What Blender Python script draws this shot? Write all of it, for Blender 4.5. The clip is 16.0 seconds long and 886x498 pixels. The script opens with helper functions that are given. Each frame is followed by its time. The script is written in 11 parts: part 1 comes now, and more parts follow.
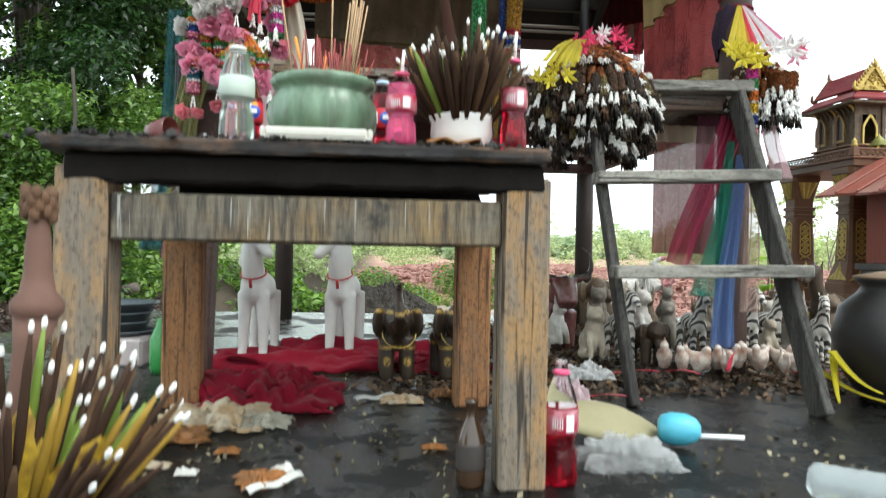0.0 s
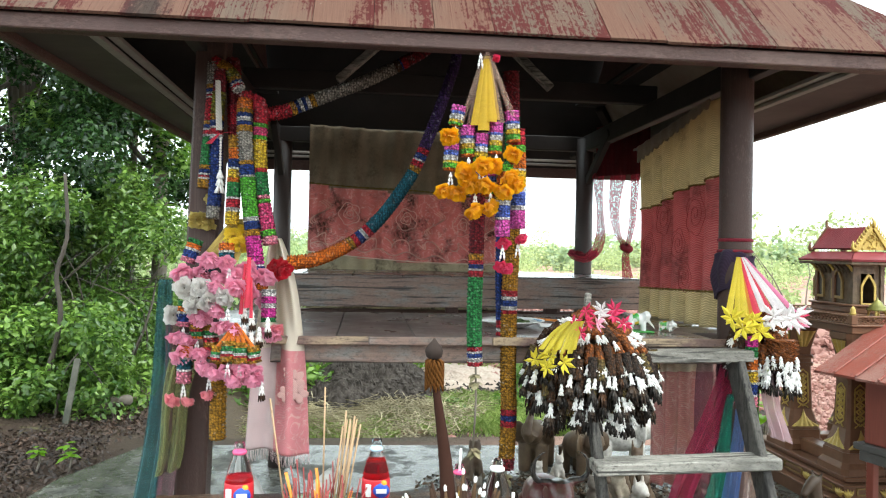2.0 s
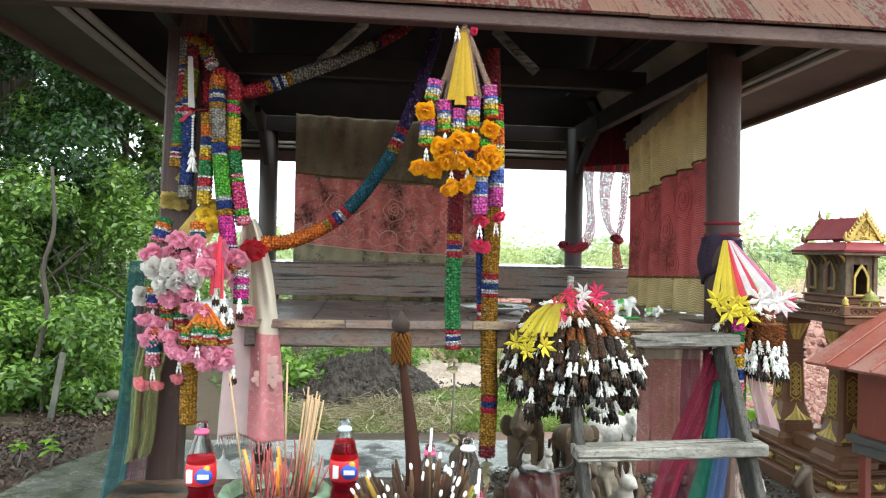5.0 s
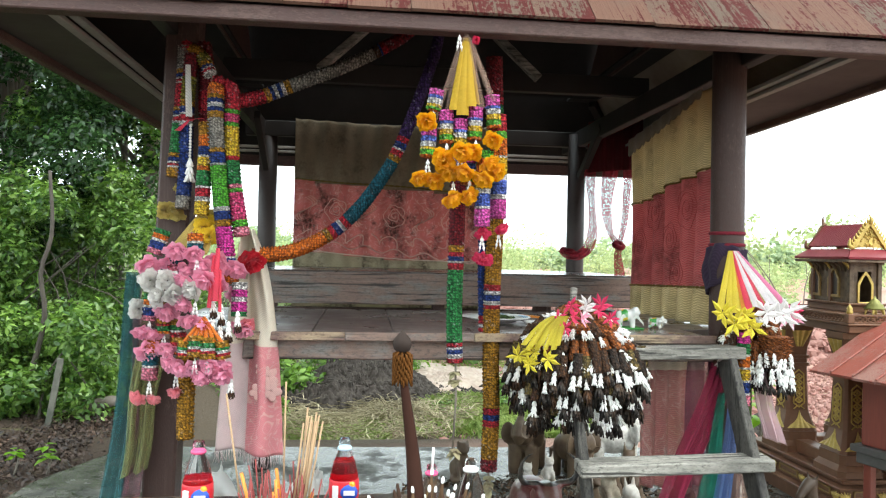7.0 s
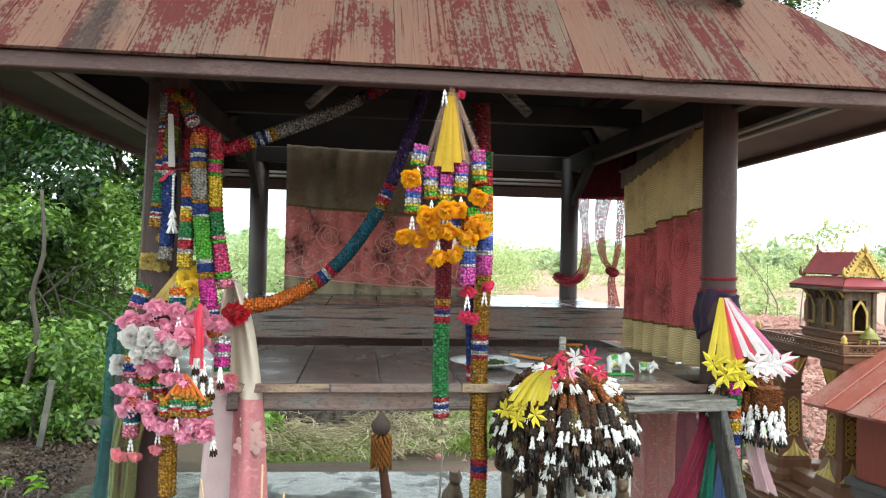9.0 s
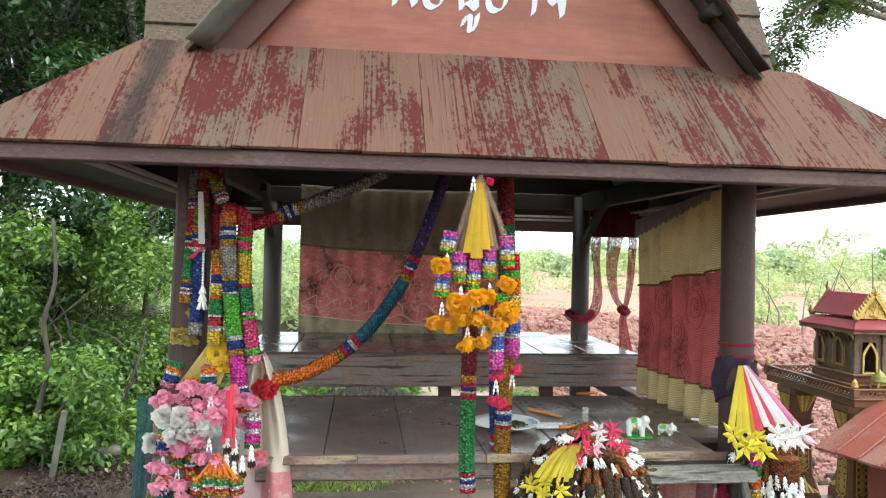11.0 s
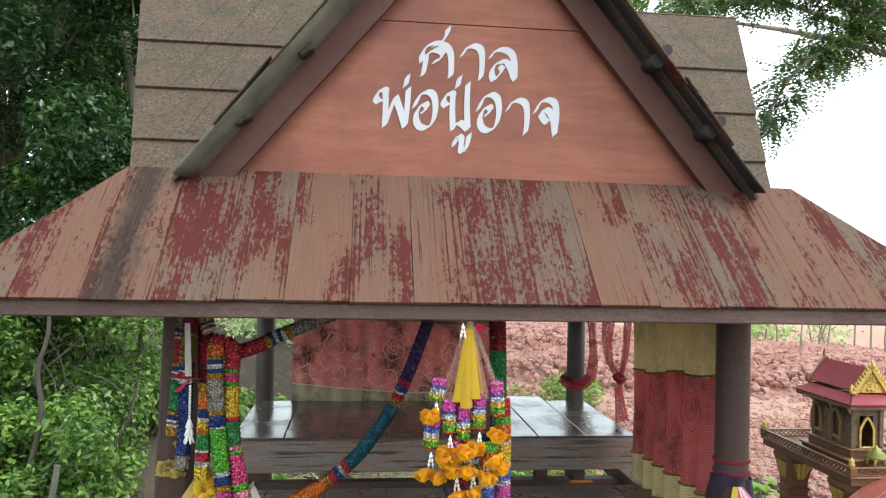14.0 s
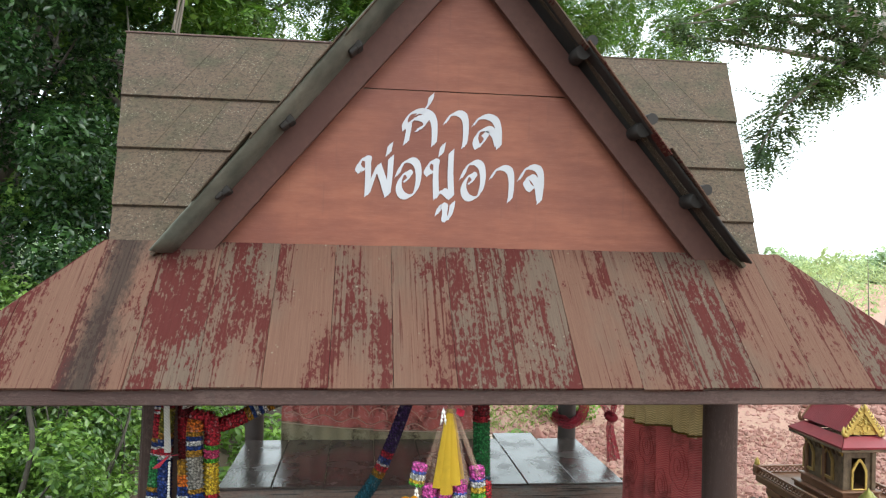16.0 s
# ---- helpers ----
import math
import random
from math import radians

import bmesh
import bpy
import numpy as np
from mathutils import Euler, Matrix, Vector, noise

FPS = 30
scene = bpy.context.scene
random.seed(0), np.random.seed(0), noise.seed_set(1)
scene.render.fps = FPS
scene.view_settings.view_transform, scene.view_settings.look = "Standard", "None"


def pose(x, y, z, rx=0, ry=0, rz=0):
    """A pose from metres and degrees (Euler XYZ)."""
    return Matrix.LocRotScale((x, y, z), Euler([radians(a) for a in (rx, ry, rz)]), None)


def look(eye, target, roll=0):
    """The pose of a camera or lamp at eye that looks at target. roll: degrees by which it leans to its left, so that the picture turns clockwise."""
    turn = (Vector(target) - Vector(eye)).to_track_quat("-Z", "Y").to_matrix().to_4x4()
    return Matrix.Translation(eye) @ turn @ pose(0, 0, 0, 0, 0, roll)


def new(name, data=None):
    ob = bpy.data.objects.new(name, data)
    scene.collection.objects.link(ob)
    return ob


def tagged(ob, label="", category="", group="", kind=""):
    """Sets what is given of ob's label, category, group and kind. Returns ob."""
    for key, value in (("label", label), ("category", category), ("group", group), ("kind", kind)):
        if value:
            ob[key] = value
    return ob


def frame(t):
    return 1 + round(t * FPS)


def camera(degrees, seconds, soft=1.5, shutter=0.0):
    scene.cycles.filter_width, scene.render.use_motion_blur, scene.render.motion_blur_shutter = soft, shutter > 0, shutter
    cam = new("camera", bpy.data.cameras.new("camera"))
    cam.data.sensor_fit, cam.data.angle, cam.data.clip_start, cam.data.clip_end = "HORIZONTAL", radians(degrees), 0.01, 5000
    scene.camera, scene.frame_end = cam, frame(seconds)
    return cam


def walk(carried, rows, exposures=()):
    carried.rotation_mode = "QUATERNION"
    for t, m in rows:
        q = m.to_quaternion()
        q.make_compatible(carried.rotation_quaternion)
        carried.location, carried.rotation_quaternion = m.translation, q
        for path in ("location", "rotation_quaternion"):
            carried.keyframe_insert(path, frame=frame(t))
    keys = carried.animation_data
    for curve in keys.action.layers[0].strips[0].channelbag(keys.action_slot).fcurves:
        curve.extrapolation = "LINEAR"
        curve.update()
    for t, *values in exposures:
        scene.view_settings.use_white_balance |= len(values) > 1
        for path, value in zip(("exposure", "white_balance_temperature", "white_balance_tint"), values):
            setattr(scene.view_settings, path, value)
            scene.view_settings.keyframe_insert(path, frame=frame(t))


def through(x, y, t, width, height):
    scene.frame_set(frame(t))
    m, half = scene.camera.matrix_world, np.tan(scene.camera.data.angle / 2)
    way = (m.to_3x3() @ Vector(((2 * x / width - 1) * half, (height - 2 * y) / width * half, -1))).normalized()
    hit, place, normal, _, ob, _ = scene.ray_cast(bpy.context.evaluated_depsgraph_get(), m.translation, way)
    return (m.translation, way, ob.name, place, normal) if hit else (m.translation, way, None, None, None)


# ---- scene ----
cam = camera(63.0, 16.0, soft=1.2, shutter=0.35)
METRES, EYE, TILT, LEAN, TURN = 2.2, 0.45, 0.0, -1.1, -5.7
ROWS = [
    (0.0, 0.0, 0.0, 0.0, 0.0, 0.0, -0.0),
    (0.5, -0.0026, 0.0055, 0.1199, -0.13, 0.06, -0.01),
    (1.0, -0.0019, 0.0145, 0.242, -0.22, 0.07, -0.1),
    (1.5, -0.0017, 0.02, 0.3586, -0.3, 0.09, -0.07),
    (2.0, 0.0008, 0.0173, 0.4008, -0.32, 0.12, -0.08),
    (2.5, 0.0069, 0.0157, 0.3877, -0.35, 0.16, -0.09),
    (3.0, 0.0177, 0.0173, 0.3791, -0.36, 0.2, -0.1),
    (3.5, 0.0279, 0.0218, 0.372, -0.38, 0.23, -0.11),
    (4.0, 0.0274, 0.0283, 0.3657, -0.4, 0.26, -0.11),
    (6.5, 0.0361, 0.0597, 0.3815, -0.43, 0.35, -0.17),
    (7.0, 0.0278, 0.0596, 0.3853, -0.45, 0.36, -0.17),
    (7.5, 0.022, 0.0612, 0.3984, -0.47, 0.36, -0.17),
    (8.0, 0.0223, 0.0662, 0.4153, -0.49, 0.37, -0.19),
    (8.5, 0.0326, 0.0708, 0.4353, -0.51, 0.36, -0.17),
    (9.0, 0.0448, 0.0724, 0.4567, -0.54, 0.35, -0.15),
    (11.5, -0.0011, 0.0537, 0.5905, -0.62, 0.31, -0.16),
    (12.0, -0.0046, 0.0546, 0.6185, -0.63, 0.29, -0.17),
    (12.5, -0.0076, 0.0579, 0.6477, -0.65, 0.26, -0.15),
    (13.0, -0.0095, 0.0623, 0.6772, -0.66, 0.25, -0.17),
    (13.5, -0.0005, 0.067, 0.7109, -0.67, 0.23, -0.17),
    (14.0, 0.0191, 0.0692, 0.7467, -0.68, 0.19, -0.17),
    (14.5, 0.0332, 0.0722, 0.7755, -0.69, 0.15, -0.14),
    (15.0, 0.0393, 0.0751, 0.8044, -0.71, 0.14, -0.16),
    (15.5, 0.037, 0.0765, 0.8272, -0.72, 0.13, -0.15),
    (16.0, 0.0424, 0.0796, 0.8491, -0.73, 0.14, -0.17),
]
STOPS = 1.2
walk(cam, [(t, pose(0, 0, EYE, TILT, LEAN, TURN) @ pose(METRES * x, METRES * y, METRES * z, 90 + pitch, roll, yaw)) for t, x, y, z, yaw, pitch, roll in ROWS],
     [(0.0, STOPS - 0.05), (1.0, STOPS + 0.3), (9.0, STOPS + 0.28), (12.5, STOPS + 0.2), (16.0, STOPS - 0.02)])

# ---- light: a bright overcast sky ----
world = bpy.data.worlds.new("overcast_sky")
scene.world = world
world.use_nodes = True
wn = world.node_tree
wn.nodes.clear()
sky = wn.nodes.new("ShaderNodeTexSky")
sky.sky_type, sky.sun_disc = "NISHITA", False
sky.sun_elevation, sky.sun_rotation = radians(55), radians(137)
sky.air_density, sky.dust_density, sky.ozone_density = 1.0, 2.0, 1.0
soft = wn.nodes.new("ShaderNodeHueSaturation")
soft.inputs["Saturation"].default_value = 0.18
back = wn.nodes.new("ShaderNodeBackground")
back.inputs["Strength"].default_value = 0.14
wout = wn.nodes.new("ShaderNodeOutputWorld")
wn.links.new(sky.outputs[0], soft.inputs["Color"])
cloud = wn.nodes.new("ShaderNodeMix")
cloud.data_type = "RGBA"
cloud.inputs[0].default_value = 0.7
cloud.inputs[7].default_value = (7.95, 9.35, 9.75, 1)
wn.links.new(soft.outputs[0], cloud.inputs[6])
wn.links.new(cloud.outputs[2], back.inputs["Color"])
wn.links.new(back.outputs[0], wout.inputs["Surface"])
sun = new("sun", bpy.data.lights.new("sun", "SUN"))
sun.data.energy, sun.data.angle, sun.data.color = 0.8, radians(25), (0.98, 0.985, 0.93)
sun.matrix_world = look((2.4, -2.6, 6.0), (0, 0, 0))

# ---- materials ----
MATS = {}


def nodes_of(name):
    m = bpy.data.materials.new(name)
    m.use_nodes = True
    nt = m.node_tree
    return m, nt, nt.nodes["Principled BSDF"]


def node(nt, kind, **inputs):
    n = nt.nodes.new(kind)
    for k, v in inputs.items():
        n.inputs[k.replace("_", " ")].default_value = v
    return n


def coords(nt, scale=(1, 1, 1), rot=(0, 0, 0)):
    tc = nt.nodes.new("ShaderNodeTexCoord")
    mp = nt.nodes.new("ShaderNodeMapping")
    mp.inputs["Scale"].default_value = scale
    mp.inputs["Rotation"].default_value = rot
    nt.links.new(tc.outputs["Object"], mp.inputs["Vector"])
    return mp.outputs[0]


def noise_tex(nt, vec, scale, detail=5.0, rough=0.6):
    n = node(nt, "ShaderNodeTexNoise", Scale=scale, Detail=detail, Roughness=rough)
    nt.links.new(vec, n.inputs["Vector"])
    return n.outputs["Fac"]


def ramp(nt, fac, stops):
    r = nt.nodes.new("ShaderNodeValToRGB")
    el = r.color_ramp.elements
    while len(el) < len(stops):
        el.new(0.5)
    for e, (p, c) in zip(el, stops):
        e.position = p
        e.color = (*c, 1) if len(c) == 3 else c
    nt.links.new(fac, r.inputs[0])
    return r.outputs[0]


def mix(nt, fac, a, b, mode="MIX"):
    n = nt.nodes.new("ShaderNodeMix")
    n.data_type, n.blend_type = "RGBA", mode
    for sock, v in ((n.inputs[0], fac), (n.inputs[6], a), (n.inputs[7], b)):
        if isinstance(v, (int, float)):
            sock.default_value = v
        elif isinstance(v, tuple):
            sock.default_value = (*v, 1)
        else:
            nt.links.new(v, sock)
    return n.outputs[2]


def bump(nt, bsdf, height, strength=0.3, dist=0.01):
    b = node(nt, "ShaderNodeBump", Strength=strength, Distance=dist)
    nt.links.new(height, b.inputs["Height"])
    nt.links.new(b.outputs[0], bsdf.inputs["Normal"])


def times(c, k):
    return tuple(min(1.0, v * k) for v in c)


def surface(name, color, rough=0.6, metal=0.0, fine=60.0, coarse=6.0, vary=0.35, relief=0.2, stretch=(1, 1, 1), spec=None, per_piece=0.0, dirt=None):
    """A plain stuff with grain, blotches and fine relief."""
    if name in MATS:
        return MATS[name]
    m, nt, b = nodes_of(name)
    v = coords(nt, stretch)
    f, c = noise_tex(nt, v, fine, 6), noise_tex(nt, v, coarse, 4)
    col = mix(nt, f, times(color, 1 - vary), times(color, 1 + vary))
    col = mix(nt, ramp(nt, c, [(0.35, (0, 0, 0)), (0.7, (1, 1, 1))]), col, dirt if dirt else times(color, 1 - 0.6 * vary))
    if per_piece:
        oi = nt.nodes.new("ShaderNodeObjectInfo")
        hs = node(nt, "ShaderNodeHueSaturation")
        mr = nt.nodes.new("ShaderNodeMapRange")
        mr.inputs[3].default_value, mr.inputs[4].default_value = 1 - per_piece, 1 + per_piece
        nt.links.new(oi.outputs["Random"], mr.inputs[0])
        nt.links.new(mr.outputs[0], hs.inputs["Value"])
        nt.links.new(col, hs.inputs["Color"])
        col = hs.outputs[0]
    nt.links.new(col, b.inputs["Base Color"])
    rr = nt.nodes.new("ShaderNodeMapRange")
    rr.inputs[3].default_value, rr.inputs[4].default_value = max(0.03, rough - 0.12), min(1, rough + 0.15)
    nt.links.new(c, rr.inputs[0])
    nt.links.new(rr.outputs[0], b.inputs["Roughness"])
    b.inputs["Metallic"].default_value = metal
    if spec is not None:
        b.inputs["Specular IOR Level"].default_value = spec
    if relief:
        bump(nt, b, f, relief, 0.004)
    MATS[name] = m
    return m


def peeling(name, under, over, amount=0.5, axis=1, rough=0.65):
    """Boards with one coat of paint flaking off another along the grain (axis of the grain in the object's space)."""
    if name in MATS:
        return MATS[name]
    m, nt, b = nodes_of(name)
    st = [14.0, 14.0, 14.0]
    st[axis] = 5.0
    oi = nt.nodes.new("ShaderNodeObjectInfo")
    tc = nt.nodes.new("ShaderNodeTexCoord")
    add = nt.nodes.new("ShaderNodeVectorMath")
    sc = nt.nodes.new("ShaderNodeVectorMath")
    sc.operation = "SCALE"
    comb = nt.nodes.new("ShaderNodeCombineXYZ")
    for i in range(3):
        nt.links.new(oi.outputs["Random"], comb.inputs[i])
    nt.links.new(comb.outputs[0], sc.inputs[0])
    sc.inputs["Scale"].default_value = 37.0
    nt.links.new(tc.outputs["Object"], add.inputs[0])
    nt.links.new(sc.outputs[0], add.inputs[1])
    mp = nt.nodes.new("ShaderNodeMapping")
    mp.inputs["Scale"].default_value = st
    nt.links.new(add.outputs[0], mp.inputs[0])
    mp2 = nt.nodes.new("ShaderNodeMapping")
    mp2.inputs["Scale"].default_value = [2.0 if i == axis else 5.0 for i in range(3)]
    nt.links.new(add.outputs[0], mp2.inputs[0])
    fine = noise_tex(nt, mp.outputs[0], 9.0, 12, 0.82)
    grain = noise_tex(nt, mp.outputs[0], 16.0, 4, 0.6)
    blotch = noise_tex(nt, mp2.outputs[0], 1.6, 3, 0.5)
    ad = nt.nodes.new("ShaderNodeMath")
    ad.operation = "MULTIPLY_ADD"
    nt.links.new(blotch, ad.inputs[0])
    ad.inputs[1].default_value = 0.55
    nt.links.new(fine, ad.inputs[2])
    ad2 = nt.nodes.new("ShaderNodeMath")
    ad2.operation = "MULTIPLY_ADD"
    nt.links.new(oi.outputs["Random"], ad2.inputs[0])
    ad2.inputs[1].default_value = 0.16
    nt.links.new(ad.outputs[0], ad2.inputs[2])
    cut = 0.86 + 0.35 * (0.5 - amount)
    edge = nt.nodes.new("ShaderNodeMapRange")
    edge.inputs[1].default_value, edge.inputs[2].default_value = cut - 0.015, cut + 0.03
    nt.links.new(ad2.outputs[0], edge.inputs[0])
    o = mix(nt, grain, times(over, 0.8), times(over, 1.2))
    u = mix(nt, grain, times(under, 0.75), times(under, 1.25))
    col = mix(nt, edge.outputs[0], o, u)
    mp3 = nt.nodes.new("ShaderNodeMapping")
    mp3.inputs["Scale"].default_value = [0.5 if i == axis else 60.0 for i in range(3)]
    nt.links.new(add.outputs[0], mp3.inputs[0])
    lines = noise_tex(nt, mp3.outputs[0], 2.2, 3, 0.5)
    there = ramp(nt, noise_tex(nt, mp2.outputs[0], 1.3, 3, 0.5), [(0.44, (0, 0, 0)), (0.58, (0.9, 0.9, 0.9))])
    lined = mix(nt, 1.0, ramp(nt, lines, [(0.54, (0, 0, 0)), (0.6, (0.8, 0.8, 0.8))]), there, "MULTIPLY")
    col = mix(nt, lined, col, times(under, 0.8))
    dirt = noise_tex(nt, tc.outputs["Object"], 25.0, 5, 0.7)
    col = mix(nt, ramp(nt, dirt, [(0.58, (0, 0, 0)), (0.72, (0.55, 0.55, 0.55))]), col, (0.06, 0.05, 0.045))
    nt.links.new(col, b.inputs["Base Color"])
    b.inputs["Roughness"].default_value = rough
    b.inputs["Specular IOR Level"].default_value = 0.25
    hh = nt.nodes.new("ShaderNodeMath")
    hh.operation = "MULTIPLY_ADD"
    nt.links.new(edge.outputs[0], hh.inputs[0])
    hh.inputs[1].default_value = -0.4
    nt.links.new(grain, hh.inputs[2])
    bump(nt, b, hh.outputs[0], 0.45, 0.004)
    MATS[name] = m
    return m


def flaking_roof(name):
    """Roof boards: a dark red coat flaking off a pinkish tan undercoat in ragged patches, thin streaks along the raised grain, grey weathering,
    lichen dots, and a black stain that has run down below the foot of the verge. The grain runs along y of each board."""
    m, nt, b = nodes_of(name)
    oi, tc = nt.nodes.new("ShaderNodeObjectInfo"), nt.nodes.new("ShaderNodeTexCoord")
    comb = nt.nodes.new("ShaderNodeCombineXYZ")
    far = node(nt, "ShaderNodeMath")
    far.operation = "MULTIPLY"
    far.inputs[1].default_value = 41.0
    nt.links.new(oi.outputs["Random"], far.inputs[0])
    for i in range(3):
        nt.links.new(far.outputs[0], comb.inputs[i])
    add = nt.nodes.new("ShaderNodeVectorMath")
    nt.links.new(tc.outputs["Object"], add.inputs[0])
    nt.links.new(comb.outputs[0], add.inputs[1])

    def grainwise(across, along, scale, detail, rough=0.6):
        mp = nt.nodes.new("ShaderNodeMapping")
        mp.inputs["Scale"].default_value = (across, along, across)
        nt.links.new(add.outputs[0], mp.inputs[0])
        return noise_tex(nt, mp.outputs[0], scale, detail, rough)

    def calc(op, a, c):
        n = node(nt, "ShaderNodeMath")
        n.operation = op
        for sock, v in ((n.inputs[0], a), (n.inputs[1], c)):
            if isinstance(v, (int, float)):
                sock.default_value = v
            else:
                nt.links.new(v, sock)
        return n.outputs[0]

    patch = grainwise(8.5, 2.8, 1.0, 4, 0.55)
    ragged = grainwise(95.0, 42.0, 1.0, 9, 0.72)
    streak = grainwise(150.0, 2.2, 1.0, 4, 0.55)
    grain = grainwise(240.0, 6.0, 1.0, 5, 0.65)
    speck = grainwise(180.0, 150.0, 1.0, 4, 0.7)
    bias = calc("MULTIPLY", calc("SUBTRACT", oi.outputs["Random"], 0.5), 0.12)
    level = calc("ADD", calc("ADD", calc("MULTIPLY", patch, 0.95), calc("MULTIPLY", ragged, 0.95)), calc("ADD", calc("MULTIPLY", streak, 0.5), bias))
    red = node(nt, "ShaderNodeMapRange")
    red.inputs[1].default_value, red.inputs[2].default_value = 1.215, 1.265
    nt.links.new(level, red.inputs[0])
    tan = mix(nt, grain, (0.086, 0.044, 0.031), (0.163, 0.089, 0.064))
    grey = mix(nt, grain, (0.07, 0.05, 0.037), (0.135, 0.1, 0.077))
    tan = mix(nt, ramp(nt, calc("ADD", calc("MULTIPLY", grainwise(4.0, 2.0, 1.0, 4, 0.6), 0.7), calc("MULTIPLY", oi.outputs["Random"], 0.3)), [(0.4, (0, 0, 0)), (0.58, (0.9, 0.9, 0.9))]), tan, grey)
    coat = mix(nt, grain, (0.055, 0.013, 0.012), (0.09, 0.024, 0.021))
    col = mix(nt, red.outputs[0], tan, coat)
    lines = mix(nt, 1.0, ramp(nt, streak, [(0.57, (0, 0, 0)), (0.61, (1, 1, 1))]), ramp(nt, grainwise(6.0, 2.0, 1.3, 3, 0.5), [(0.45, (0, 0, 0)), (0.55, (0.85, 0.85, 0.85))]), "MULTIPLY")
    col = mix(nt, lines, col, (0.062, 0.017, 0.014))
    col = mix(nt, ramp(nt, speck, [(0.6, (0, 0, 0)), (0.72, (0.5, 0.5, 0.5))]), col, (0.05, 0.03, 0.022))
    # the black run below the verge foot
    geo = nt.nodes.new("ShaderNodeNewGeometry")
    sep = nt.nodes.new("ShaderNodeSeparateXYZ")
    nt.links.new(geo.outputs["Position"], sep.inputs[0])
    off = calc("ABSOLUTE", calc("ADD", calc("ADD", sep.outputs["X"], 0.62), calc("MULTIPLY", calc("SUBTRACT", patch, 0.5), 0.12)), 0.0)
    front = calc("LESS_THAN", sep.outputs["Y"], 2.5)
    run = calc("MULTIPLY", calc("SUBTRACT", 0.085, off), 14.0)
    run = calc("MULTIPLY", calc("ADD", run, calc("MULTIPLY", calc("SUBTRACT", ragged, 0.5), 1.6)), front)
    stain = node(nt, "ShaderNodeMapRange")
    stain.inputs[1].default_value, stain.inputs[2].default_value, stain.inputs[4].default_value = 0.3, 0.95, 0.8
    nt.links.new(run, stain.inputs[0])
    col = mix(nt, stain.outputs[0], col, (0.026, 0.022, 0.019))
    vo = node(nt, "ShaderNodeTexVoronoi", Scale=46.0)
    nt.links.new(add.outputs[0], vo.inputs["Vector"])
    dots = mix(nt, 1.0, ramp(nt, vo.outputs["Distance"], [(0.1, (1, 1, 1)), (0.17, (0, 0, 0))]), ramp(nt, grainwise(5.0, 5.0, 1.0, 4), [(0.56, (0, 0, 0)), (0.66, (0.7, 0.7, 0.7))]), "MULTIPLY")
    col = mix(nt, dots, col, (0.23, 0.21, 0.16))
    nt.links.new(col, b.inputs["Base Color"])
    b.inputs["Roughness"].default_value = 0.75
    b.inputs["Specular IOR Level"].default_value = 0.05
    bump(nt, b, calc("ADD", calc("MULTIPLY", red.outputs[0], 0.35), calc("ADD", grain, calc("MULTIPLY", streak, 0.8))), 0.5, 0.004)
    MATS[name] = m
    return m


def gable_board(name):
    """Brushed terracotta paint: long wiped strokes, lighter where it has worn, with faint drips."""
    m, nt, b = nodes_of(name)
    stroke = noise_tex(nt, coords(nt, (1.6, 1, 9)), 3.0, 6, 0.65)
    fine = noise_tex(nt, coords(nt, (6, 1, 60)), 4.0, 5, 0.7)
    patch = noise_tex(nt, coords(nt), 2.6, 4, 0.55)
    drip = noise_tex(nt, coords(nt, (30, 1, 1.5)), 2.0, 4, 0.6)
    col = mix(nt, ramp(nt, stroke, [(0.38, (0, 0, 0)), (0.62, (1, 1, 1))]), (0.2, 0.058, 0.032), (0.265, 0.088, 0.048))
    col = mix(nt, ramp(nt, patch, [(0.42, (0, 0, 0)), (0.66, (0.8, 0.8, 0.8))]), col, (0.15, 0.042, 0.027))
    col = mix(nt, ramp(nt, fine, [(0.5, (0, 0, 0)), (0.75, (0.35, 0.35, 0.35))]), col, (0.27, 0.12, 0.08))
    col = mix(nt, ramp(nt, drip, [(0.6, (0, 0, 0)), (0.72, (0.22, 0.22, 0.22))]), col, (0.1, 0.04, 0.03))
    nt.links.new(col, b.inputs["Base Color"])
    b.inputs["Roughness"].default_value = 0.62
    bump(nt, b, fine, 0.1, 0.003)
    MATS[name] = m
    return m


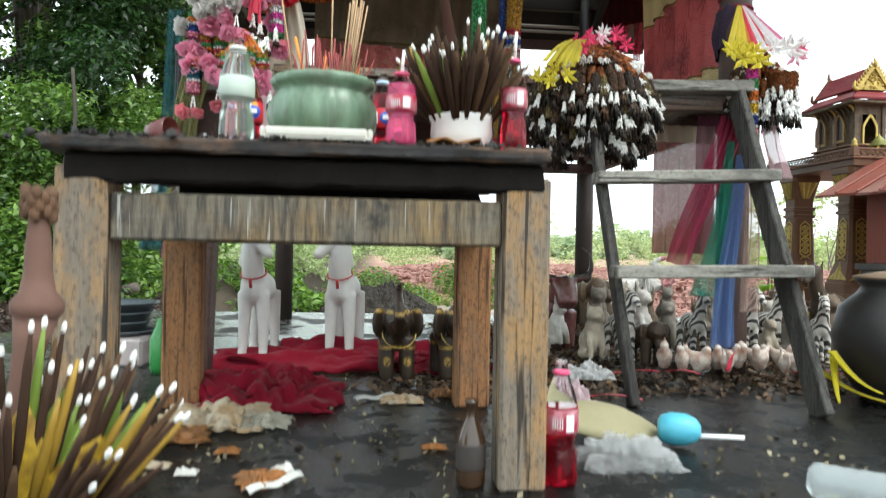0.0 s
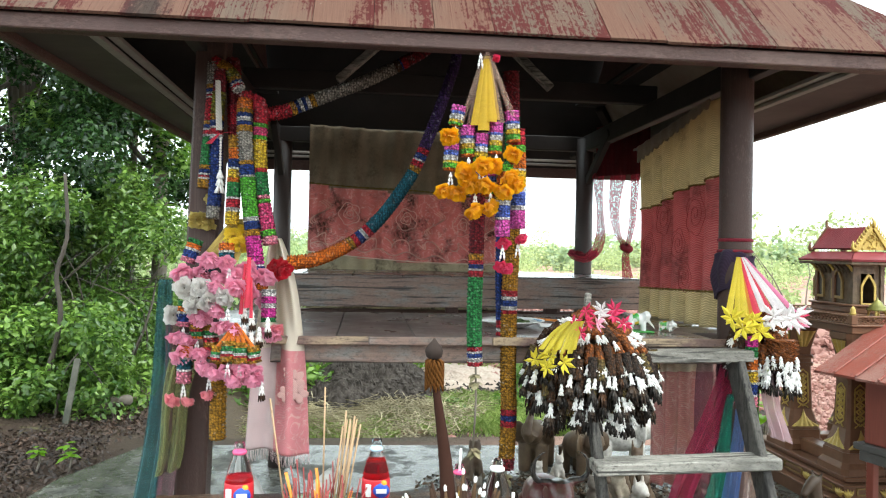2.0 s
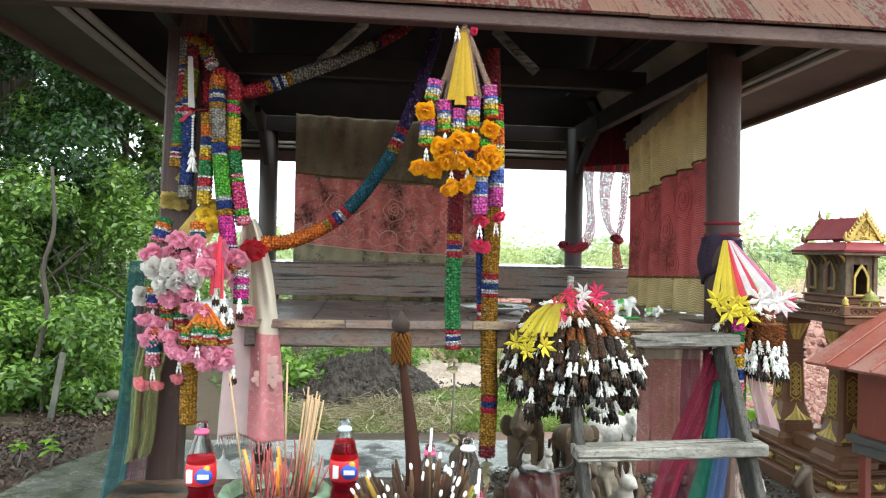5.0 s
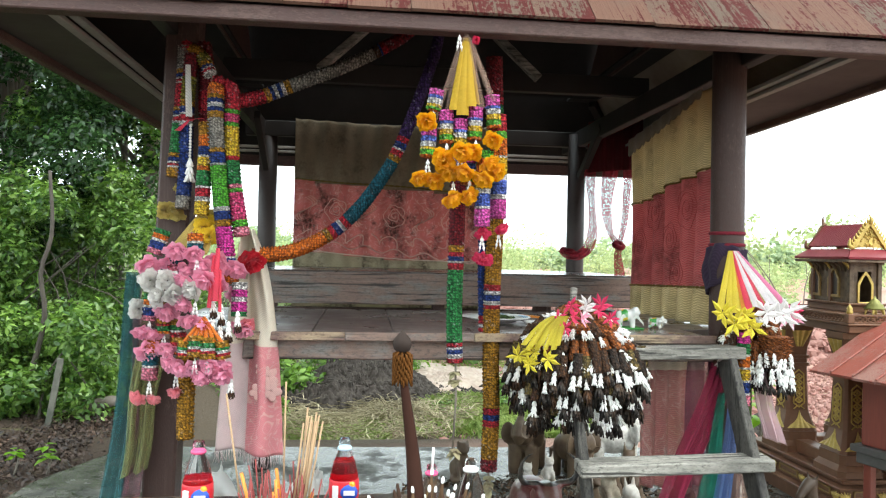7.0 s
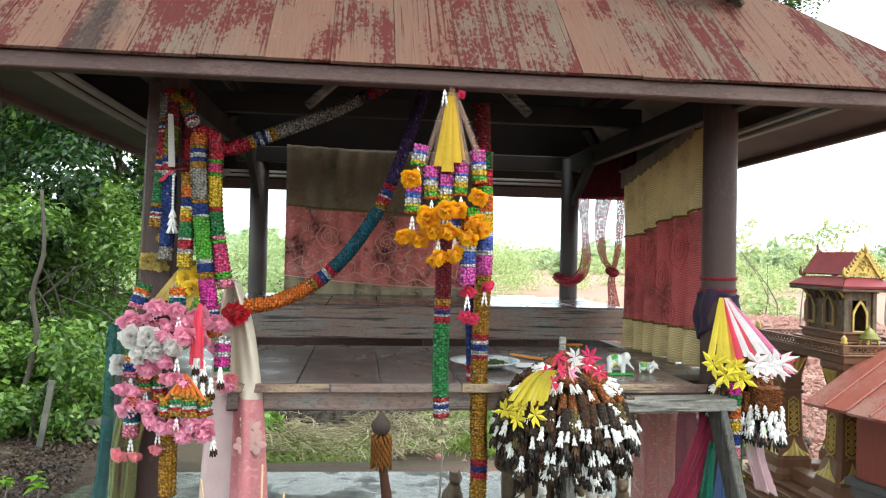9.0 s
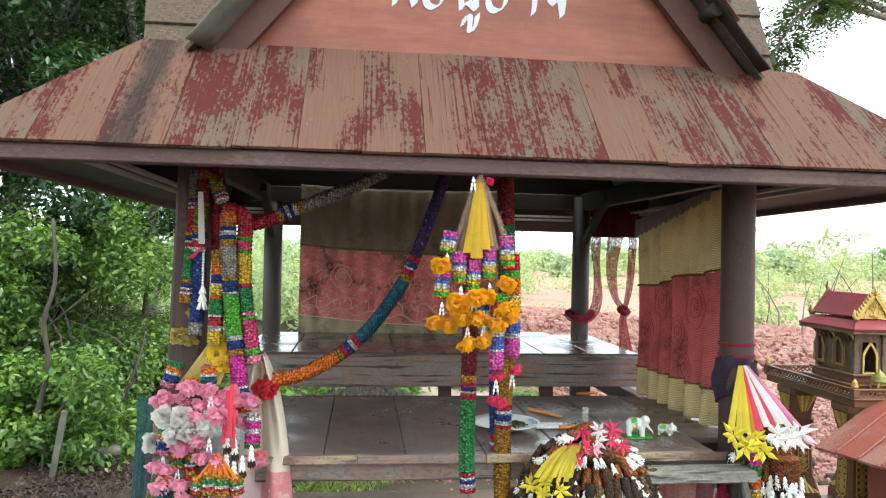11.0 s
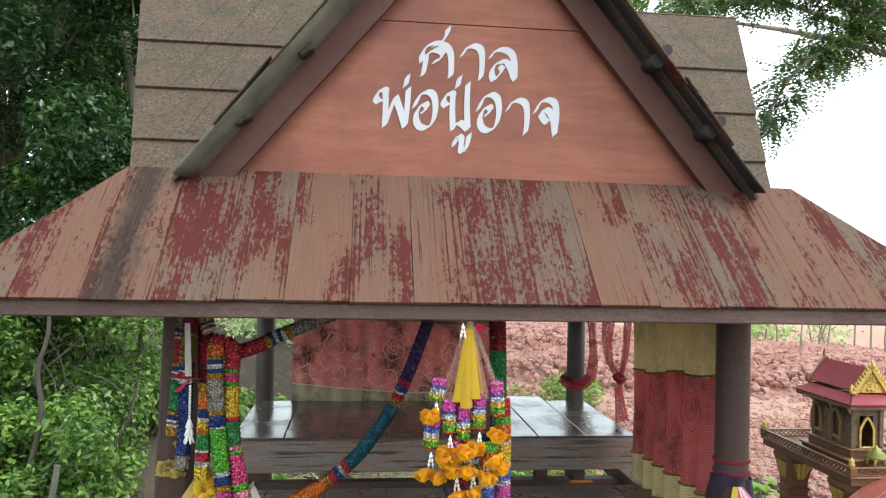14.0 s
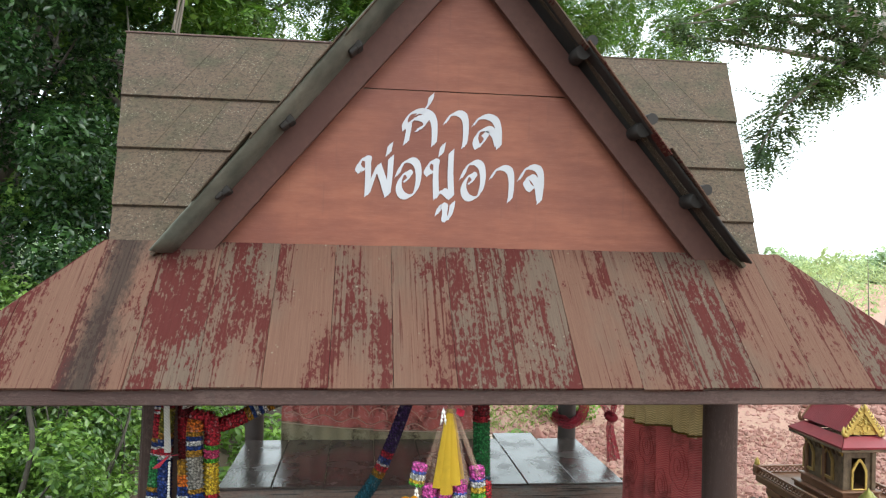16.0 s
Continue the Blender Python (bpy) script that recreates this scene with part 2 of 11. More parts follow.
def shingle_board(name):
    """Old brown roof boards with grime, grain and pale lichen dots."""
    m, nt, b = nodes_of(name)
    oi = nt.nodes.new("ShaderNodeObjectInfo")
    v = coords(nt)
    grain = noise_tex(nt, coords(nt, (60, 60, 8)), 2.0, 6, 0.7)
    speck = noise_tex(nt, v, 75, 6, 0.8)
    grime = noise_tex(nt, v, 7, 6, 0.65)
    patch = noise_tex(nt, v, 22, 5, 0.7)
    col = mix(nt, grain, (0.058, 0.039, 0.026), (0.124, 0.087, 0.06))
    col = mix(nt, ramp(nt, oi.outputs["Random"], [(0, (0, 0, 0)), (1, (0.4, 0.4, 0.4))]), col, (0.1, 0.066, 0.054))
    col = mix(nt, ramp(nt, grime, [(0.46, (0, 0, 0)), (0.66, (0.65, 0.65, 0.65))]), col, (0.05, 0.05, 0.03))
    col = mix(nt, ramp(nt, patch, [(0.55, (0, 0, 0)), (0.7, (0.5, 0.5, 0.5))]), col, (0.05, 0.04, 0.03))
    vo = node(nt, "ShaderNodeTexVoronoi", Scale=95.0)
    nt.links.new(v, vo.inputs["Vector"])
    dots = ramp(nt, vo.outputs["Distance"], [(0.16, (1, 1, 1)), (0.3, (0, 0, 0))])
    where = ramp(nt, noise_tex(nt, v, 9, 4, 0.6), [(0.44, (0, 0, 0)), (0.6, (0.8, 0.8, 0.8))])
    col = mix(nt, mix(nt, 1.0, dots, where, "MULTIPLY"), col, (0.2, 0.18, 0.14))
    col = mix(nt, ramp(nt, speck, [(0.5, (0, 0, 0)), (0.6, (0.75, 0.75, 0.75))]), col, (0.028, 0.024, 0.018))
    nt.links.new(col, b.inputs["Base Color"])
    b.inputs["Roughness"].default_value = 0.85
    b.inputs["Specular IOR Level"].default_value = 0.15
    bump(nt, b, speck, 0.5, 0.004)
    MATS[name] = m
    return m


def old_timber(name, gold, grey, dark, axis=2, rough=0.85, wear=0.5, fine=1.0):
    """Bare weathered timber: warm patches in grey, with dark cracks and streaks along the grain."""
    if name in MATS:
        return MATS[name]
    m, nt, b = nodes_of(name)
    oi = nt.nodes.new("ShaderNodeObjectInfo")
    tc = nt.nodes.new("ShaderNodeTexCoord")
    comb = nt.nodes.new("ShaderNodeCombineXYZ")
    sc = nt.nodes.new("ShaderNodeMath")
    sc.operation = "MULTIPLY"
    sc.inputs[1].default_value = 23.0
    nt.links.new(oi.outputs["Random"], sc.inputs[0])
    for i in range(3):
        nt.links.new(sc.outputs[0], comb.inputs[i])
    add = nt.nodes.new("ShaderNodeVectorMath")
    nt.links.new(tc.outputs["Object"], add.inputs[0])
    nt.links.new(comb.outputs[0], add.inputs[1])
    def stretched(along, across):
        mp = nt.nodes.new("ShaderNodeMapping")
        mp.inputs["Scale"].default_value = [along if i == axis else across for i in range(3)]
        nt.links.new(add.outputs[0], mp.inputs[0])
        return mp.outputs[0]
    patch = noise_tex(nt, stretched(5, 14), 1.0, 5, 0.65)
    grain = noise_tex(nt, stretched(5, 90 * fine), 1.0, 6, 0.7)
    crack = noise_tex(nt, stretched(3 * fine, 70 * fine), 1.0, 3, 0.5)
    speck = noise_tex(nt, stretched(60, 130), 1.0, 5, 0.75)
    g = mix(nt, grain, times(gold, 0.55), times(gold, 1.45))
    h = mix(nt, grain, times(grey, 0.45), times(grey, 1.5))
    col = mix(nt, ramp(nt, patch, [(wear - 0.07, (0, 0, 0)), (wear + 0.09, (1, 1, 1))]), g, h)
    col = mix(nt, ramp(nt, speck, [(0.5, (0, 0, 0)), (0.66, (0.75, 0.75, 0.75))]), col, times(grey, 0.35))
    col = mix(nt, ramp(nt, crack, [(0.55, (0, 0, 0)), (0.64, (0.9, 0.9, 0.9))]), col, dark)
    nt.links.new(col, b.inputs["Base Color"])
    b.inputs["Roughness"].default_value = rough
    b.inputs["Specular IOR Level"].default_value = 0.3
    bump(nt, b, grain, 0.7, 0.006)
    MATS[name] = m
    return m


def dripped_board(name):
    """A wet rail: golden and grey wood under soot that has run down it in fine streaks."""
    m, nt, b = nodes_of(name)
    tc = nt.nodes.new("ShaderNodeTexCoord")
    def stretched(x, z):
        mp = nt.nodes.new("ShaderNodeMapping")
        mp.inputs["Scale"].default_value = (x, x, z)
        nt.links.new(tc.outputs["Object"], mp.inputs[0])
        return mp.outputs[0]
    v = tc.outputs["Object"]
    patch, blot = noise_tex(nt, v, 5.5, 5, 0.6), noise_tex(nt, v, 13, 6, 0.7)
    streak, thin = noise_tex(nt, stretched(75, 9), 1.0, 6, 0.65), noise_tex(nt, stretched(150, 5), 1.0, 3, 0.5)
    grain = noise_tex(nt, stretched(8, 220), 1.0, 4, 0.6)
    wood = mix(nt, ramp(nt, patch, [(0.42, (0, 0, 0)), (0.58, (1, 1, 1))]), (0.3, 0.19, 0.075), (0.19, 0.17, 0.135))
    wood = mix(nt, grain, times((0.2, 0.15, 0.09), 0.6), wood)
    soot = mix(nt, blot, (0.012, 0.01, 0.009), (0.06, 0.052, 0.045))
    col = mix(nt, ramp(nt, streak, [(0.4, (0, 0, 0)), (0.62, (0.85, 0.85, 0.85))]), wood, soot)
    col = mix(nt, ramp(nt, blot, [(0.54, (0, 0, 0)), (0.66, (0.8, 0.8, 0.8))]), col, (0.016, 0.014, 0.012))
    col = mix(nt, ramp(nt, thin, [(0.63, (0, 0, 0)), (0.7, (0.7, 0.7, 0.7))]), col, (0.42, 0.4, 0.36))
    nt.links.new(col, b.inputs["Base Color"])
    b.inputs["Roughness"].default_value = 0.5
    b.inputs["Specular IOR Level"].default_value = 0.3
    bump(nt, b, streak, 0.4, 0.004)
    return m


def wet_wood(name, color, rough=0.25, grain_axis=1):
    m = MATS.get(name)
    if m:
        return m
    m, nt, b = nodes_of(name)
    st = [10.0, 10.0, 10.0]
    st[grain_axis] = 0.8
    v = coords(nt, st)
    g = noise_tex(nt, v, 8, 7, 0.65)
    p = noise_tex(nt, coords(nt), 5, 4)
    oi = nt.nodes.new("ShaderNodeObjectInfo")
    col = mix(nt, g, times(color, 0.6), times(color, 1.4))
    col = mix(nt, ramp(nt, oi.outputs["Random"], [(0, (0, 0, 0)), (1, (0.5, 0.5, 0.5))]), col, times(color, 0.55))
    nt.links.new(col, b.inputs["Base Color"])
    r = nt.nodes.new("ShaderNodeMapRange")
    r.inputs[1].default_value, r.inputs[2].default_value = 0.35, 0.65
    r.inputs[3].default_value, r.inputs[4].default_value = rough * 0.7, rough + 0.2
    nt.links.new(p, r.inputs[0])
    nt.links.new(r.outputs[0], b.inputs["Roughness"])
    bump(nt, b, g, 0.2, 0.003)
    MATS[name] = m
    return m


def fabric(name, color, rough=0.85, weave=420.0, sheer=0.0, stain=0.25, pattern=None, holes=0, mould=0.0, through=0.42, zigzag=None):
    if name in MATS:
        return MATS[name]
    m, nt, b = nodes_of(name)
    v = coords(nt)
    w = node(nt, "ShaderNodeTexWave", Scale=weave / 6.3, Distortion=1.5, Detail=2.0)
    w.bands_direction = "DIAGONAL"
    nt.links.new(v, w.inputs["Vector"])
    n = noise_tex(nt, v, 9, 5)
    col = mix(nt, w.outputs["Fac"], times(color, 0.85), times(color, 1.12))
    if zigzag:
        # chevron weave: bands across the cloth that swing up and down along it
        sep = nt.nodes.new("ShaderNodeSeparateXYZ")
        nt.links.new(v, sep.inputs[0])
        pp = node(nt, "ShaderNodeMath")
        pp.operation = "PINGPONG"
        pp.inputs[1].default_value = 0.011
        nt.links.new(sep.outputs["Y"], pp.inputs[0])
        half = node(nt, "ShaderNodeMath")
        half.operation = "MULTIPLY"
        half.inputs[1].default_value = 0.75
        nt.links.new(pp.outputs[0], half.inputs[0])
        ad = node(nt, "ShaderNodeMath")
        nt.links.new(sep.outputs["Z"], ad.inputs[0])
        nt.links.new(half.outputs[0], ad.inputs[1])
        com = nt.nodes.new("ShaderNodeCombineXYZ")
        nt.links.new(ad.outputs[0], com.inputs[2])
        zw = node(nt, "ShaderNodeTexWave", Scale=0.314 / 0.0095)
        zw.bands_direction = "Z"
        nt.links.new(com.outputs[0], zw.inputs["Vector"])
        col = mix(nt, ramp(nt, zw.outputs["Fac"], [(0.4, (0, 0, 0)), (0.62, (0.5, 0.5, 0.5))]), col, zigzag)
    if pattern:
        vo = node(nt, "ShaderNodeTexNoise", Scale=16.0, Detail=1.0, Distortion=2.2)
        nt.links.new(v, vo.inputs["Vector"])
        line = ramp(nt, vo.outputs["Fac"], [(0.47, (0, 0, 0)), (0.5, (0.8, 0.8, 0.8)), (0.53, (0, 0, 0))])
        col = mix(nt, line, col, pattern)
    col = mix(nt, ramp(nt, n, [(0.45, (0, 0, 0)), (0.75, (stain * 2, stain * 2, stain * 2))]), col, times(color, 0.45))
    if mould:
        big, small = noise_tex(nt, v, 6.5, 6, 0.7), noise_tex(nt, v, 60, 5, 0.75)
        spots = mix(nt, 1.0, ramp(nt, big, [(0.5, (0, 0, 0)), (0.62, (1, 1, 1))]), ramp(nt, small, [(0.38, (0, 0, 0)), (0.55, (mould, mould, mould))]), "MULTIPLY")
        col = mix(nt, spots, col, (0.05, 0.035, 0.025))
    nt.links.new(col, b.inputs["Base Color"])
    b.inputs["Roughness"].default_value = rough
    b.inputs["Specular IOR Level"].default_value = 0.15
    b.inputs["Sheen Weight"].default_value = 0.15
    bump(nt, b, w.outputs["Fac"], 0.25, 0.002)
    out = nt.nodes["Material Output"]
    tl = node(nt, "ShaderNodeBsdfTranslucent")
    nt.links.new(col, tl.inputs["Color"])
    ms = nt.nodes.new("ShaderNodeMixShader")
    ms.inputs[0].default_value = through
    nt.links.new(b.outputs[0], ms.inputs[1])
    nt.links.new(tl.outputs[0], ms.inputs[2])
    last = ms
    if sheer:
        tr = nt.nodes.new("ShaderNodeBsdfTransparent")
        m2 = nt.nodes.new("ShaderNodeMixShader")
        m2.inputs[0].default_value = sheer
        if holes:
            vh = node(nt, "ShaderNodeTexVoronoi", Scale=holes)
            nt.links.new(v, vh.inputs["Vector"])
            nt.links.new(ramp(nt, vh.outputs["Distance"], [(0.3, (0.85, 0.85, 0.85)), (0.42, (sheer, sheer, sheer))]), m2.inputs[0])
        nt.links.new(ms.outputs[0], m2.inputs[1])
        nt.links.new(tr.outputs[0], m2.inputs[2])
        last = m2
    nt.links.new(last.outputs[0], out.inputs["Surface"])
    MATS[name] = m
    return m


def leaf_mat(name, dark, light, gloss=0.45, through_light=0.35):
    if name in MATS:
        return MATS[name]
    m, nt, b = nodes_of(name)
    g = nt.nodes.new("ShaderNodeNewGeometry")
    col = ramp(nt, g.outputs["Random Per Island"], [(0.0, dark), (0.6, tuple((a + c) / 2 for a, c in zip(dark, light))), (1.0, light)])
    n = noise_tex(nt, coords(nt), 1.3, 3)
    col = mix(nt, ramp(nt, n, [(0.4, (0, 0, 0)), (0.65, (0.7, 0.7, 0.7))]), col, times(dark, 0.8))
    nt.links.new(col, b.inputs["Base Color"])
    b.inputs["Roughness"].default_value = gloss
    tl = nt.nodes.new("ShaderNodeBsdfTranslucent")
    br = node(nt, "ShaderNodeHueSaturation", Value=1.5, Saturation=1.1)
    nt.links.new(col, br.inputs["Color"])
    nt.links.new(br.outputs[0], tl.inputs["Color"])
    ms = nt.nodes.new("ShaderNodeMixShader")
    ms.inputs[0].default_value = through_light
    nt.links.new(b.outputs[0], ms.inputs[1])
    nt.links.new(tl.outputs[0], ms.inputs[2])
    nt.links.new(ms.outputs[0], nt.nodes["Material Output"].inputs["Surface"])
    MATS[name] = m
    return m


def clear(name, color, rough=0.05, ior=1.45, weight=1.0):
    if name in MATS:
        return MATS[name]
    m, nt, b = nodes_of(name)
    b.inputs["Base Color"].default_value = (*color, 1)
    b.inputs["Roughness"].default_value = rough
    b.inputs["IOR"].default_value = ior
    b.inputs["Transmission Weight"].default_value = weight
    n = noise_tex(nt, coords(nt), 40, 3)
    bump(nt, b, n, 0.08, 0.003)
    MATS[name] = m
    return m


def yarn(color):
    name = "yarn_%02x%02x%02x" % tuple(int(255 * c) for c in color)
    if name in MATS:
        return MATS[name]
    m, nt, b = nodes_of(name)
    v = coords(nt)
    vo = node(nt, "ShaderNodeTexVoronoi", Scale=125.0, Randomness=0.6)
    nt.links.new(v, vo.inputs["Vector"])
    sp = nt.nodes.new("ShaderNodeSeparateColor")
    nt.links.new(vo.outputs["Color"], sp.inputs[0])
    pale = tuple(0.22 + 0.6 * c for c in color)
    col = ramp(nt, sp.outputs[0], [(0.0, times(color, 0.6)), (0.4, times(color, 1.15)), (0.8, times(color, 1.6)), (0.9, times(color, 1.6)), (1.0, pale)])
    # bead centres stay light; shade in the gaps between them is multiplied into the colour
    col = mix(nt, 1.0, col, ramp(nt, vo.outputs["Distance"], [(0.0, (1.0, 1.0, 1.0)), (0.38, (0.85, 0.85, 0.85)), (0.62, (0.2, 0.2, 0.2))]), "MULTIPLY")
    nt.links.new(mix(nt, ramp(nt, noise_tex(nt, v, 12, 4), [(0.4, (0, 0, 0)), (0.7, (0.5, 0.5, 0.5))]), col, times(color, 0.6)), b.inputs["Base Color"])
    b.inputs["Roughness"].default_value = 0.7
    b.inputs["Specular IOR Level"].default_value = 0.25
    bump(nt, b, vo.outputs["Distance"], 0.9, 0.006)
    MATS[name] = m
    return m


C_RED, C_ORANGE, C_YELLOW, C_GOLD = (0.45, 0.02, 0.035), (0.75, 0.16, 0.015), (0.75, 0.45, 0.03), (0.42, 0.2, 0.015)
C_GREEN, C_LIME, C_TEAL, C_BLUE = (0.03, 0.22, 0.06), (0.1, 0.42, 0.035), (0.012, 0.105, 0.145), (0.018, 0.045, 0.2)
C_PINK, C_ROSE, C_MAGENTA, C_PURPLE = (0.85, 0.22, 0.3), (0.7, 0.06, 0.18), (0.65, 0.04, 0.3), (0.05, 0.02, 0.095)
C_WHITE, C_SILVER, C_BLACK, C_CRIMSON = (0.62, 0.6, 0.57), (0.31, 0.28, 0.24), (0.02, 0.017, 0.015), (0.2, 0.012, 0.02)
C_RUST, C_BROWN, C_OLIVE = (0.3, 0.09, 0.02), (0.08, 0.035, 0.015), (0.22, 0.2, 0.02)

paint_brown = peeling("brown_painted_timber", (0.125, 0.078, 0.066), (0.088, 0.051, 0.045), 0.45, 0, rough=0.55)
paint_upright = peeling("brown_painted_post", (0.1, 0.062, 0.052), (0.062, 0.036, 0.03), 0.35, 2, rough=0.5)
roof_board = flaking_roof("flaking_roof_board")
soffit_brown = surface("dark_brown_soffit", (0.05, 0.034, 0.03), 0.6, fine=30, coarse=4, vary=0.3, relief=0.1)
batten_grey = surface("pale_grey_batten", (0.3, 0.29, 0.26), 0.8, fine=50, coarse=5, vary=0.3, relief=0.2)
pale_lining = surface("pale_cement_lining", (0.34, 0.31, 0.26), 0.85, fine=25, coarse=3, vary=0.2, relief=0.1, dirt=(0.2, 0.17, 0.14))
old_shingle = shingle_board("weathered_roof_shingle")
gable_paint = gable_board("terracotta_painted_board")
grey_wood = old_timber("weathered_grey_wood", (0.32, 0.3, 0.26), (0.16, 0.15, 0.13), (0.03, 0.028, 0.025), 0, 0.85, 0.5)
grey_rail = old_timber("weathered_grey_rail", (0.085, 0.078, 0.068), (0.04, 0.036, 0.033), (0.02, 0.018, 0.016), 2, 0.8, 0.5)
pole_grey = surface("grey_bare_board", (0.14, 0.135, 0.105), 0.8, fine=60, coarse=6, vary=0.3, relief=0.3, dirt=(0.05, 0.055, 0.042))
# roof timbers: the shade under the roof is put into this near-black
shaded_timber = surface("shaded_roof_timber", (0.019, 0.015, 0.013), 0.7, fine=40, coarse=5, vary=0.35, relief=0.2)
deck_wood = wet_wood("dark_wet_deck_board", (0.145, 0.112, 0.1), 0.3, 1)
bench_top = wet_wood("wet_bench_top", (0.11, 0.085, 0.075), 0.14, 1)
bench_wood = old_timber("dark_bench_board", (0.23, 0.15, 0.118), (0.21, 0.195, 0.178), (0.024, 0.02, 0.018), 0, 0.5, 0.54)
tan_edge = old_timber("tan_board_edge", (0.34, 0.25, 0.16), (0.16, 0.1, 0.085), (0.05, 0.035, 0.028), 0, 0.7, 0.5)
altar_leg = old_timber("altar_post_wood", (0.34, 0.2, 0.09), (0.21, 0.17, 0.13), (0.03, 0.024, 0.02), 2, wear=0.47)
altar_back_leg = old_timber("altar_post_orange_wood", (0.3, 0.14, 0.06), (0.2, 0.12, 0.07), (0.06, 0.035, 0.02), 2, wear=0.58)
soot_wood = surface("soot_black_wood", (0.009, 0.007, 0.006), 0.8, spec=0.12, fine=50, coarse=9, vary=0.4, relief=0.4)
altar_apron = dripped_board("altar_rail_wood")
altar_top = old_timber("charred_wet_board", (0.12, 0.062, 0.032), (0.02, 0.016, 0.014), (0.005, 0.004, 0.004), 0, 0.36, 0.46)
barge_paint = surface("brown_barge_paint", (0.09, 0.042, 0.033), 0.6, fine=45, coarse=4, vary=0.35, relief=0.15, spec=0.2, dirt=(0.075, 0.034, 0.028))
# near-black lining colour carries the shade under the roof
shaded_ceiling = surface("shaded_roof_lining", (0.013, 0.011, 0.0105), 0.8, fine=20, coarse=4, vary=0.3, relief=0.2)
white_paint = surface("white_sign_paint", (0.47, 0.47, 0.5), 0.5, fine=40, coarse=9, vary=0.08, relief=0.05)
cream_cloth = fabric("cream_zigzag_cloth", (0.76, 0.66, 0.42), weave=380, stain=0.2, mould=0.3, through=0.6, zigzag=(0.3, 0.24, 0.13))
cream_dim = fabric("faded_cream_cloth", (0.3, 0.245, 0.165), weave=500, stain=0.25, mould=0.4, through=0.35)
red_cloth = fabric("faded_red_brocade", (0.55, 0.145, 0.15), weave=380, stain=0.25, mould=0.5, through=0.62, zigzag=(0.7, 0.42, 0.38))
pink_cloth = fabric("faded_pink_brocade", (0.68, 0.29, 0.27), weave=300, stain=0.15, pattern=(0.9, 0.8, 0.72), mould=0.9, through=0.66)
mouldy_cream = fabric("mouldy_cream_cloth", (0.5, 0.45, 0.33), weave=500, stain=0.2, mould=0.85, through=0.62)
scarf_pink = fabric("rose_scarf_cloth", (0.75, 0.3, 0.32), weave=700, stain=0.12, pattern=(0.8, 0.55, 0.5))
scarf_cream = fabric("cream_scarf_cloth", (0.78, 0.7, 0.58), weave=700, stain=0.12)
silver_scarf = fabric("mauve_scarf_cloth", (0.72, 0.58, 0.57), weave=700, stain=0.12)
crimson_lace = fabric("crimson_lace", (0.45, 0.05, 0.08), weave=200, sheer=0.3, stain=0.1, holes=120.0, through=0.55)
crimson_solid = fabric("crimson_curtain", (0.12, 0.014, 0.02), weave=500)
lace_pink = fabric("pale_pink_lace", (0.6, 0.29, 0.27), weave=500, stain=0.2, pattern=(0.75, 0.55, 0.48), sheer=0.25, through=0.6)
gold_paint = surface("worn_gold_paint", (0.55, 0.39, 0.1), 0.36, 0.35, fine=80, coarse=18, vary=0.5, relief=0.3)
brown_gloss = surface("brown_gloss_cement", (0.17, 0.08, 0.043), 0.42, fine=40, coarse=8, vary=0.35, relief=0.15, spec=0.28)
mini_roof = surface("red_mini_roof", (0.22, 0.025, 0.035), 0.4, fine=60, coarse=9, vary=0.25, relief=0.1)
red_stain = wet_wood("red_stained_wood", (0.25, 0.06, 0.04), 0.4, 2)
red_shingle = peeling("red_stained_roof_board", (0.3, 0.15, 0.12), (0.27, 0.07, 0.048), 0.4, 0, rough=0.45)


# ---- mesh helpers ----
def thing(name, loc, label, category, group="", kind=""):
    e = new(name)
    e.location = loc
    e.empty_display_size = 0.05
    return tagged(e, label, category, group, kind)


def finish(name, bm, mats, smooth=False):
    me = bpy.data.meshes.new(name)
    bmesh.ops.recalc_face_normals(bm, faces=bm.faces)
    if smooth:
        for f in bm.faces:
            f.smooth = True
    bm.to_mesh(me)
    bm.free()
    for m in mats if isinstance(mats, (list, tuple)) else [mats]:
        me.materials.append(m)
    return me


def place(name, me, parent, label="", at=None):
    """Links a mesh under a thing; its vertices are in the thing's building coordinates unless a pose is given."""
    ob = new(name, me)
    ob.parent = parent
    if at is not None:
        ob.matrix_basis = at
    if parent is not None and parent.type == "EMPTY":
        ob.matrix_parent_inverse = Matrix.Translation(-Vector(parent.location))
    return tagged(ob, label)


def part(name, bm, mats, parent, label="", smooth=False):
    return place(name, finish(name, bm, mats, smooth), parent, label)


def solo(name, bm, mats, label, category, group="", kind="", smooth=False):
    return tagged(new(name, finish(name, bm, mats, smooth)), label, category, group, kind)


def box(bm, x0, x1, y0, y1, z0, z1, m=None, bev=0.0):
    vs = [bm.verts.new((x, y, z)) for x in (x0, x1) for y in (y0, y1) for z in (z0, z1)]
    fs = [bm.faces.new([vs[i] for i in q]) for q in ((0, 1, 3, 2), (4, 6, 7, 5), (0, 4, 5, 1), (2, 3, 7, 6), (0, 2, 6, 4), (1, 5, 7, 3))]
    if m is not None:
        bmesh.ops.transform(bm, matrix=m, verts=vs)
    if bev:
        es = list({e for f in fs for e in f.edges})
        bmesh.ops.bevel(bm, geom=es, offset=bev, segments=1, affect="EDGES")
    return vs


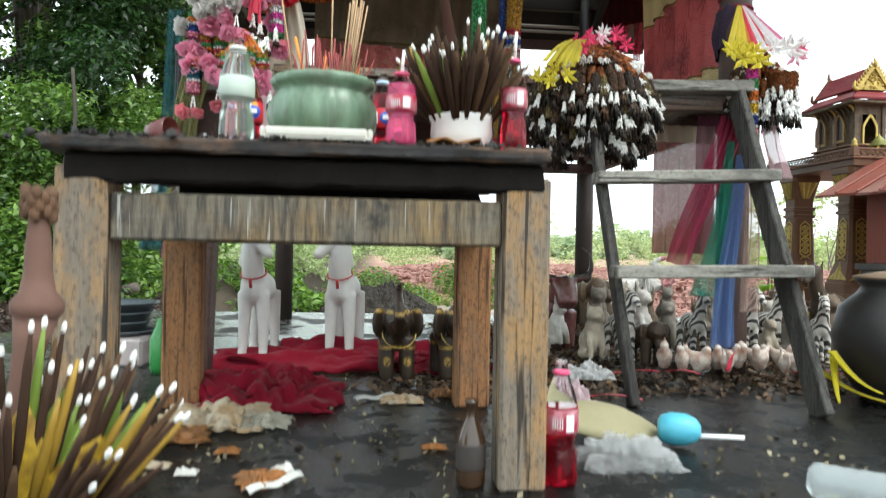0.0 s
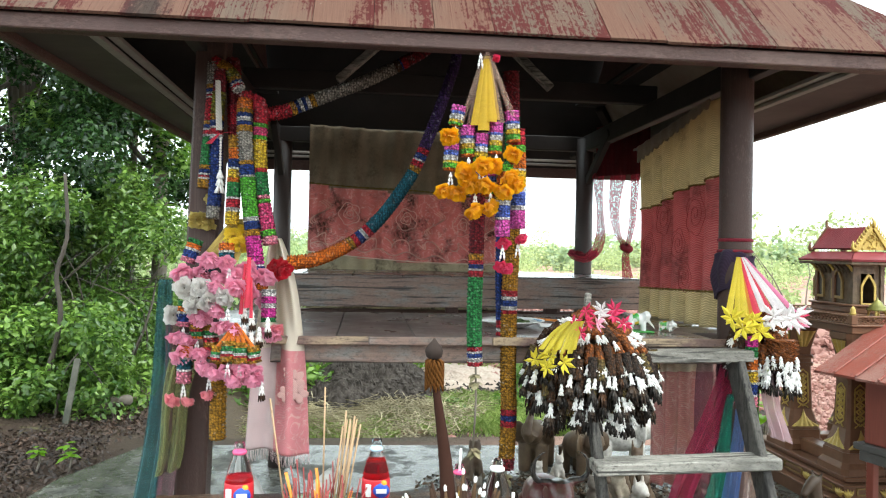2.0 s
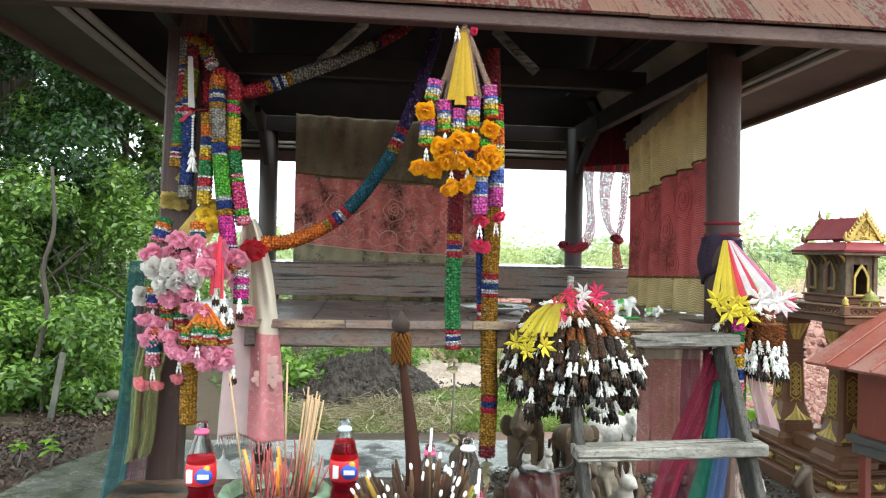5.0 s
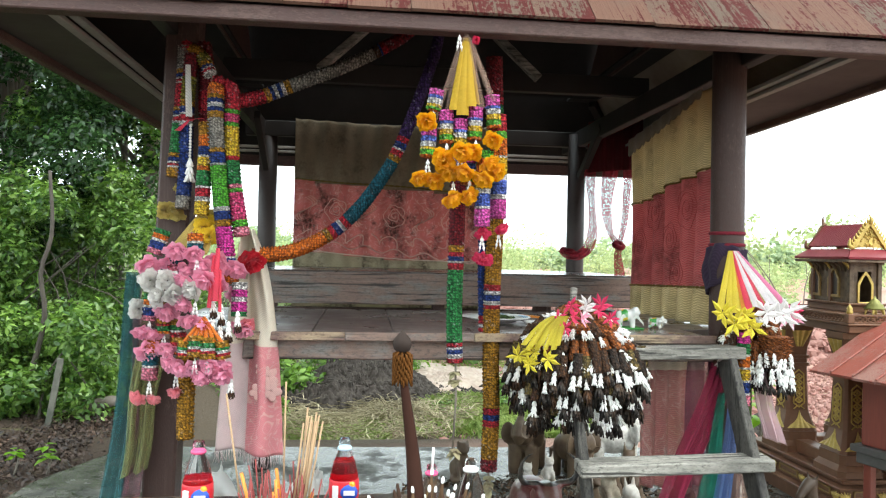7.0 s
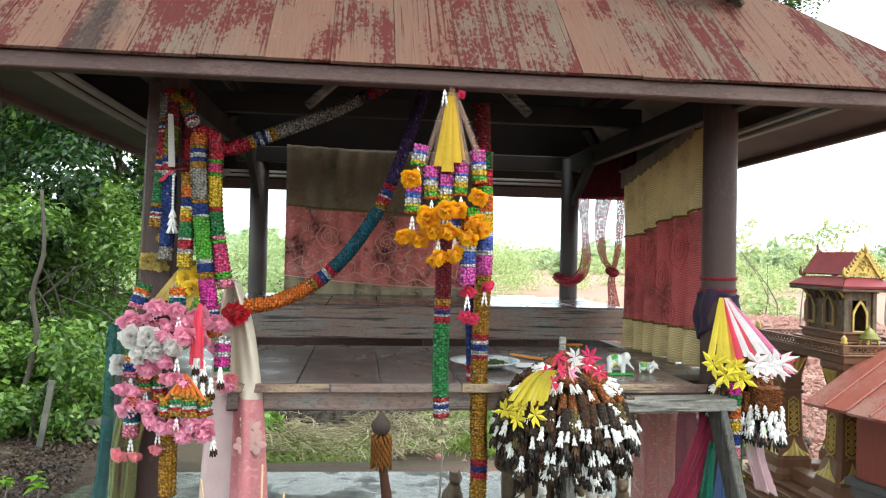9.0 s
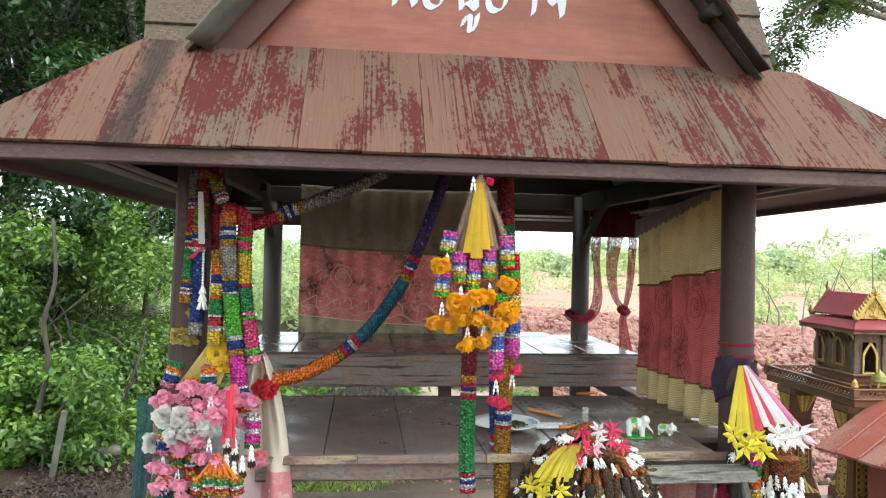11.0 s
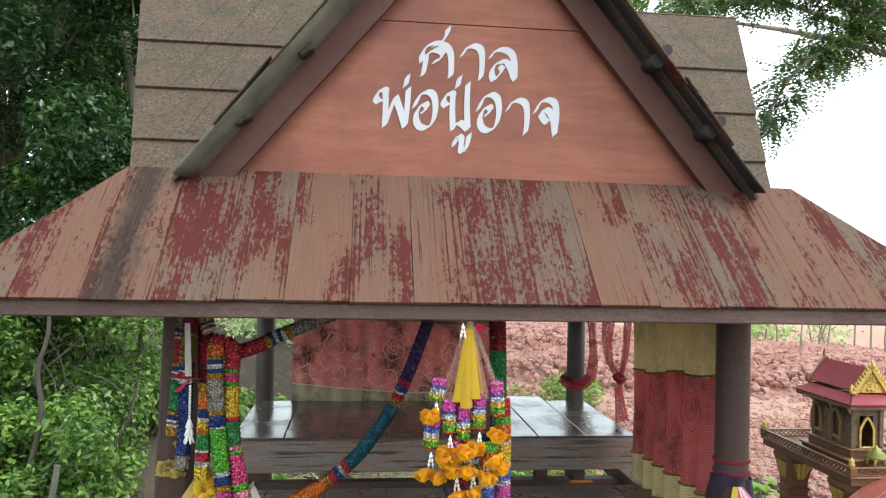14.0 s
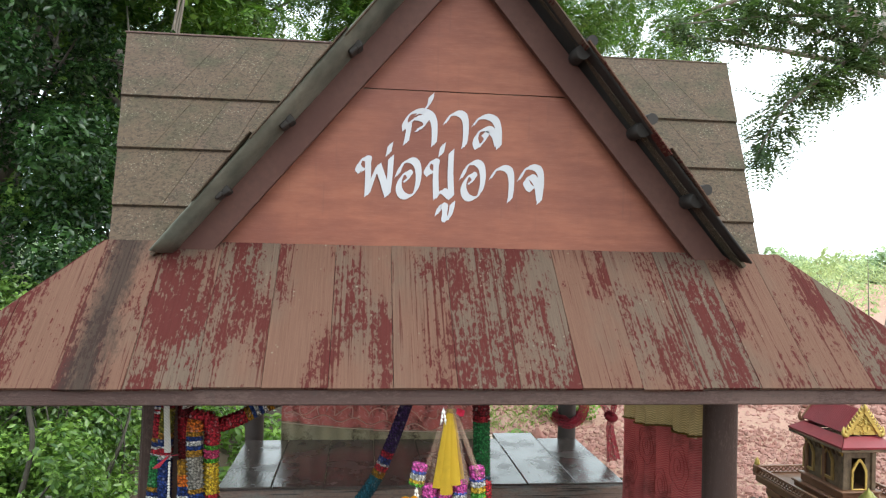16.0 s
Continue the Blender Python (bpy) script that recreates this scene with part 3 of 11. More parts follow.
def beam(bm, a, b, w, h, up=(0, 0, 1), bev=0.004):
    """A bar from a to b, w wide across and h high along up."""
    a, b = Vector(a), Vector(b)
    d = (b - a)
    y = d.normalized()
    x = y.cross(Vector(up)).normalized()
    z = x.cross(y)
    m = Matrix((x, y, z)).transposed().to_4x4()
    m.translation = a
    return box(bm, -w / 2, w / 2, 0, d.length, -h / 2, h / 2, m, bev)


def smooth_path(pts, n):
    """n points along a smooth curve through pts, evenly spaced."""
    p = [Vector(q) for q in pts]
    if len(p) == 2:
        return [p[0].lerp(p[1], i / (n - 1)) for i in range(n)]
    e = [p[0] * 2 - p[1]] + p + [p[-1] * 2 - p[-2]]
    out = []
    for i in range(1, len(e) - 2):
        for k in range(16):
            t = k / 16
            a, b, c, d = e[i - 1], e[i], e[i + 1], e[i + 2]
            out.append(0.5 * (2 * b + (c - a) * t + (2 * a - 5 * b + 4 * c - d) * t * t + (3 * b - a - 3 * c + d) * t ** 3))
    out.append(p[-1])
    acc = [0.0]
    for a, b in zip(out, out[1:]):
        acc.append(acc[-1] + (b - a).length)
    res, j = [], 0
    for i in range(n):
        s = acc[-1] * i / (n - 1)
        while j < len(acc) - 2 and acc[j + 1] < s:
            j += 1
        k = (s - acc[j]) / max(1e-9, acc[j + 1] - acc[j])
        res.append(out[j].lerp(out[j + 1], k))
    return res


def tube(bm, path, radii, seg=8, caps=True, slots=None, wob=None):
    """A round bar along a list of points; radii one number or one a point; wob(i, j) scales single points."""
    n = len(path)
    rad = radii if isinstance(radii, (list, tuple)) else [radii] * n
    rings, ref = [], None
    for i in range(n):
        d = (path[min(i + 1, n - 1)] - path[max(i - 1, 0)]).normalized()
        if ref is None:
            ref = Vector((0, 1, 0)) if abs(d.y) < 0.9 else Vector((1, 0, 0))
        u = (ref - d * ref.dot(d)).normalized()
        v = d.cross(u)
        ref = u
        rings.append([bm.verts.new(path[i] + (u * math.cos(a) + v * math.sin(a)) * rad[i] * (wob(i, j) if wob else 1))
                      for j in range(seg) for a in [2 * math.pi * j / seg]])
    for i in range(n - 1):
        for j in range(seg):
            f = bm.faces.new((rings[i][j], rings[i][(j + 1) % seg], rings[i + 1][(j + 1) % seg], rings[i + 1][j]))
            f.smooth = True
            if slots:
                f.material_index = slots[i]
    if caps:
        for r, k in ((rings[0], 0), (rings[-1], -1)):
            f = bm.faces.new(r)
            if slots:
                f.material_index = slots[k]


def lathe(bm, profile, centre, seg=24, lobes=0, depth=0.0, slot=0):
    """Turns (radius, height) pairs round an upright axis."""
    cx, cy, cz = centre
    rings = []
    for r, z in profile:
        ring = []
        for j in range(seg):
            a = 2 * math.pi * j / seg
            k = 1 + (depth * abs(math.sin(lobes * a / 2)) if lobes else 0)
            ring.append(bm.verts.new((cx + r * k * math.cos(a), cy + r * k * math.sin(a), cz + z)))
        rings.append(ring)
    for a, b in zip(rings, rings[1:]):
        for j in range(seg):
            f = bm.faces.new((a[j], a[(j + 1) % seg], b[(j + 1) % seg], b[j]))
            f.smooth, f.material_index = True, slot
    for r in (rings[0], rings[-1]):
        if (r[0].co - r[seg // 2].co).length > 1e-4:
            bm.faces.new(r).material_index = slot


def ball(bm, c, r, seg=10, rings=7, m=None):
    """An ellipsoid; r is a number or three."""
    r = (r, r, r) if isinstance(r, (int, float)) else r
    mm = Matrix.Translation(c) @ (m or Matrix()) @ Matrix.Diagonal((*r, 1))
    bmesh.ops.create_uvsphere(bm, u_segments=seg, v_segments=rings, radius=1, matrix=mm)


def plate(bm, pts, thick, normal):
    """A flat piece with a given outline and thickness."""
    n = Vector(normal).normalized() * thick
    a = [bm.verts.new(Vector(p)) for p in pts]
    b = [bm.verts.new(Vector(p) + n) for p in pts]
    bm.faces.new(a)
    bm.faces.new(b[::-1])
    for i in range(len(a)):
        j = (i + 1) % len(a)
        bm.faces.new((a[i], b[i], b[j], a[j]))


def sheet(bm, f, nu, nv, slot=None):
    """A grid surface; f(u, v) gives the place for u, v in 0..1."""
    g = [[bm.verts.new(f(i / nu, j / nv)) for j in range(nv + 1)] for i in range(nu + 1)]
    for i in range(nu):
        for j in range(nv):
            fc = bm.faces.new((g[i][j], g[i + 1][j], g[i + 1][j + 1], g[i][j + 1]))
            fc.smooth = True
            if slot:
                fc.material_index = slot((i + 0.5) / nu, (j + 0.5) / nv)


def thicken(ob, t):
    md = ob.modifiers.new("thickness", "SOLIDIFY")
    md.thickness, md.offset = t, 0
    return ob

# ---- the pavilion ----
EAVE_L, EAVE_R, EAVE_F, EAVE_B, EAVE_Z = -1.06, 1.84, 2.085, 4.95, 1.953
TOP_L, TOP_R, TOP_F, TOP_B, TOP_Z = -0.69, 1.46, 2.46, 4.55, 2.32
RIDGE_L, RIDGE_R, RIDGE_Y, RIDGE_Z = -0.95, 1.77, 3.42, 3.22
shrine = thing("shrine_pavilion", (0.39, 3.5, 0), "brown timber spirit shrine pavilion with a flaking red roof", "pavilion")

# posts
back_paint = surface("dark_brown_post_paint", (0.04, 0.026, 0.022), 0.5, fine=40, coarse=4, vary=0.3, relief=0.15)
bm = bmesh.new()
beam(bm, (-0.588, 2.53, 0.0), (-0.528, 2.53, 2.13), 0.1, 0.1, (0, 1, 0), 0.008)
part("front_post", bm, paint_upright, shrine, "leaning square brown post with nail holes")
bm = bmesh.new()
tube(bm, smooth_path([(1.325, 2.55, 0.0), (1.325, 2.55, 1.0), (1.32, 2.55, 2.13)], 12), 0.057, 18)
part("front_post", bm, paint_upright, shrine, "round dark brown post")
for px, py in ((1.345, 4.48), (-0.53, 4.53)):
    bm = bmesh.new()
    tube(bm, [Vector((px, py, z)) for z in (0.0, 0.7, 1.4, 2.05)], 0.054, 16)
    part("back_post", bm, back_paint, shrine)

# lower deck
for i in range(8):
    x0 = -0.62 + i * 0.2585
    if i == 7:
        x1 = 1.43
    else:
        x1 = x0 + 0.2555
    bm = bmesh.new()
    y0 = 2.43 if x1 < 1.3 else 2.62
    box(bm, x0, x1, y0 + random.uniform(-0.004, 0.004), 3.35, 1.02, 1.045 + random.uniform(-0.0015, 0.0015), None, 0.003)
    part("deck_board", bm, deck_wood, shrine)
bm = bmesh.new()
box(bm, -0.6, 1.26, 2.445, 2.495, 0.955, 1.019, None, 0.004)
part("front_beam", bm, bench_wood, shrine)
for x0, x1, m in ((-0.62, -0.33, bench_wood), (-0.328, 0.0, tan_edge), (0.002, 0.41, bench_wood), (0.412, 0.72, tan_edge), (0.722, 1.24, tan_edge)):
    bm = bmesh.new()
    box(bm, x0, x1, 2.408, 2.424, 1.019, 1.046, None, 0.002)
    part("edge_strip", bm, m, shrine)
for xx in (-0.56, 1.36):
    bm = bmesh.new()
    box(bm, xx - 0.03, xx + 0.03, 2.61, 4.42, 0.94, 1.019, None, 0.004)
    part("side_beam", bm, paint_brown, shrine)
bm = bmesh.new()
box(bm, -0.5, 1.3, 3.26, 3.32, 0.94, 1.019, None, 0.004)
part("rear_beam", bm, paint_brown, shrine)

# raised rear bench
for i in range(8):
    x0 = -0.56 + i * 0.243
    bm = bmesh.new()
    yb = 4.55 if i == 6 else 4.42
    box(bm, x0, x0 + 0.2395, 3.585, yb, 1.182, 1.207 + random.uniform(-0.001, 0.001), None, 0.003)
    part("bench_board", bm, bench_top, shrine)
bm = bmesh.new()
box(bm, -0.565, 1.387, 3.552, 3.583, 1.052, 1.2, None, 0.004)
part("bench_front", bm, bench_wood, shrine, "worn grey and red bench front board")
for yy in (3.67, 4.3):
    bm = bmesh.new()
    box(bm, -0.529, 1.329, yy - 0.03, yy + 0.03, 0.925, 0.98, None, 0.003)
    part("bench_bearer", bm, paint_brown, shrine)
for xx, yy in ((1.12, 3.67), (0.93, 3.67), (0.42, 3.67), (-0.46, 3.67), (1.12, 4.3), (-0.46, 4.3)):
    bm = bmesh.new()
    box(bm, xx - 0.03, xx + 0.03, yy - 0.03, yy + 0.03, 0.981, 1.181, None, 0.003)
    part("bench_leg", bm, paint_brown, shrine)

# roof frame
for a, b, w, h in (
    ((EAVE_L + 0.4, 2.53, 2.15), (EAVE_R - 0.4, 2.53, 2.15), 0.05, 0.09),
    ((EAVE_L + 0.4, 4.5, 2.02), (EAVE_R - 0.4, 4.5, 2.02), 0.05, 0.09),
    ((-0.57, 2.2, 2.02), (-0.57, 4.8, 2.02), 0.05, 0.1),
    ((1.36, 2.2, 2.02), (1.36, 4.8, 2.02), 0.05, 0.1),
    ((-0.6, 3.5, 2.12), (1.4, 3.5, 2.12), 0.05, 0.09),
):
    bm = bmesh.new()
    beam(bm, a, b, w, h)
    part("tie_beam", bm, shaded_timber, shrine)
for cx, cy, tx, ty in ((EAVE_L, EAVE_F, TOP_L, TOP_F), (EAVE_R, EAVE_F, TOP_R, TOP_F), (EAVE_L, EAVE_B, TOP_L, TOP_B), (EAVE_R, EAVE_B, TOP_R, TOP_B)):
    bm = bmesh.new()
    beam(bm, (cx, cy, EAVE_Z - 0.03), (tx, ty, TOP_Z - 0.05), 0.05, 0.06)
    part("hip_rafter", bm, shaded_timber, shrine)
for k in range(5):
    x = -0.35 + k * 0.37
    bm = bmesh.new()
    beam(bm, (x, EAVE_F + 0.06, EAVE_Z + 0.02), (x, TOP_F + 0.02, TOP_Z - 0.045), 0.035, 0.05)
    part("rafter", bm, shaded_timber, shrine)
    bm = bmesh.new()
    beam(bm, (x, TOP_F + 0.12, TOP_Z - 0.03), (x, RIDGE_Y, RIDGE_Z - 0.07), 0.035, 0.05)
    part("rafter", bm, shaded_timber, shrine)
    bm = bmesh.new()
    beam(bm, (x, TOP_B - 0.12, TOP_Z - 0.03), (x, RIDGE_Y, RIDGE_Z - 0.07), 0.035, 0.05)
    part("rafter", bm, shaded_timber, shrine)
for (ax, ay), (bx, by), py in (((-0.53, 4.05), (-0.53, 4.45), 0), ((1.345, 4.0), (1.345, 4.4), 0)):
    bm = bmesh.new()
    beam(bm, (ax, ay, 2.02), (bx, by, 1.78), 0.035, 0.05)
    part("brace", bm, shaded_timber, shrine)

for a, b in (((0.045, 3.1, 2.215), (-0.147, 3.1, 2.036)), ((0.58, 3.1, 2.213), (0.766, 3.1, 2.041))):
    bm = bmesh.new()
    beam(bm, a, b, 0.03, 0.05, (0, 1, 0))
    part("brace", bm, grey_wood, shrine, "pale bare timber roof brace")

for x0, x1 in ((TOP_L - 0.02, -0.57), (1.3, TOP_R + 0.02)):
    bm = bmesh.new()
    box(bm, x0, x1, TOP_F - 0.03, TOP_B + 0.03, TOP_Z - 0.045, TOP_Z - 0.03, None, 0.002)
    part("eave_lining", bm, shaded_ceiling, shrine)

# fascia boards round the eave
FAS = 0.046
bm = bmesh.new()
box(bm, EAVE_L, EAVE_R, EAVE_F, EAVE_F + 0.055, EAVE_Z - FAS, EAVE_Z - 0.002, None, 0.004)
part("fascia", bm, paint_brown, shrine, "brown painted eave fascia board")
EAVE_BL, EAVE_BR, DROP = -0.93, 1.88, 0.035   # the rear corners stand in a little, and the rear eave hangs lower
bm = bmesh.new()
beam(bm, (EAVE_BL, EAVE_B - 0.015, EAVE_Z - DROP - 0.036), (EAVE_BR, EAVE_B - 0.015, EAVE_Z - DROP - 0.036), 0.03, 0.068)
part("fascia", bm, paint_brown, shrine)
for xa, xb in ((EAVE_L + 0.015, EAVE_BL + 0.015), (EAVE_R - 0.015, EAVE_BR - 0.015)):
    bm = bmesh.new()
    beam(bm, (xa, EAVE_F + 0.057, EAVE_Z - 0.025), (xb, EAVE_B - 0.032, EAVE_Z - DROP - 0.025), 0.03, 0.046)
    part("fascia", bm, paint_brown, shrine)
# flat soffit board, two pale battens and the sloping lining along each eave
for sx, xe, xr in ((-1, EAVE_L, EAVE_BL), (1, EAVE_R, EAVE_BR)):
    inner = -0.835 if sx < 0 else 1.575
    bm = bmesh.new()
    zf, zr = EAVE_Z - 0.022, EAVE_Z - DROP - 0.022
    q = [(xe - sx * 0.032, EAVE_F + 0.058, zf), (inner, EAVE_F + 0.058, zf + 0.01), (inner, EAVE_B - 0.034, zr + 0.01), (xr - sx * 0.032, EAVE_B - 0.034, zr)]
    plate(bm, [Vector(p) for p in q], 0.01, (0, 0, 1))
    part("soffit_board", bm, soffit_brown, shrine, "dark brown flat soffit board")
    for k in range(2):
        xa = inner - sx * (0.02 + 0.036 * k)
        bm = bmesh.new()
        beam(bm, (xa, EAVE_F + 0.06, EAVE_Z - 0.012 + 0.014 * k), (xa + (0.03 if sx > 0 else 0.0), EAVE_B - 0.05, EAVE_Z - 0.03 + 0.014 * k), 0.03, 0.014, bev=0.002)
        part("soffit_batten", bm, batten_grey, shrine, "pale grey soffit batten")
for k in range(2):
    bm = bmesh.new()
    beam(bm, (-0.9, EAVE_B - 0.2 - 0.05 * k, EAVE_Z - 0.035 + 0.02 * k), (1.85, EAVE_B - 0.2 - 0.05 * k, EAVE_Z - 0.035 + 0.02 * k), 0.028, 0.014, bev=0.002)
    part("soffit_batten", bm, batten_grey, shrine)


def skirt(p0, p1, q0, q1, name, count, mat, seed):
    """A sloping roof skirt of boards between the eave p0-p1 and the top edge q0-q1."""
    rng = random.Random(seed)
    p0, p1, q0, q1 = map(Vector, (p0, p1, q0, q1))
    along = (p1 - p0)
    L = along.length
    e = along / L
    a0, a1 = (q0 - p0).dot(e), (q1 - p0).dot(e)
    up = (q0 - p0) - e * a0
    H = up.length
    u = up / H
    n = e.cross(u)
    if n.z < 0:
        n = -n
    w = L / count
    first = 0.19 * w

    def top_at(s):
        if s < a0:
            return H * max(0.0, s / a0)
        if s > a1:
            return H * max(0.0, (L - s) / (L - a1))
        return H

    for i in range(count + 1):
        s0, s1 = max(0.0, (i - 1) * w + first) + 0.0007, min(L, i * w + first) - 0.0007
        low = rng.uniform(-0.004, 0.004) - 0.012
        lift = rng.uniform(0, 0.0022)
        cuts = sorted({s0, s1, *[c for c in (a0, a1) if s0 < c < s1]})
        pts = [p0 + e * s0 + u * low, p0 + e * s1 + u * low] + [p0 + e * s + u * (top_at(s) + (0.0)) for s in reversed(cuts)]
        o = p0 + e * s0
        # in the board's own axes, grain along y
        m = Matrix((e, u, n)).transposed().to_4x4()
        m.translation = o + n * (0.006 + lift)
        inv = m.inverted()
        loc = [inv @ (p + n * (0.006 + lift)) for p in pts]
        clean = [loc[0]]
        for p in loc[1:]:
            if (p - clean[-1]).length > 1e-4:
                clean.append(p)
        b = bmesh.new()
        plate(b, clean, 0.009, (0, 0, 1))
        place(name, finish(name, b, mat), shrine, "", m)


skirt((EAVE_L, EAVE_F, EAVE_Z), (EAVE_R, EAVE_F, EAVE_Z), (TOP_L, TOP_F, TOP_Z), (TOP_R, TOP_F, TOP_Z), "roof_board", 17, roof_board, 3)
REAR_Z = EAVE_Z - DROP


def fan_skirt(p0, p1, q0, q1, count):
    """Boards between an eave and a top edge that are not parallel; each tapers a little."""
    p0, p1, q0, q1 = map(Vector, (p0, p1, q0, q1))
    e, u = (p1 - p0).normalized(), (q0 + q1 - p0 - p1).normalized()
    n = e.cross(u).normalized()
    n = n if n.z > 0 else -n
    u = n.cross(e)
    for i in range(count):
        a, b = i / count + 0.0004, (i + 1) / count - 0.0004
        pts = [p0.lerp(p1, a) - u * 0.012, p0.lerp(p1, b) - u * 0.012, q0.lerp(q1, b), q0.lerp(q1, a)]
        m = Matrix((e, u, n)).transposed().to_4x4()
        m.translation = pts[0] + n * 0.006
        inv = m.inverted()
        bm = bmesh.new()
        plate(bm, [inv @ (p + n * 0.006) for p in pts], 0.009, (0, 0, 1))
        place("roof_board", finish("roof_board", bm, roof_board), shrine, "", m)


fan_skirt((EAVE_R, EAVE_F, EAVE_Z), (EAVE_BR, EAVE_B, REAR_Z), (TOP_R, TOP_F, TOP_Z), (TOP_R, TOP_B, TOP_Z), 16)
fan_skirt((EAVE_BR, EAVE_B, REAR_Z), (EAVE_BL, EAVE_B, REAR_Z), (TOP_R, TOP_B, TOP_Z), (TOP_L, TOP_B, TOP_Z), 16)
fan_skirt((EAVE_BL, EAVE_B, REAR_Z), (EAVE_L, EAVE_F, EAVE_Z), (TOP_L, TOP_B, TOP_Z), (TOP_L, TOP_F, TOP_Z), 16)

# lining under the skirt: shade-dark colour, but for the pale sheets of one side
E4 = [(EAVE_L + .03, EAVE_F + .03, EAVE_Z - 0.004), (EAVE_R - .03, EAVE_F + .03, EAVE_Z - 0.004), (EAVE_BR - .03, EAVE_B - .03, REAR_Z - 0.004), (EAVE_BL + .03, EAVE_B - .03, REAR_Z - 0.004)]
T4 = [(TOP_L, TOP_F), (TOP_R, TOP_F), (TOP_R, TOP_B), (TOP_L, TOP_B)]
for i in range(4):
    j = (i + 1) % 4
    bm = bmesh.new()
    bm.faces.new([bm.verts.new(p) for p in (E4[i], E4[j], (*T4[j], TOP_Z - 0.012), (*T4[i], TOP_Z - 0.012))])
    part("roof_lining", bm, pale_lining if i == 1 else shaded_ceiling, shrine)

# upper roof: courses of boards on two slopes, wider at the ridge than at the foot
FOOT_L, FOOT_R = -0.70, 1.43
for side in (1, -1):
    yb = 2.5 if side > 0 else 2 * RIDGE_Y - 2.5
    zb = 2.25
    STEPS = (0.0, 0.19, 0.415, 0.652, 1.0)
    for r in range(4):
        f0, f1 = STEPS[r], STEPS[r + 1]
        PER = 17
        for half in range(PER):
            def spot(s, f, slant=0.0):
                xl, xr = FOOT_L + (RIDGE_L - FOOT_L) * f, FOOT_R + (RIDGE_R - FOOT_R) * f
                return Vector((xl + (xr - xl) * (s + slant * (0.5 - s) * (f - f0)), yb + (RIDGE_Y - yb) * f, zb + (RIDGE_Z - zb) * f))
            sh = 0.02 * (r % 2) - 0.008
            lean = 0.55
            s0 = 0 if half == 0 else half / PER + sh
            s1 = 1 if half == PER - 1 else (half + 1) / PER + sh
            l0, l1 = 0 if half == 0 else lean, 0 if half == PER - 1 else lean
            a, b_, c, d = spot(s0 + .0004, f0, l0), spot(s1 - .0004, f0, l1), spot(s1 - .0004, f1 + 0.012, l1), spot(s0 + .0004, f1 + 0.012, l0)
            nn = Vector((0, -side * (RIDGE_Z - zb), abs(RIDGE_Y - yb))).normalized()
            bm = bmesh.new()
            plate(bm, [a + nn * 0.014, b_ + nn * 0.014, c + nn * 0.002, d + nn * 0.002], 0.01, nn)
            part("shingle_board", bm, old_shingle, shrine)
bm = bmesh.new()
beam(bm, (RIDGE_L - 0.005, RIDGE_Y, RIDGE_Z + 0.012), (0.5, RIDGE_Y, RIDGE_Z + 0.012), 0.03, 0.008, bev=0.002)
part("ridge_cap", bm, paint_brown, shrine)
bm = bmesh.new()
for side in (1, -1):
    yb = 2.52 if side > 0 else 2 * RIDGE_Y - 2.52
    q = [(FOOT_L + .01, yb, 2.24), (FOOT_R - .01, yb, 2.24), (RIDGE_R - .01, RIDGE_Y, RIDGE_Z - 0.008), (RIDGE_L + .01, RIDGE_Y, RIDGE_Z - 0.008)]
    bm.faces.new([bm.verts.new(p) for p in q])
part("upper_roof_lining", bm, shaded_ceiling, shrine)
for gx in (FOOT_L + 0.1, FOOT_R - 0.1):
    bm = bmesh.new()
    plate(bm, [(gx, 2.56, 2.26), (gx, 4.28, 2.26), (gx, RIDGE_Y, RIDGE_Z - 0.06)], 0.012, (1, 0, 0))
    part("side_gable", bm, paint_brown, shrine)

# sign gable in front
GX, GW, GZ, GA = 0.386, 0.76, 2.30, 3.2
bm = bmesh.new()
cut = 2.83
GA, GW = GA + 0.06, GW + 0.05
k = (GA - cut) / (GA - GZ)
plate(bm, [(GX - GW, 2.472, GZ), (GX + GW, 2.472, GZ), (GX + GW * k, 2.472, cut - 0.002), (GX - GW * k, 2.472, cut - 0.002)], 0.012, (0, 1, 0))
part("sign_panel", bm, gable_paint, shrine, "terracotta painted gable sign board")
bm = bmesh.new()
plate(bm, [(GX - GW * k, 2.474, cut + 0.002), (GX + GW * k, 2.474, cut + 0.002), (GX, 2.474, GA)], 0.012, (0, 1, 0))
part("sign_panel", bm, gable_paint, shrine)
GA, GW = GA - 0.06, GW - 0.05
bm = bmesh.new()
box(bm, GX - 0.83, GX + 0.83, 2.462, 2.49, 2.285, 2.304, None, 0.002)
part("sign_sill", bm, roof_board, shrine)
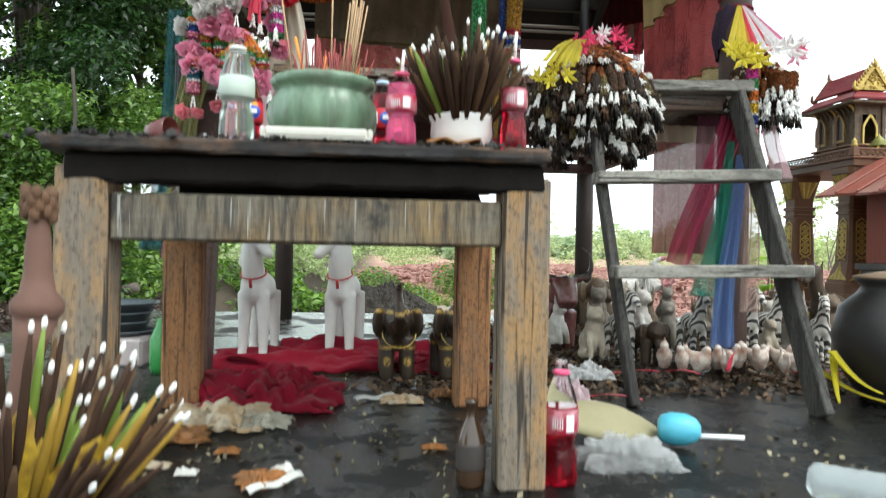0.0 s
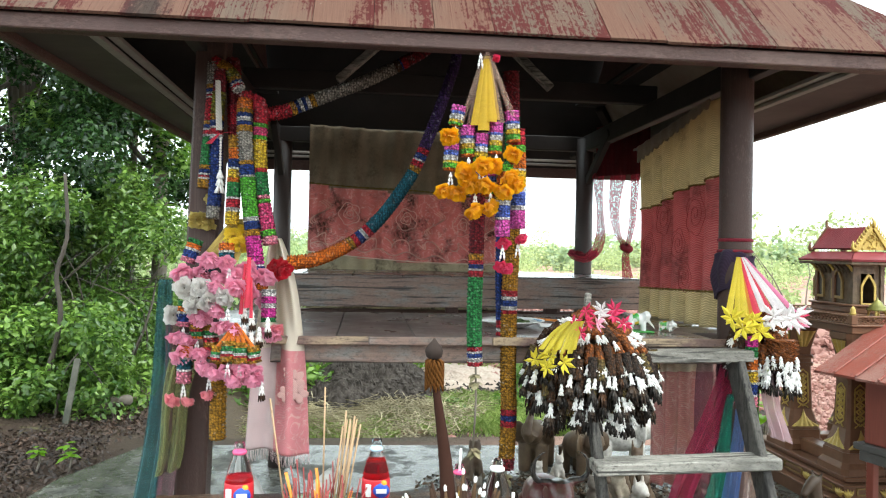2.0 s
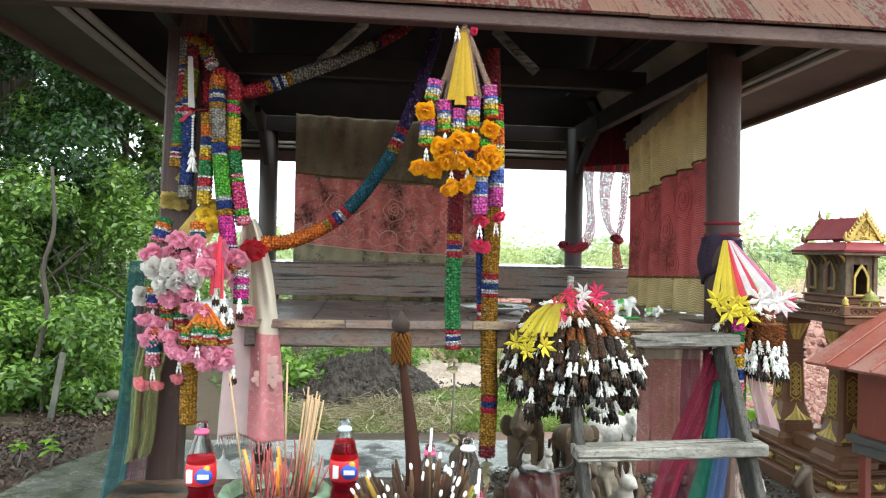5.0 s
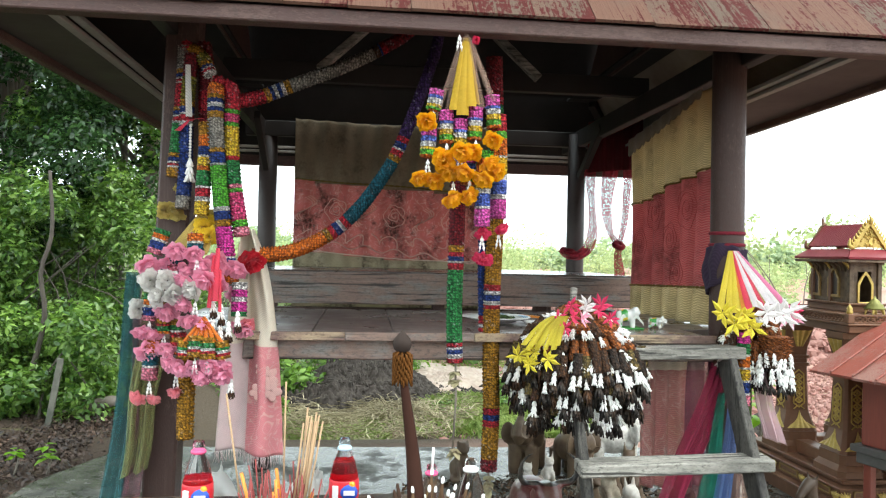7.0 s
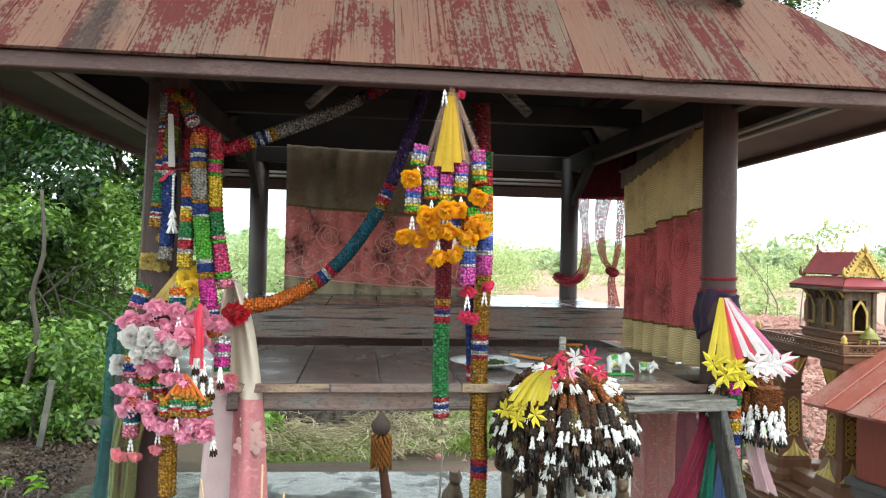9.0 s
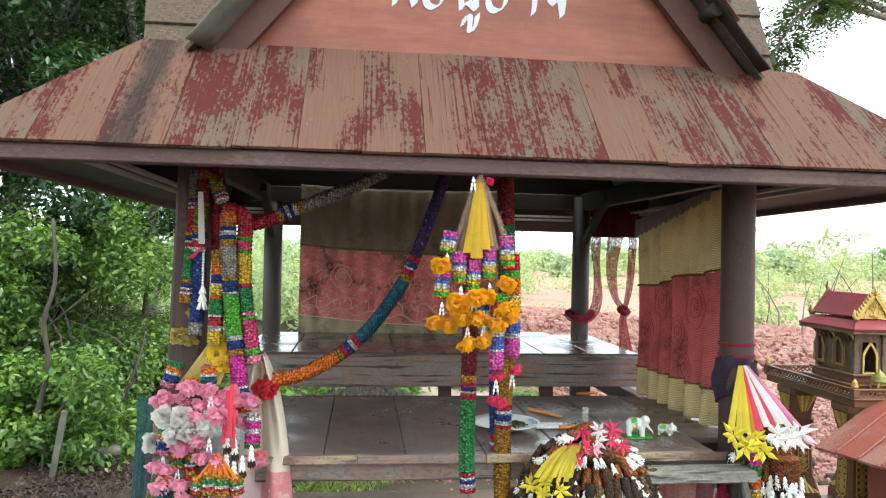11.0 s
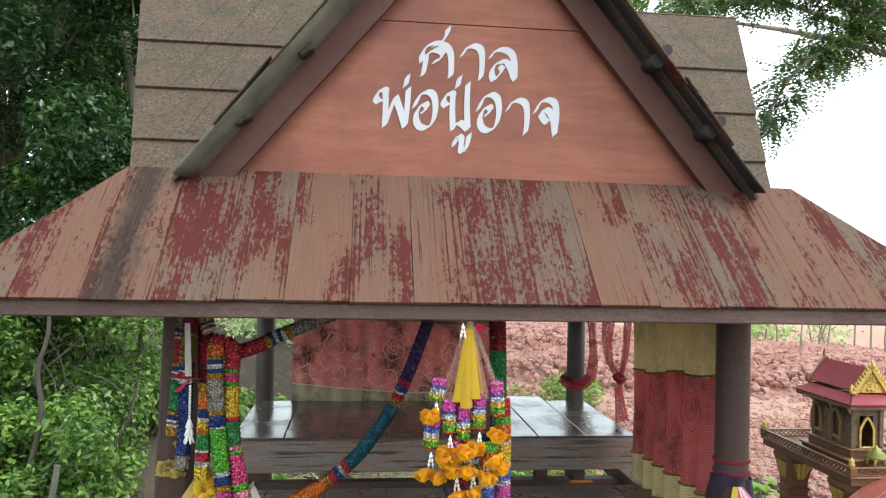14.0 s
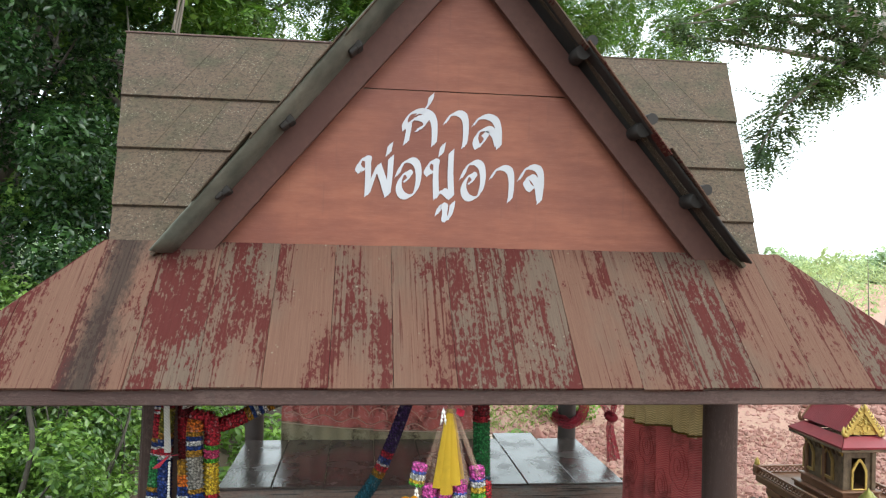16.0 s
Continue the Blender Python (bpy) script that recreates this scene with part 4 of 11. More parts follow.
for sx in (-1, 1):
    d = Vector((sx * GW, 0, GZ - GA)).normalized()
    nrm = Vector((-d.z * sx, 0, d.x * sx)).normalized()
    if nrm.z < 0:
        nrm = -nrm
    apex, foot = Vector((GX, 0, GA)), Vector((GX + sx * GW, 0, GZ))
    hub = Vector((0.2, 0, 2.31))
    apex, foot = hub + (apex - hub) * 0.98, hub + (foot - hub) * 0.98
    front_apex, front_foot = apex, foot
    hub = Vector((0.063, 0, 2.27))
    apex, foot = hub + (apex - hub) * 1.034, hub + (foot - hub) * 1.034
    def down_to(p, z):
        return p + d * ((z - p.z) / d.z)

    # inner barge board
    bm = bmesh.new()
    plate(bm, [Vector((0, 2.425, 0)) + q for q in (apex, down_to(foot, 2.308), down_to(foot + nrm * 0.085, 2.308), apex + Vector((0, 0, 0.085 / nrm.z)))], 0.025, (0, 1, 0))
    part("barge_board", bm, barge_paint, shrine, "brown painted barge board")
    # weathered verge outside it: a rounded sheet on the left, an open underside with shade painted dark on the right
    pa, pb = apex + Vector((0, 2.452, 0.082 / nrm.z)), down_to(foot + nrm * 0.082, 2.302) + Vector((0, 2.452, 0))
    qa, qb = front_apex + Vector((0, 2.315, 0.142 / nrm.z)), down_to(front_foot + nrm * 0.128, 2.302) + Vector((0, 2.315, 0))
    bm = bmesh.new()
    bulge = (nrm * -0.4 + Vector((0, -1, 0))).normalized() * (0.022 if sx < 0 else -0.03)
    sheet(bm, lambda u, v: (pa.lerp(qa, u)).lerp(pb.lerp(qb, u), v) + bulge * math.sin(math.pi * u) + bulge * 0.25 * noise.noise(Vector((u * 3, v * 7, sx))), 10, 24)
    ob = part("verge_sheet", bm, pole_grey if sx < 0 else shaded_timber, shrine, "grey weathered rounded verge sheet" if sx < 0 else "verge underside with its shade painted dark", smooth=True)
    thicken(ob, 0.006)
    # thin cover strips along the verge, one lapping over the next
    for k, (t0, t1) in enumerate(((-0.02, 0.36), (0.345, 0.72), (0.705, 0.93))):
        bm = bmesh.new()
        o0 = Vector((0, 2.302 - 0.003 * k, 0)) + nrm * 0.0015 * k
        e0, e1 = front_apex.lerp(front_foot, t0) + o0, front_apex.lerp(front_foot, t1) + o0
        plate(bm, [e0 + nrm * 0.139, e1 + nrm * 0.128, e1 + nrm * 0.1315, e0 + nrm * 0.1425], 0.05, (0, 1, 0))
        part("verge_strip", bm, old_shingle if sx < 0 else roof_board, shrine)
    for i, t in enumerate((0.1, 0.36, 0.62, 0.86)):
        c = (apex.lerp(foot, t) + Vector((0, 2.452, 0)) + nrm * 0.085).lerp(front_apex.lerp(front_foot, t) + Vector((0, 2.315, 0)) + nrm * 0.135, 0.45)
        bm = bmesh.new()
        tilt = Matrix.Translation(c) @ Matrix.Rotation(math.atan2(-d.z, d.x) * -1 + 0.2 * (i - 1.5) * 0.3, 4, "Y").to_4x4()
        if sx < 0:
            box(bm, -0.03, 0.024, -0.03, 0.03, -0.02, 0.004, tilt, 0.004)
            box(bm, -0.03, -0.012, -0.034, 0.02, 0.002, 0.03, tilt, 0.004)
            box(bm, 0.008, 0.022, -0.03, 0.02, 0.002, 0.018, tilt, 0.003)
        else:
            tube(bm, [tilt @ Vector(p) for p in ((0, 0.05, 0), (0, 0.0, 0.004), (0, -0.05, 0.0))], 0.024, 10)
            tube(bm, [tilt @ Vector(p) for p in ((0.05, 0.04, 0), (0.05, 0.0, 0.003), (0.05, -0.04, 0.0))], 0.018, 10)
        part("purlin_end", bm, shaded_timber, shrine)
    # dormer roof slope back to the upper roof
    bm = bmesh.new()
    a0, a1 = front_apex + Vector((0, 2.38, 0.138 / nrm.z)), down_to(front_foot + nrm * 0.124, 2.285) + Vector((0, 2.38, 0))
    b1 = a1 + Vector((0, 0.16, 0))
    b0 = Vector((a0.x, 3.3, a0.z))
    plate(bm, [a0, a1, b1, b0], 0.012, nrm)
    part("dormer_roof", bm, old_shingle, shrine)


sign = [o for o in shrine.children if o.name.startswith("sign_panel")][0]

# hand lettering with a slanted broad brush: strokes of each letter in units of its own, y up from the base line
SO_SALA = [[(12, 78), (10, 110), (35, 148), (75, 163), (120, 150), (142, 115), (146, 60), (144, 12)],
           [(28, 108), (26, 70), (16, 14)], [(30, 104), (62, 130), (95, 126), (106, 112), (84, 84), (66, 78)],
           [(64, 150), (100, 172), (122, 205), (128, 236)]]
SARA_A = [[(10, 112), (30, 145), (62, 160), (93, 148), (104, 112), (104, 50), (98, 8)]]
LO_LING = [[(12, 108), (38, 140), (76, 150), (114, 132), (130, 85), (132, 10)],
           [(126, 22), (108, 72), (76, 94), (38, 76), (22, 38), (34, 8), (56, 30), (74, 58), (62, 74)]]
PO_PHAN = [[(26, 122), (12, 142), (34, 178), (60, 176), (52, 142), (30, 124)], [(56, 178), (58, 110), (56, 16)],
           [(56, 16), (80, 90), (104, 152)], [(102, 150), (126, 84), (148, 16)], [(148, 16), (156, 100), (160, 190)]]
O_ANG = [[(14, 108), (38, 160), (74, 180), (104, 160), (112, 100), (98, 38), (66, 12), (34, 24), (22, 62), (36, 104), (62, 124), (72, 106), (44, 78)]]
PO_PLA = [[(24, 118), (10, 140), (32, 176), (56, 172), (48, 140), (26, 120)], [(54, 174), (52, 100), (56, 16)],
          [(54, 10), (84, 44), (124, 16)], [(126, 14), (120, 120), (122, 226)]]
SARA_U = [[(12, 32), (24, 70), (46, 62), (44, 14), (62, 10), (76, 50), (80, 84)]]
CHO_CHAN = [[(12, 108), (40, 156), (76, 168), (108, 148), (116, 84), (108, 4)], [(108, 20), (94, 92), (66, 122), (42, 104), (56, 74), (74, 62)]]
MAI_EK = [[(10, 6), (18, 52)]]
UNIT, NIB, SIGN_X, SIGN_Z = 0.0007, 0.0255, -0.0032, (2.651, 2.481, 2.619, 2.623, 2.4155)


def lettering(strokes, x, z, wide=1.0):
    bm = bmesh.new()
    nib = Vector((math.cos(radians(44)), 0, math.sin(radians(44)))) * NIB / 2
    edge = Vector((-nib.z, 0, nib.x)) * 0.22
    for k, stroke in enumerate(strokes):
        pts = smooth_path([(x + u * wide * UNIT, 2.4695 - 0.0004 * k, z + v * UNIT) for u, v in stroke], 8 * len(stroke))
        for i, side in enumerate((nib, edge)):
            rows = [(bm.verts.new(p - side + Vector((0, -0.0002 * i, 0))), bm.verts.new(p + side + Vector((0, -0.0002 * i, 0)))) for p in pts]
            for (a, b), (c, d) in zip(rows, rows[1:]):
                bm.faces.new((a, b, d, c))
    ob = part("lettering", bm, white_paint, sign, "white hand-painted Thai lettering")
    return ob


for strokes, ux, uz in ((SO_SALA, 285, 0), (SARA_A, 470, 0), (LO_LING, 598, 0), (PO_PHAN, 75, 1), (MAI_EK, 213, 2), (O_ANG, 250, 1), (PO_PLA, 388, 1),
                        (MAI_EK, 453, 3), (SARA_U, 440, 4), (O_ANG, 547, 1), (SARA_A, 688, 1), (CHO_CHAN, 818, 1)):
    lettering(strokes, SIGN_X + ux * UNIT, SIGN_Z[uz])

# ---- ground ----
def ground_mat():
    m, nt, b = nodes_of("mixed_earth_ground")
    v = coords(nt)
    big, mid, fine = noise_tex(nt, v, 0.35, 4), noise_tex(nt, v, 4, 6, 0.7), noise_tex(nt, v, 40, 6, 0.7)
    sep = nt.nodes.new("ShaderNodeSeparateXYZ")
    tc = nt.nodes.new("ShaderNodeTexCoord")
    nt.links.new(tc.outputs["Object"], sep.inputs[0])
    mr = nt.nodes.new("ShaderNodeMapRange")
    mr.inputs[1].default_value, mr.inputs[2].default_value = -0.9, 0.7
    nt.links.new(sep.outputs["X"], mr.inputs[0])
    mulch = mix(nt, fine, (0.018, 0.012, 0.009), (0.095, 0.062, 0.045))
    red = mix(nt, mid, (0.32, 0.17, 0.13), (0.52, 0.33, 0.26))
    grass = mix(nt, fine, (0.1, 0.11, 0.045), (0.27, 0.26, 0.12))
    col = mix(nt, mr.outputs[0], mulch, red)
    col = mix(nt, ramp(nt, mid, [(0.55, (0, 0, 0)), (0.68, (0.6, 0.6, 0.6))]), col, grass)
    # trodden dark soil round the heap behind the slab
    away = node(nt, "ShaderNodeVectorMath")
    away.operation = "DISTANCE"
    away.inputs[1].default_value = (-0.2, 7.6, -0.4)
    nt.links.new(tc.outputs["Object"], away.inputs[0])
    near = nt.nodes.new("ShaderNodeMapRange")
    near.inputs[1].default_value, near.inputs[2].default_value = 2.3, 3.1
    nt.links.new(away.outputs["Value"], near.inputs[0])
    tilth = mix(nt, fine, (0.028, 0.021, 0.016), (0.17, 0.13, 0.09))
    col = mix(nt, near.outputs[0], tilth, col)
    nt.links.new(col, b.inputs["Base Color"])
    b.inputs["Roughness"].default_value = 0.95
    b.inputs["Specular IOR Level"].default_value = 0.2
    bump(nt, b, fine, 0.8, 0.03)
    return m


def concrete_mat():
    m, nt, b = nodes_of("wet_stained_concrete")
    v = coords(nt)
    big, mid, fine = noise_tex(nt, v, 1.6, 5), noise_tex(nt, v, 9, 6, 0.7), noise_tex(nt, v, 90, 5, 0.7)
    sep = nt.nodes.new("ShaderNodeSeparateXYZ")
    nt.links.new(v, sep.inputs[0])
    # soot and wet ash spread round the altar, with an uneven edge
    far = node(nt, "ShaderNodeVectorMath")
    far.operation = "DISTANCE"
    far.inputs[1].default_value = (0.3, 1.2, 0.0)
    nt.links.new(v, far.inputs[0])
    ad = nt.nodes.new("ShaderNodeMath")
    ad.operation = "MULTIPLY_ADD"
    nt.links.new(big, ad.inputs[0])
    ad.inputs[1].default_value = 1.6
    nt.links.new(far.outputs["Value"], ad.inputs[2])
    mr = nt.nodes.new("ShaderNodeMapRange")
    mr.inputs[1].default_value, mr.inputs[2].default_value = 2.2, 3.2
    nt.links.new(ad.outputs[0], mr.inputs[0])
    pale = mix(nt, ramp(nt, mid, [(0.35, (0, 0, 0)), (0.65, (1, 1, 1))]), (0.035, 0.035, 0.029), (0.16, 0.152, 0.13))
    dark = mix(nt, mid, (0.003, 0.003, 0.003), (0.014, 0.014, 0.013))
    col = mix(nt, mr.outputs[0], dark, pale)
    col = mix(nt, ramp(nt, fine, [(0.55, (0, 0, 0)), (0.7, (0.4, 0.4, 0.4))]), col, (0.03, 0.028, 0.025))
    nt.links.new(col, b.inputs["Base Color"])
    # films of water with rough dry grit between them
    pool = ramp(nt, noise_tex(nt, v, 5.5, 6, 0.7), [(0.46, (0, 0, 0)), (0.56, (1, 1, 1))])
    rr = mix(nt, pool, (0.06, 0.06, 0.06), (0.42, 0.42, 0.42))
    puddle = ramp(nt, noise_tex(nt, v, 2.1, 5, 0.7), [(0.5, (0.14, 0.14, 0.14)), (0.57, (0.72, 0.72, 0.72))])
    rr = mix(nt, mr.outputs[0], rr, puddle)
    nt.links.new(rr, b.inputs["Roughness"])
    sl = mix(nt, mr.outputs[0], mix(nt, pool, (0.2, 0.2, 0.2), (0.1, 0.1, 0.1)), (0.3, 0.3, 0.3))
    nt.links.new(sl, b.inputs["Specular IOR Level"])
    grit = noise_tex(nt, v, 34, 6, 0.75)
    bump(nt, b, mix(nt, 0.35, mix(nt, 0.55, mid, grit), fine), 0.5, 0.012)
    return m


earth = ground_mat()
bm = bmesh.new()
N = 120


def axis_spread(k):
    s = (k / N) * 2 - 1
    return math.copysign(abs(s) ** 3.2, s) * 400 + s * 14


def ground_z(x, y):
    d = math.hypot(x - 0.4, y - 2.5)
    if d > 60:
        return -0.3
    n = noise.noise(Vector((x * 0.6, y * 0.6, 0))) * 0.07 + noise.noise(Vector((x * 2.1, y * 2.1, 3))) * 0.025
    k = min(1, max(0, (d - 2.8) / 2.5))
    fy, fx = min(1, max(0, (y - 5.3) / 1.5)), min(1, max(0, (x + 1.9) / 0.9))
    return -0.06 + n * k - 0.5 * fy * fy * (3 - 2 * fy) * fx * fx * (3 - 2 * fx)


gv = [[bm.verts.new((axis_spread(i) + 1, axis_spread(j) + 5, ground_z(axis_spread(i) + 1, axis_spread(j) + 5))) for j in range(N + 1)] for i in range(N + 1)]
for i in range(N):
    for j in range(N):
        bm.faces.new((gv[i][j], gv[i + 1][j], gv[i + 1][j + 1], gv[i][j + 1])).smooth = True
solo("ground", bm, earth, "dark mulch and red-brown bare earth with grass", "ground", kind="structure")

bm = bmesh.new()
plate(bm, [(-2.35, -3.0, -0.75), (3.4, -3.0, -0.75), (3.2, 4.88, -0.75), (-1.45, 5.02, -0.75), (-1.72, 4.3, -0.75)], 0.75, (0, 0, 1))
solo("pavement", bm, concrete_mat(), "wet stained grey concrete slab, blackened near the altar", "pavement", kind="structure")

# ---- altar table ----
def rough_board(bm, x0, x1, y0, y1, z0, z1, seed, n=60):
    """A board along x whose edges and ends are worn and burnt away unevenly."""
    rows = []
    for i in range(n + 1):
        f = i / n
        sec = ((y0 + .004, z0), (y0, z0 + .006), (y0, z1 - .007), (y0 + .007, z1 - .001), (y0 * .67 + y1 * .33, z1), (y0 * .33 + y1 * .67, z1), (y1 - .005, z1 - .001), (y1, z1 - .006), (y1, z0 + .005), (y1 - .004, z0))
        row = []
        for k, (y, z) in enumerate(sec):
            a = noise.noise(Vector((f * 14 + seed * 7, k * 0.35, seed)))
            b = noise.noise(Vector((f * 45, k * 0.5 + seed * 3, 2.0)))
            inner = 0.25 if k in (4, 5) else 1.0
            end = max(0.0, 1 - min(f, 1 - f) * 30)
            row.append(bm.verts.new((x0 + (x1 - x0) * f + end * 0.014 * noise.noise(Vector((k * .7, seed, f * 3))), y + inner * (0.005 * a + 0.0025 * b) * (1 if k < 5 else 0.4), z + inner * (0.004 * a + 0.002 * b) - (0.004 if k in (3, 6) and a > 0.2 else 0))))
        rows.append(row)
    for a, b in zip(rows, rows[1:]):
        for k in range(10):
            bm.faces.new((a[k], a[(k + 1) % 10], b[(k + 1) % 10], b[k]))
    bm.faces.new(rows[0])
    bm.faces.new(rows[-1])



altar = thing("altar_table", (-0.1, 1.7, 0), "rough heavy timber offering table with a charred wet top", "table")
for x0, x1, y0, y1, mat, l in ((-0.553, -0.463, 1.32, 1.41, altar_leg, "weathered grey-brown leg"), (0.243, 0.333, 1.32, 1.41, altar_leg, "weathered grey-brown leg"),
                               (-0.563, -0.46, 2.03, 2.1, altar_back_leg, "orange-brown leg"), (0.243, 0.343, 2.03, 2.1, altar_back_leg, "orange-brown leg")):
    bm = bmesh.new()
    vs = box(bm, x0, x1, y0, y1, 0.0, 0.585, None, 0.006)
    part("leg", bm, mat, altar, l)
for y0 in (1.328, 2.04):
    bm = bmesh.new()
    box(bm, -0.461, 0.241, y0, y0 + 0.045, 0.455, 0.54, None, 0.005)
    part("apron", bm, altar_apron, altar)
for x0 in (-0.53, 0.265):
    bm = bmesh.new()
    box(bm, x0, x0 + 0.045, 1.412, 2.028, 0.47, 0.54, None, 0.005)
    part("apron", bm, altar_apron, altar)
bm = bmesh.new()
rough_board(bm, -0.535, 0.315, 1.318, 1.392, 0.558, 0.609, 7)
part("bearer", bm, soot_wood, altar)
for i in range(5):
    bm = bmesh.new()
    ya = 1.295 + i * 0.166
    rough_board(bm, -0.565 + random.uniform(-0.014, 0.012), 0.335 + random.uniform(-0.015, 0.012), ya, ya + 0.162, 0.61, 0.638, i)
    part("tabletop_board", bm, altar_top, altar)
bm = bmesh.new()
rough_board(bm, -0.5, 0.29, 1.95, 2.0, 0.572, 0.609, 8)
part("bearer", bm, soot_wood, altar)

# ---- step ladder leaning on the deck ----
ladder = thing("step_ladder", (1.0, 2.1, 0), "weathered grey wooden step ladder leaning on the deck", "ladder")
bm = bmesh.new()
beam(bm, (1.262, 1.9, 0.0), (1.205, 2.31, 0.985), 0.026, 0.085, (0, -1, 0.3))
part("rail", bm, grey_rail, ladder)
bm = bmesh.new()
beam(bm, (0.775, 2.05, 0.0), (0.7, 2.28, 0.9), 0.028, 0.045, (0, -1, 0.3))
part("rail", bm, grey_rail, ladder)
for a, b in (((0.9, 2.33, 1.0), (1.25, 2.31, 1.008)), ((0.69, 2.19, 0.68), (1.265, 2.165, 0.7)), ((0.705, 2.05, 0.393), (1.285, 2.02, 0.405))):
    bm = bmesh.new()
    a, b = Vector(a), Vector(b)
    beam(bm, a, b, 0.09, 0.036)
    part("step", bm, grey_wood, ladder, "flaking pale grey step")

# ---- cloths ----
def cloth_thing(name, label, f, nu, nv, mats, slot, cat, thick=0.0025):
    bm = bmesh.new()
    sheet(bm, f, nu, nv, slot)
    ob = solo(name, bm, mats, label, cat, smooth=True)
    return thicken(ob, thick)


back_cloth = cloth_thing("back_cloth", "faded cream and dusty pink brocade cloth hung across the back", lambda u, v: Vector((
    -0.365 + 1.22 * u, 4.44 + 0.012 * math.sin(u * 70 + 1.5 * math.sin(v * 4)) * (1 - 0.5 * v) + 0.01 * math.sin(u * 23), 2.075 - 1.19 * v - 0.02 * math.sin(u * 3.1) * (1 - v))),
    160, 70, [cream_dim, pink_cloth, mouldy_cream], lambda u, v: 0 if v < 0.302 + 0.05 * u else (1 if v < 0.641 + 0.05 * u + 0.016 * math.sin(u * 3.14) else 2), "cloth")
thread = fabric("pale_embroidery_thread", (0.86, 0.64, 0.56), 0.6, 900, 0, 0.3, through=0.75)
for k in range(7):
    cx, cz = -0.29 + 0.172 * k, 1.555 - 0.014 * k
    bm = bmesh.new()
    if k % 2:
        # a rose: a lobed rim and a spiral heart
        pts = [(cx + rr * math.cos(h), cz + 1.05 * rr * math.sin(h)) for j in range(64) for h in [j * 0.3] for rr in [0.062 * (0.86 + 0.2 * abs(math.sin(2.5 * h))) if j < 21 else (0.046 - 0.0009 * (j - 21)) * (0.9 + 0.13 * math.sin(3.4 * h))]]
        rows = [pts]
    else:
        # a leaf scroll of three parallel lines
        rows = [[(cx + 0.05 * math.sin(j * 0.36 - 2.4) + 0.012 * q, cz - 0.075 + 0.0092 * j + 0.006 * q) for j in range(16)] for q in (-1, 0, 1)]
    for pts in rows:
        tube(bm, smooth_path([Vector((x, 4.412, z)) for x, z in pts], 100), 0.003, 5)
    part("embroidery", bm, thread, back_cloth)
for k in range(5):
    cx, cz = -0.22 + 0.2 * k, 1.4 - 0.01 * k
    bm = bmesh.new()
    tube(bm, smooth_path([Vector((cx + 0.09 * (j / 11 - 0.5) * 2 + 0.02 * math.sin(j), 4.412, cz + 0.03 * math.sin(j * 0.9 + k) - 0.03 * (j / 11))) for j in range(12)], 60), 0.004, 5)
    part("embroidery", bm, thread, back_cloth)
bm = bmesh.new()
tube(bm, [Vector((-0.34 + 0.0118 * j, 4.412, 1.36 - 0.0012 * j + 0.016 * math.sin(j * 0.42))) for j in range(100)], 0.004, 5)
part("embroidery", bm, thread, back_cloth)
bm = bmesh.new()
tube(bm, [Vector((-0.36 + 0.0121 * j, 4.41, 1.72 - 0.065 * j / 99 - 0.004 * math.sin(j * 0.09))) for j in range(100)], [0.006 if j % 3 else 0.003 for j in range(100)], 6)
part("cord_trim", bm, fabric("olive_gold_trim", (0.2, 0.15, 0.04), 0.6, 900), back_cloth, "olive gold corded seam")
bm = bmesh.new()
tube(bm, [Vector((-0.36 + 0.0121 * j, 4.412, 1.312 - 0.0006 * j - 0.02 * math.sin(j * 0.0317))) for j in range(100)], 0.0035, 6)
part("hem_trim", bm, scarf_cream, back_cloth)

def side_hang(u, v):
    fold = math.sin(u * 36 + 1.2 * math.sin(3 * v) + 0.8 * math.sin(u * 9))
    fold = math.copysign(abs(fold) ** 0.6, fold)
    return Vector((1.345 + 0.022 * fold * (0.45 + v), 2.72 + 0.80 * u - 0.07 * u * v, 1.955 - 0.085 * u - (0.905 - 0.075 * u) * v))


side_cloth = cloth_thing("side_cloth", "cream and red zigzag brocade cloth hung along the side", side_hang,
    140, 80, [cream_cloth, red_cloth], lambda u, v: 0 if v < 0.335 + 0.06 * u + 0.01 * math.sin(u * 11) or v > 0.84 else 1, "cloth")
for low in (0, 1):
    bm = bmesh.new()
    tube(bm, [side_hang(u, 0.842 if low else 0.332 + 0.06 * u + 0.01 * math.sin(u * 11)) + Vector((-0.005, 0, 0)) for q in range(240) for u in [q / 239]], [0.0052 if q % 3 else 0.0026 for q in range(240)], 5)
    part("beaded_trim", bm, fabric("olive_gold_trim", (0.2, 0.15, 0.04), 0.6, 900), side_cloth, "olive gold beaded seam")
cloth_thing("scalloped_valance", "dusty brown valance with a scalloped edge under the side beam", lambda u, v: Vector((
    1.312 + 0.003 * math.sin(u * 50), 2.74 + 0.76 * u, 1.95 - 0.085 * u - v * (0.022 + 0.05 * u + 0.014 * abs(math.sin(u * 44)) * v))), 150, 8,
    [fabric("dusty_brown_valance", (0.3, 0.24, 0.18), weave=500, stain=0.3, through=0.3)], None, "valance", 0.002)
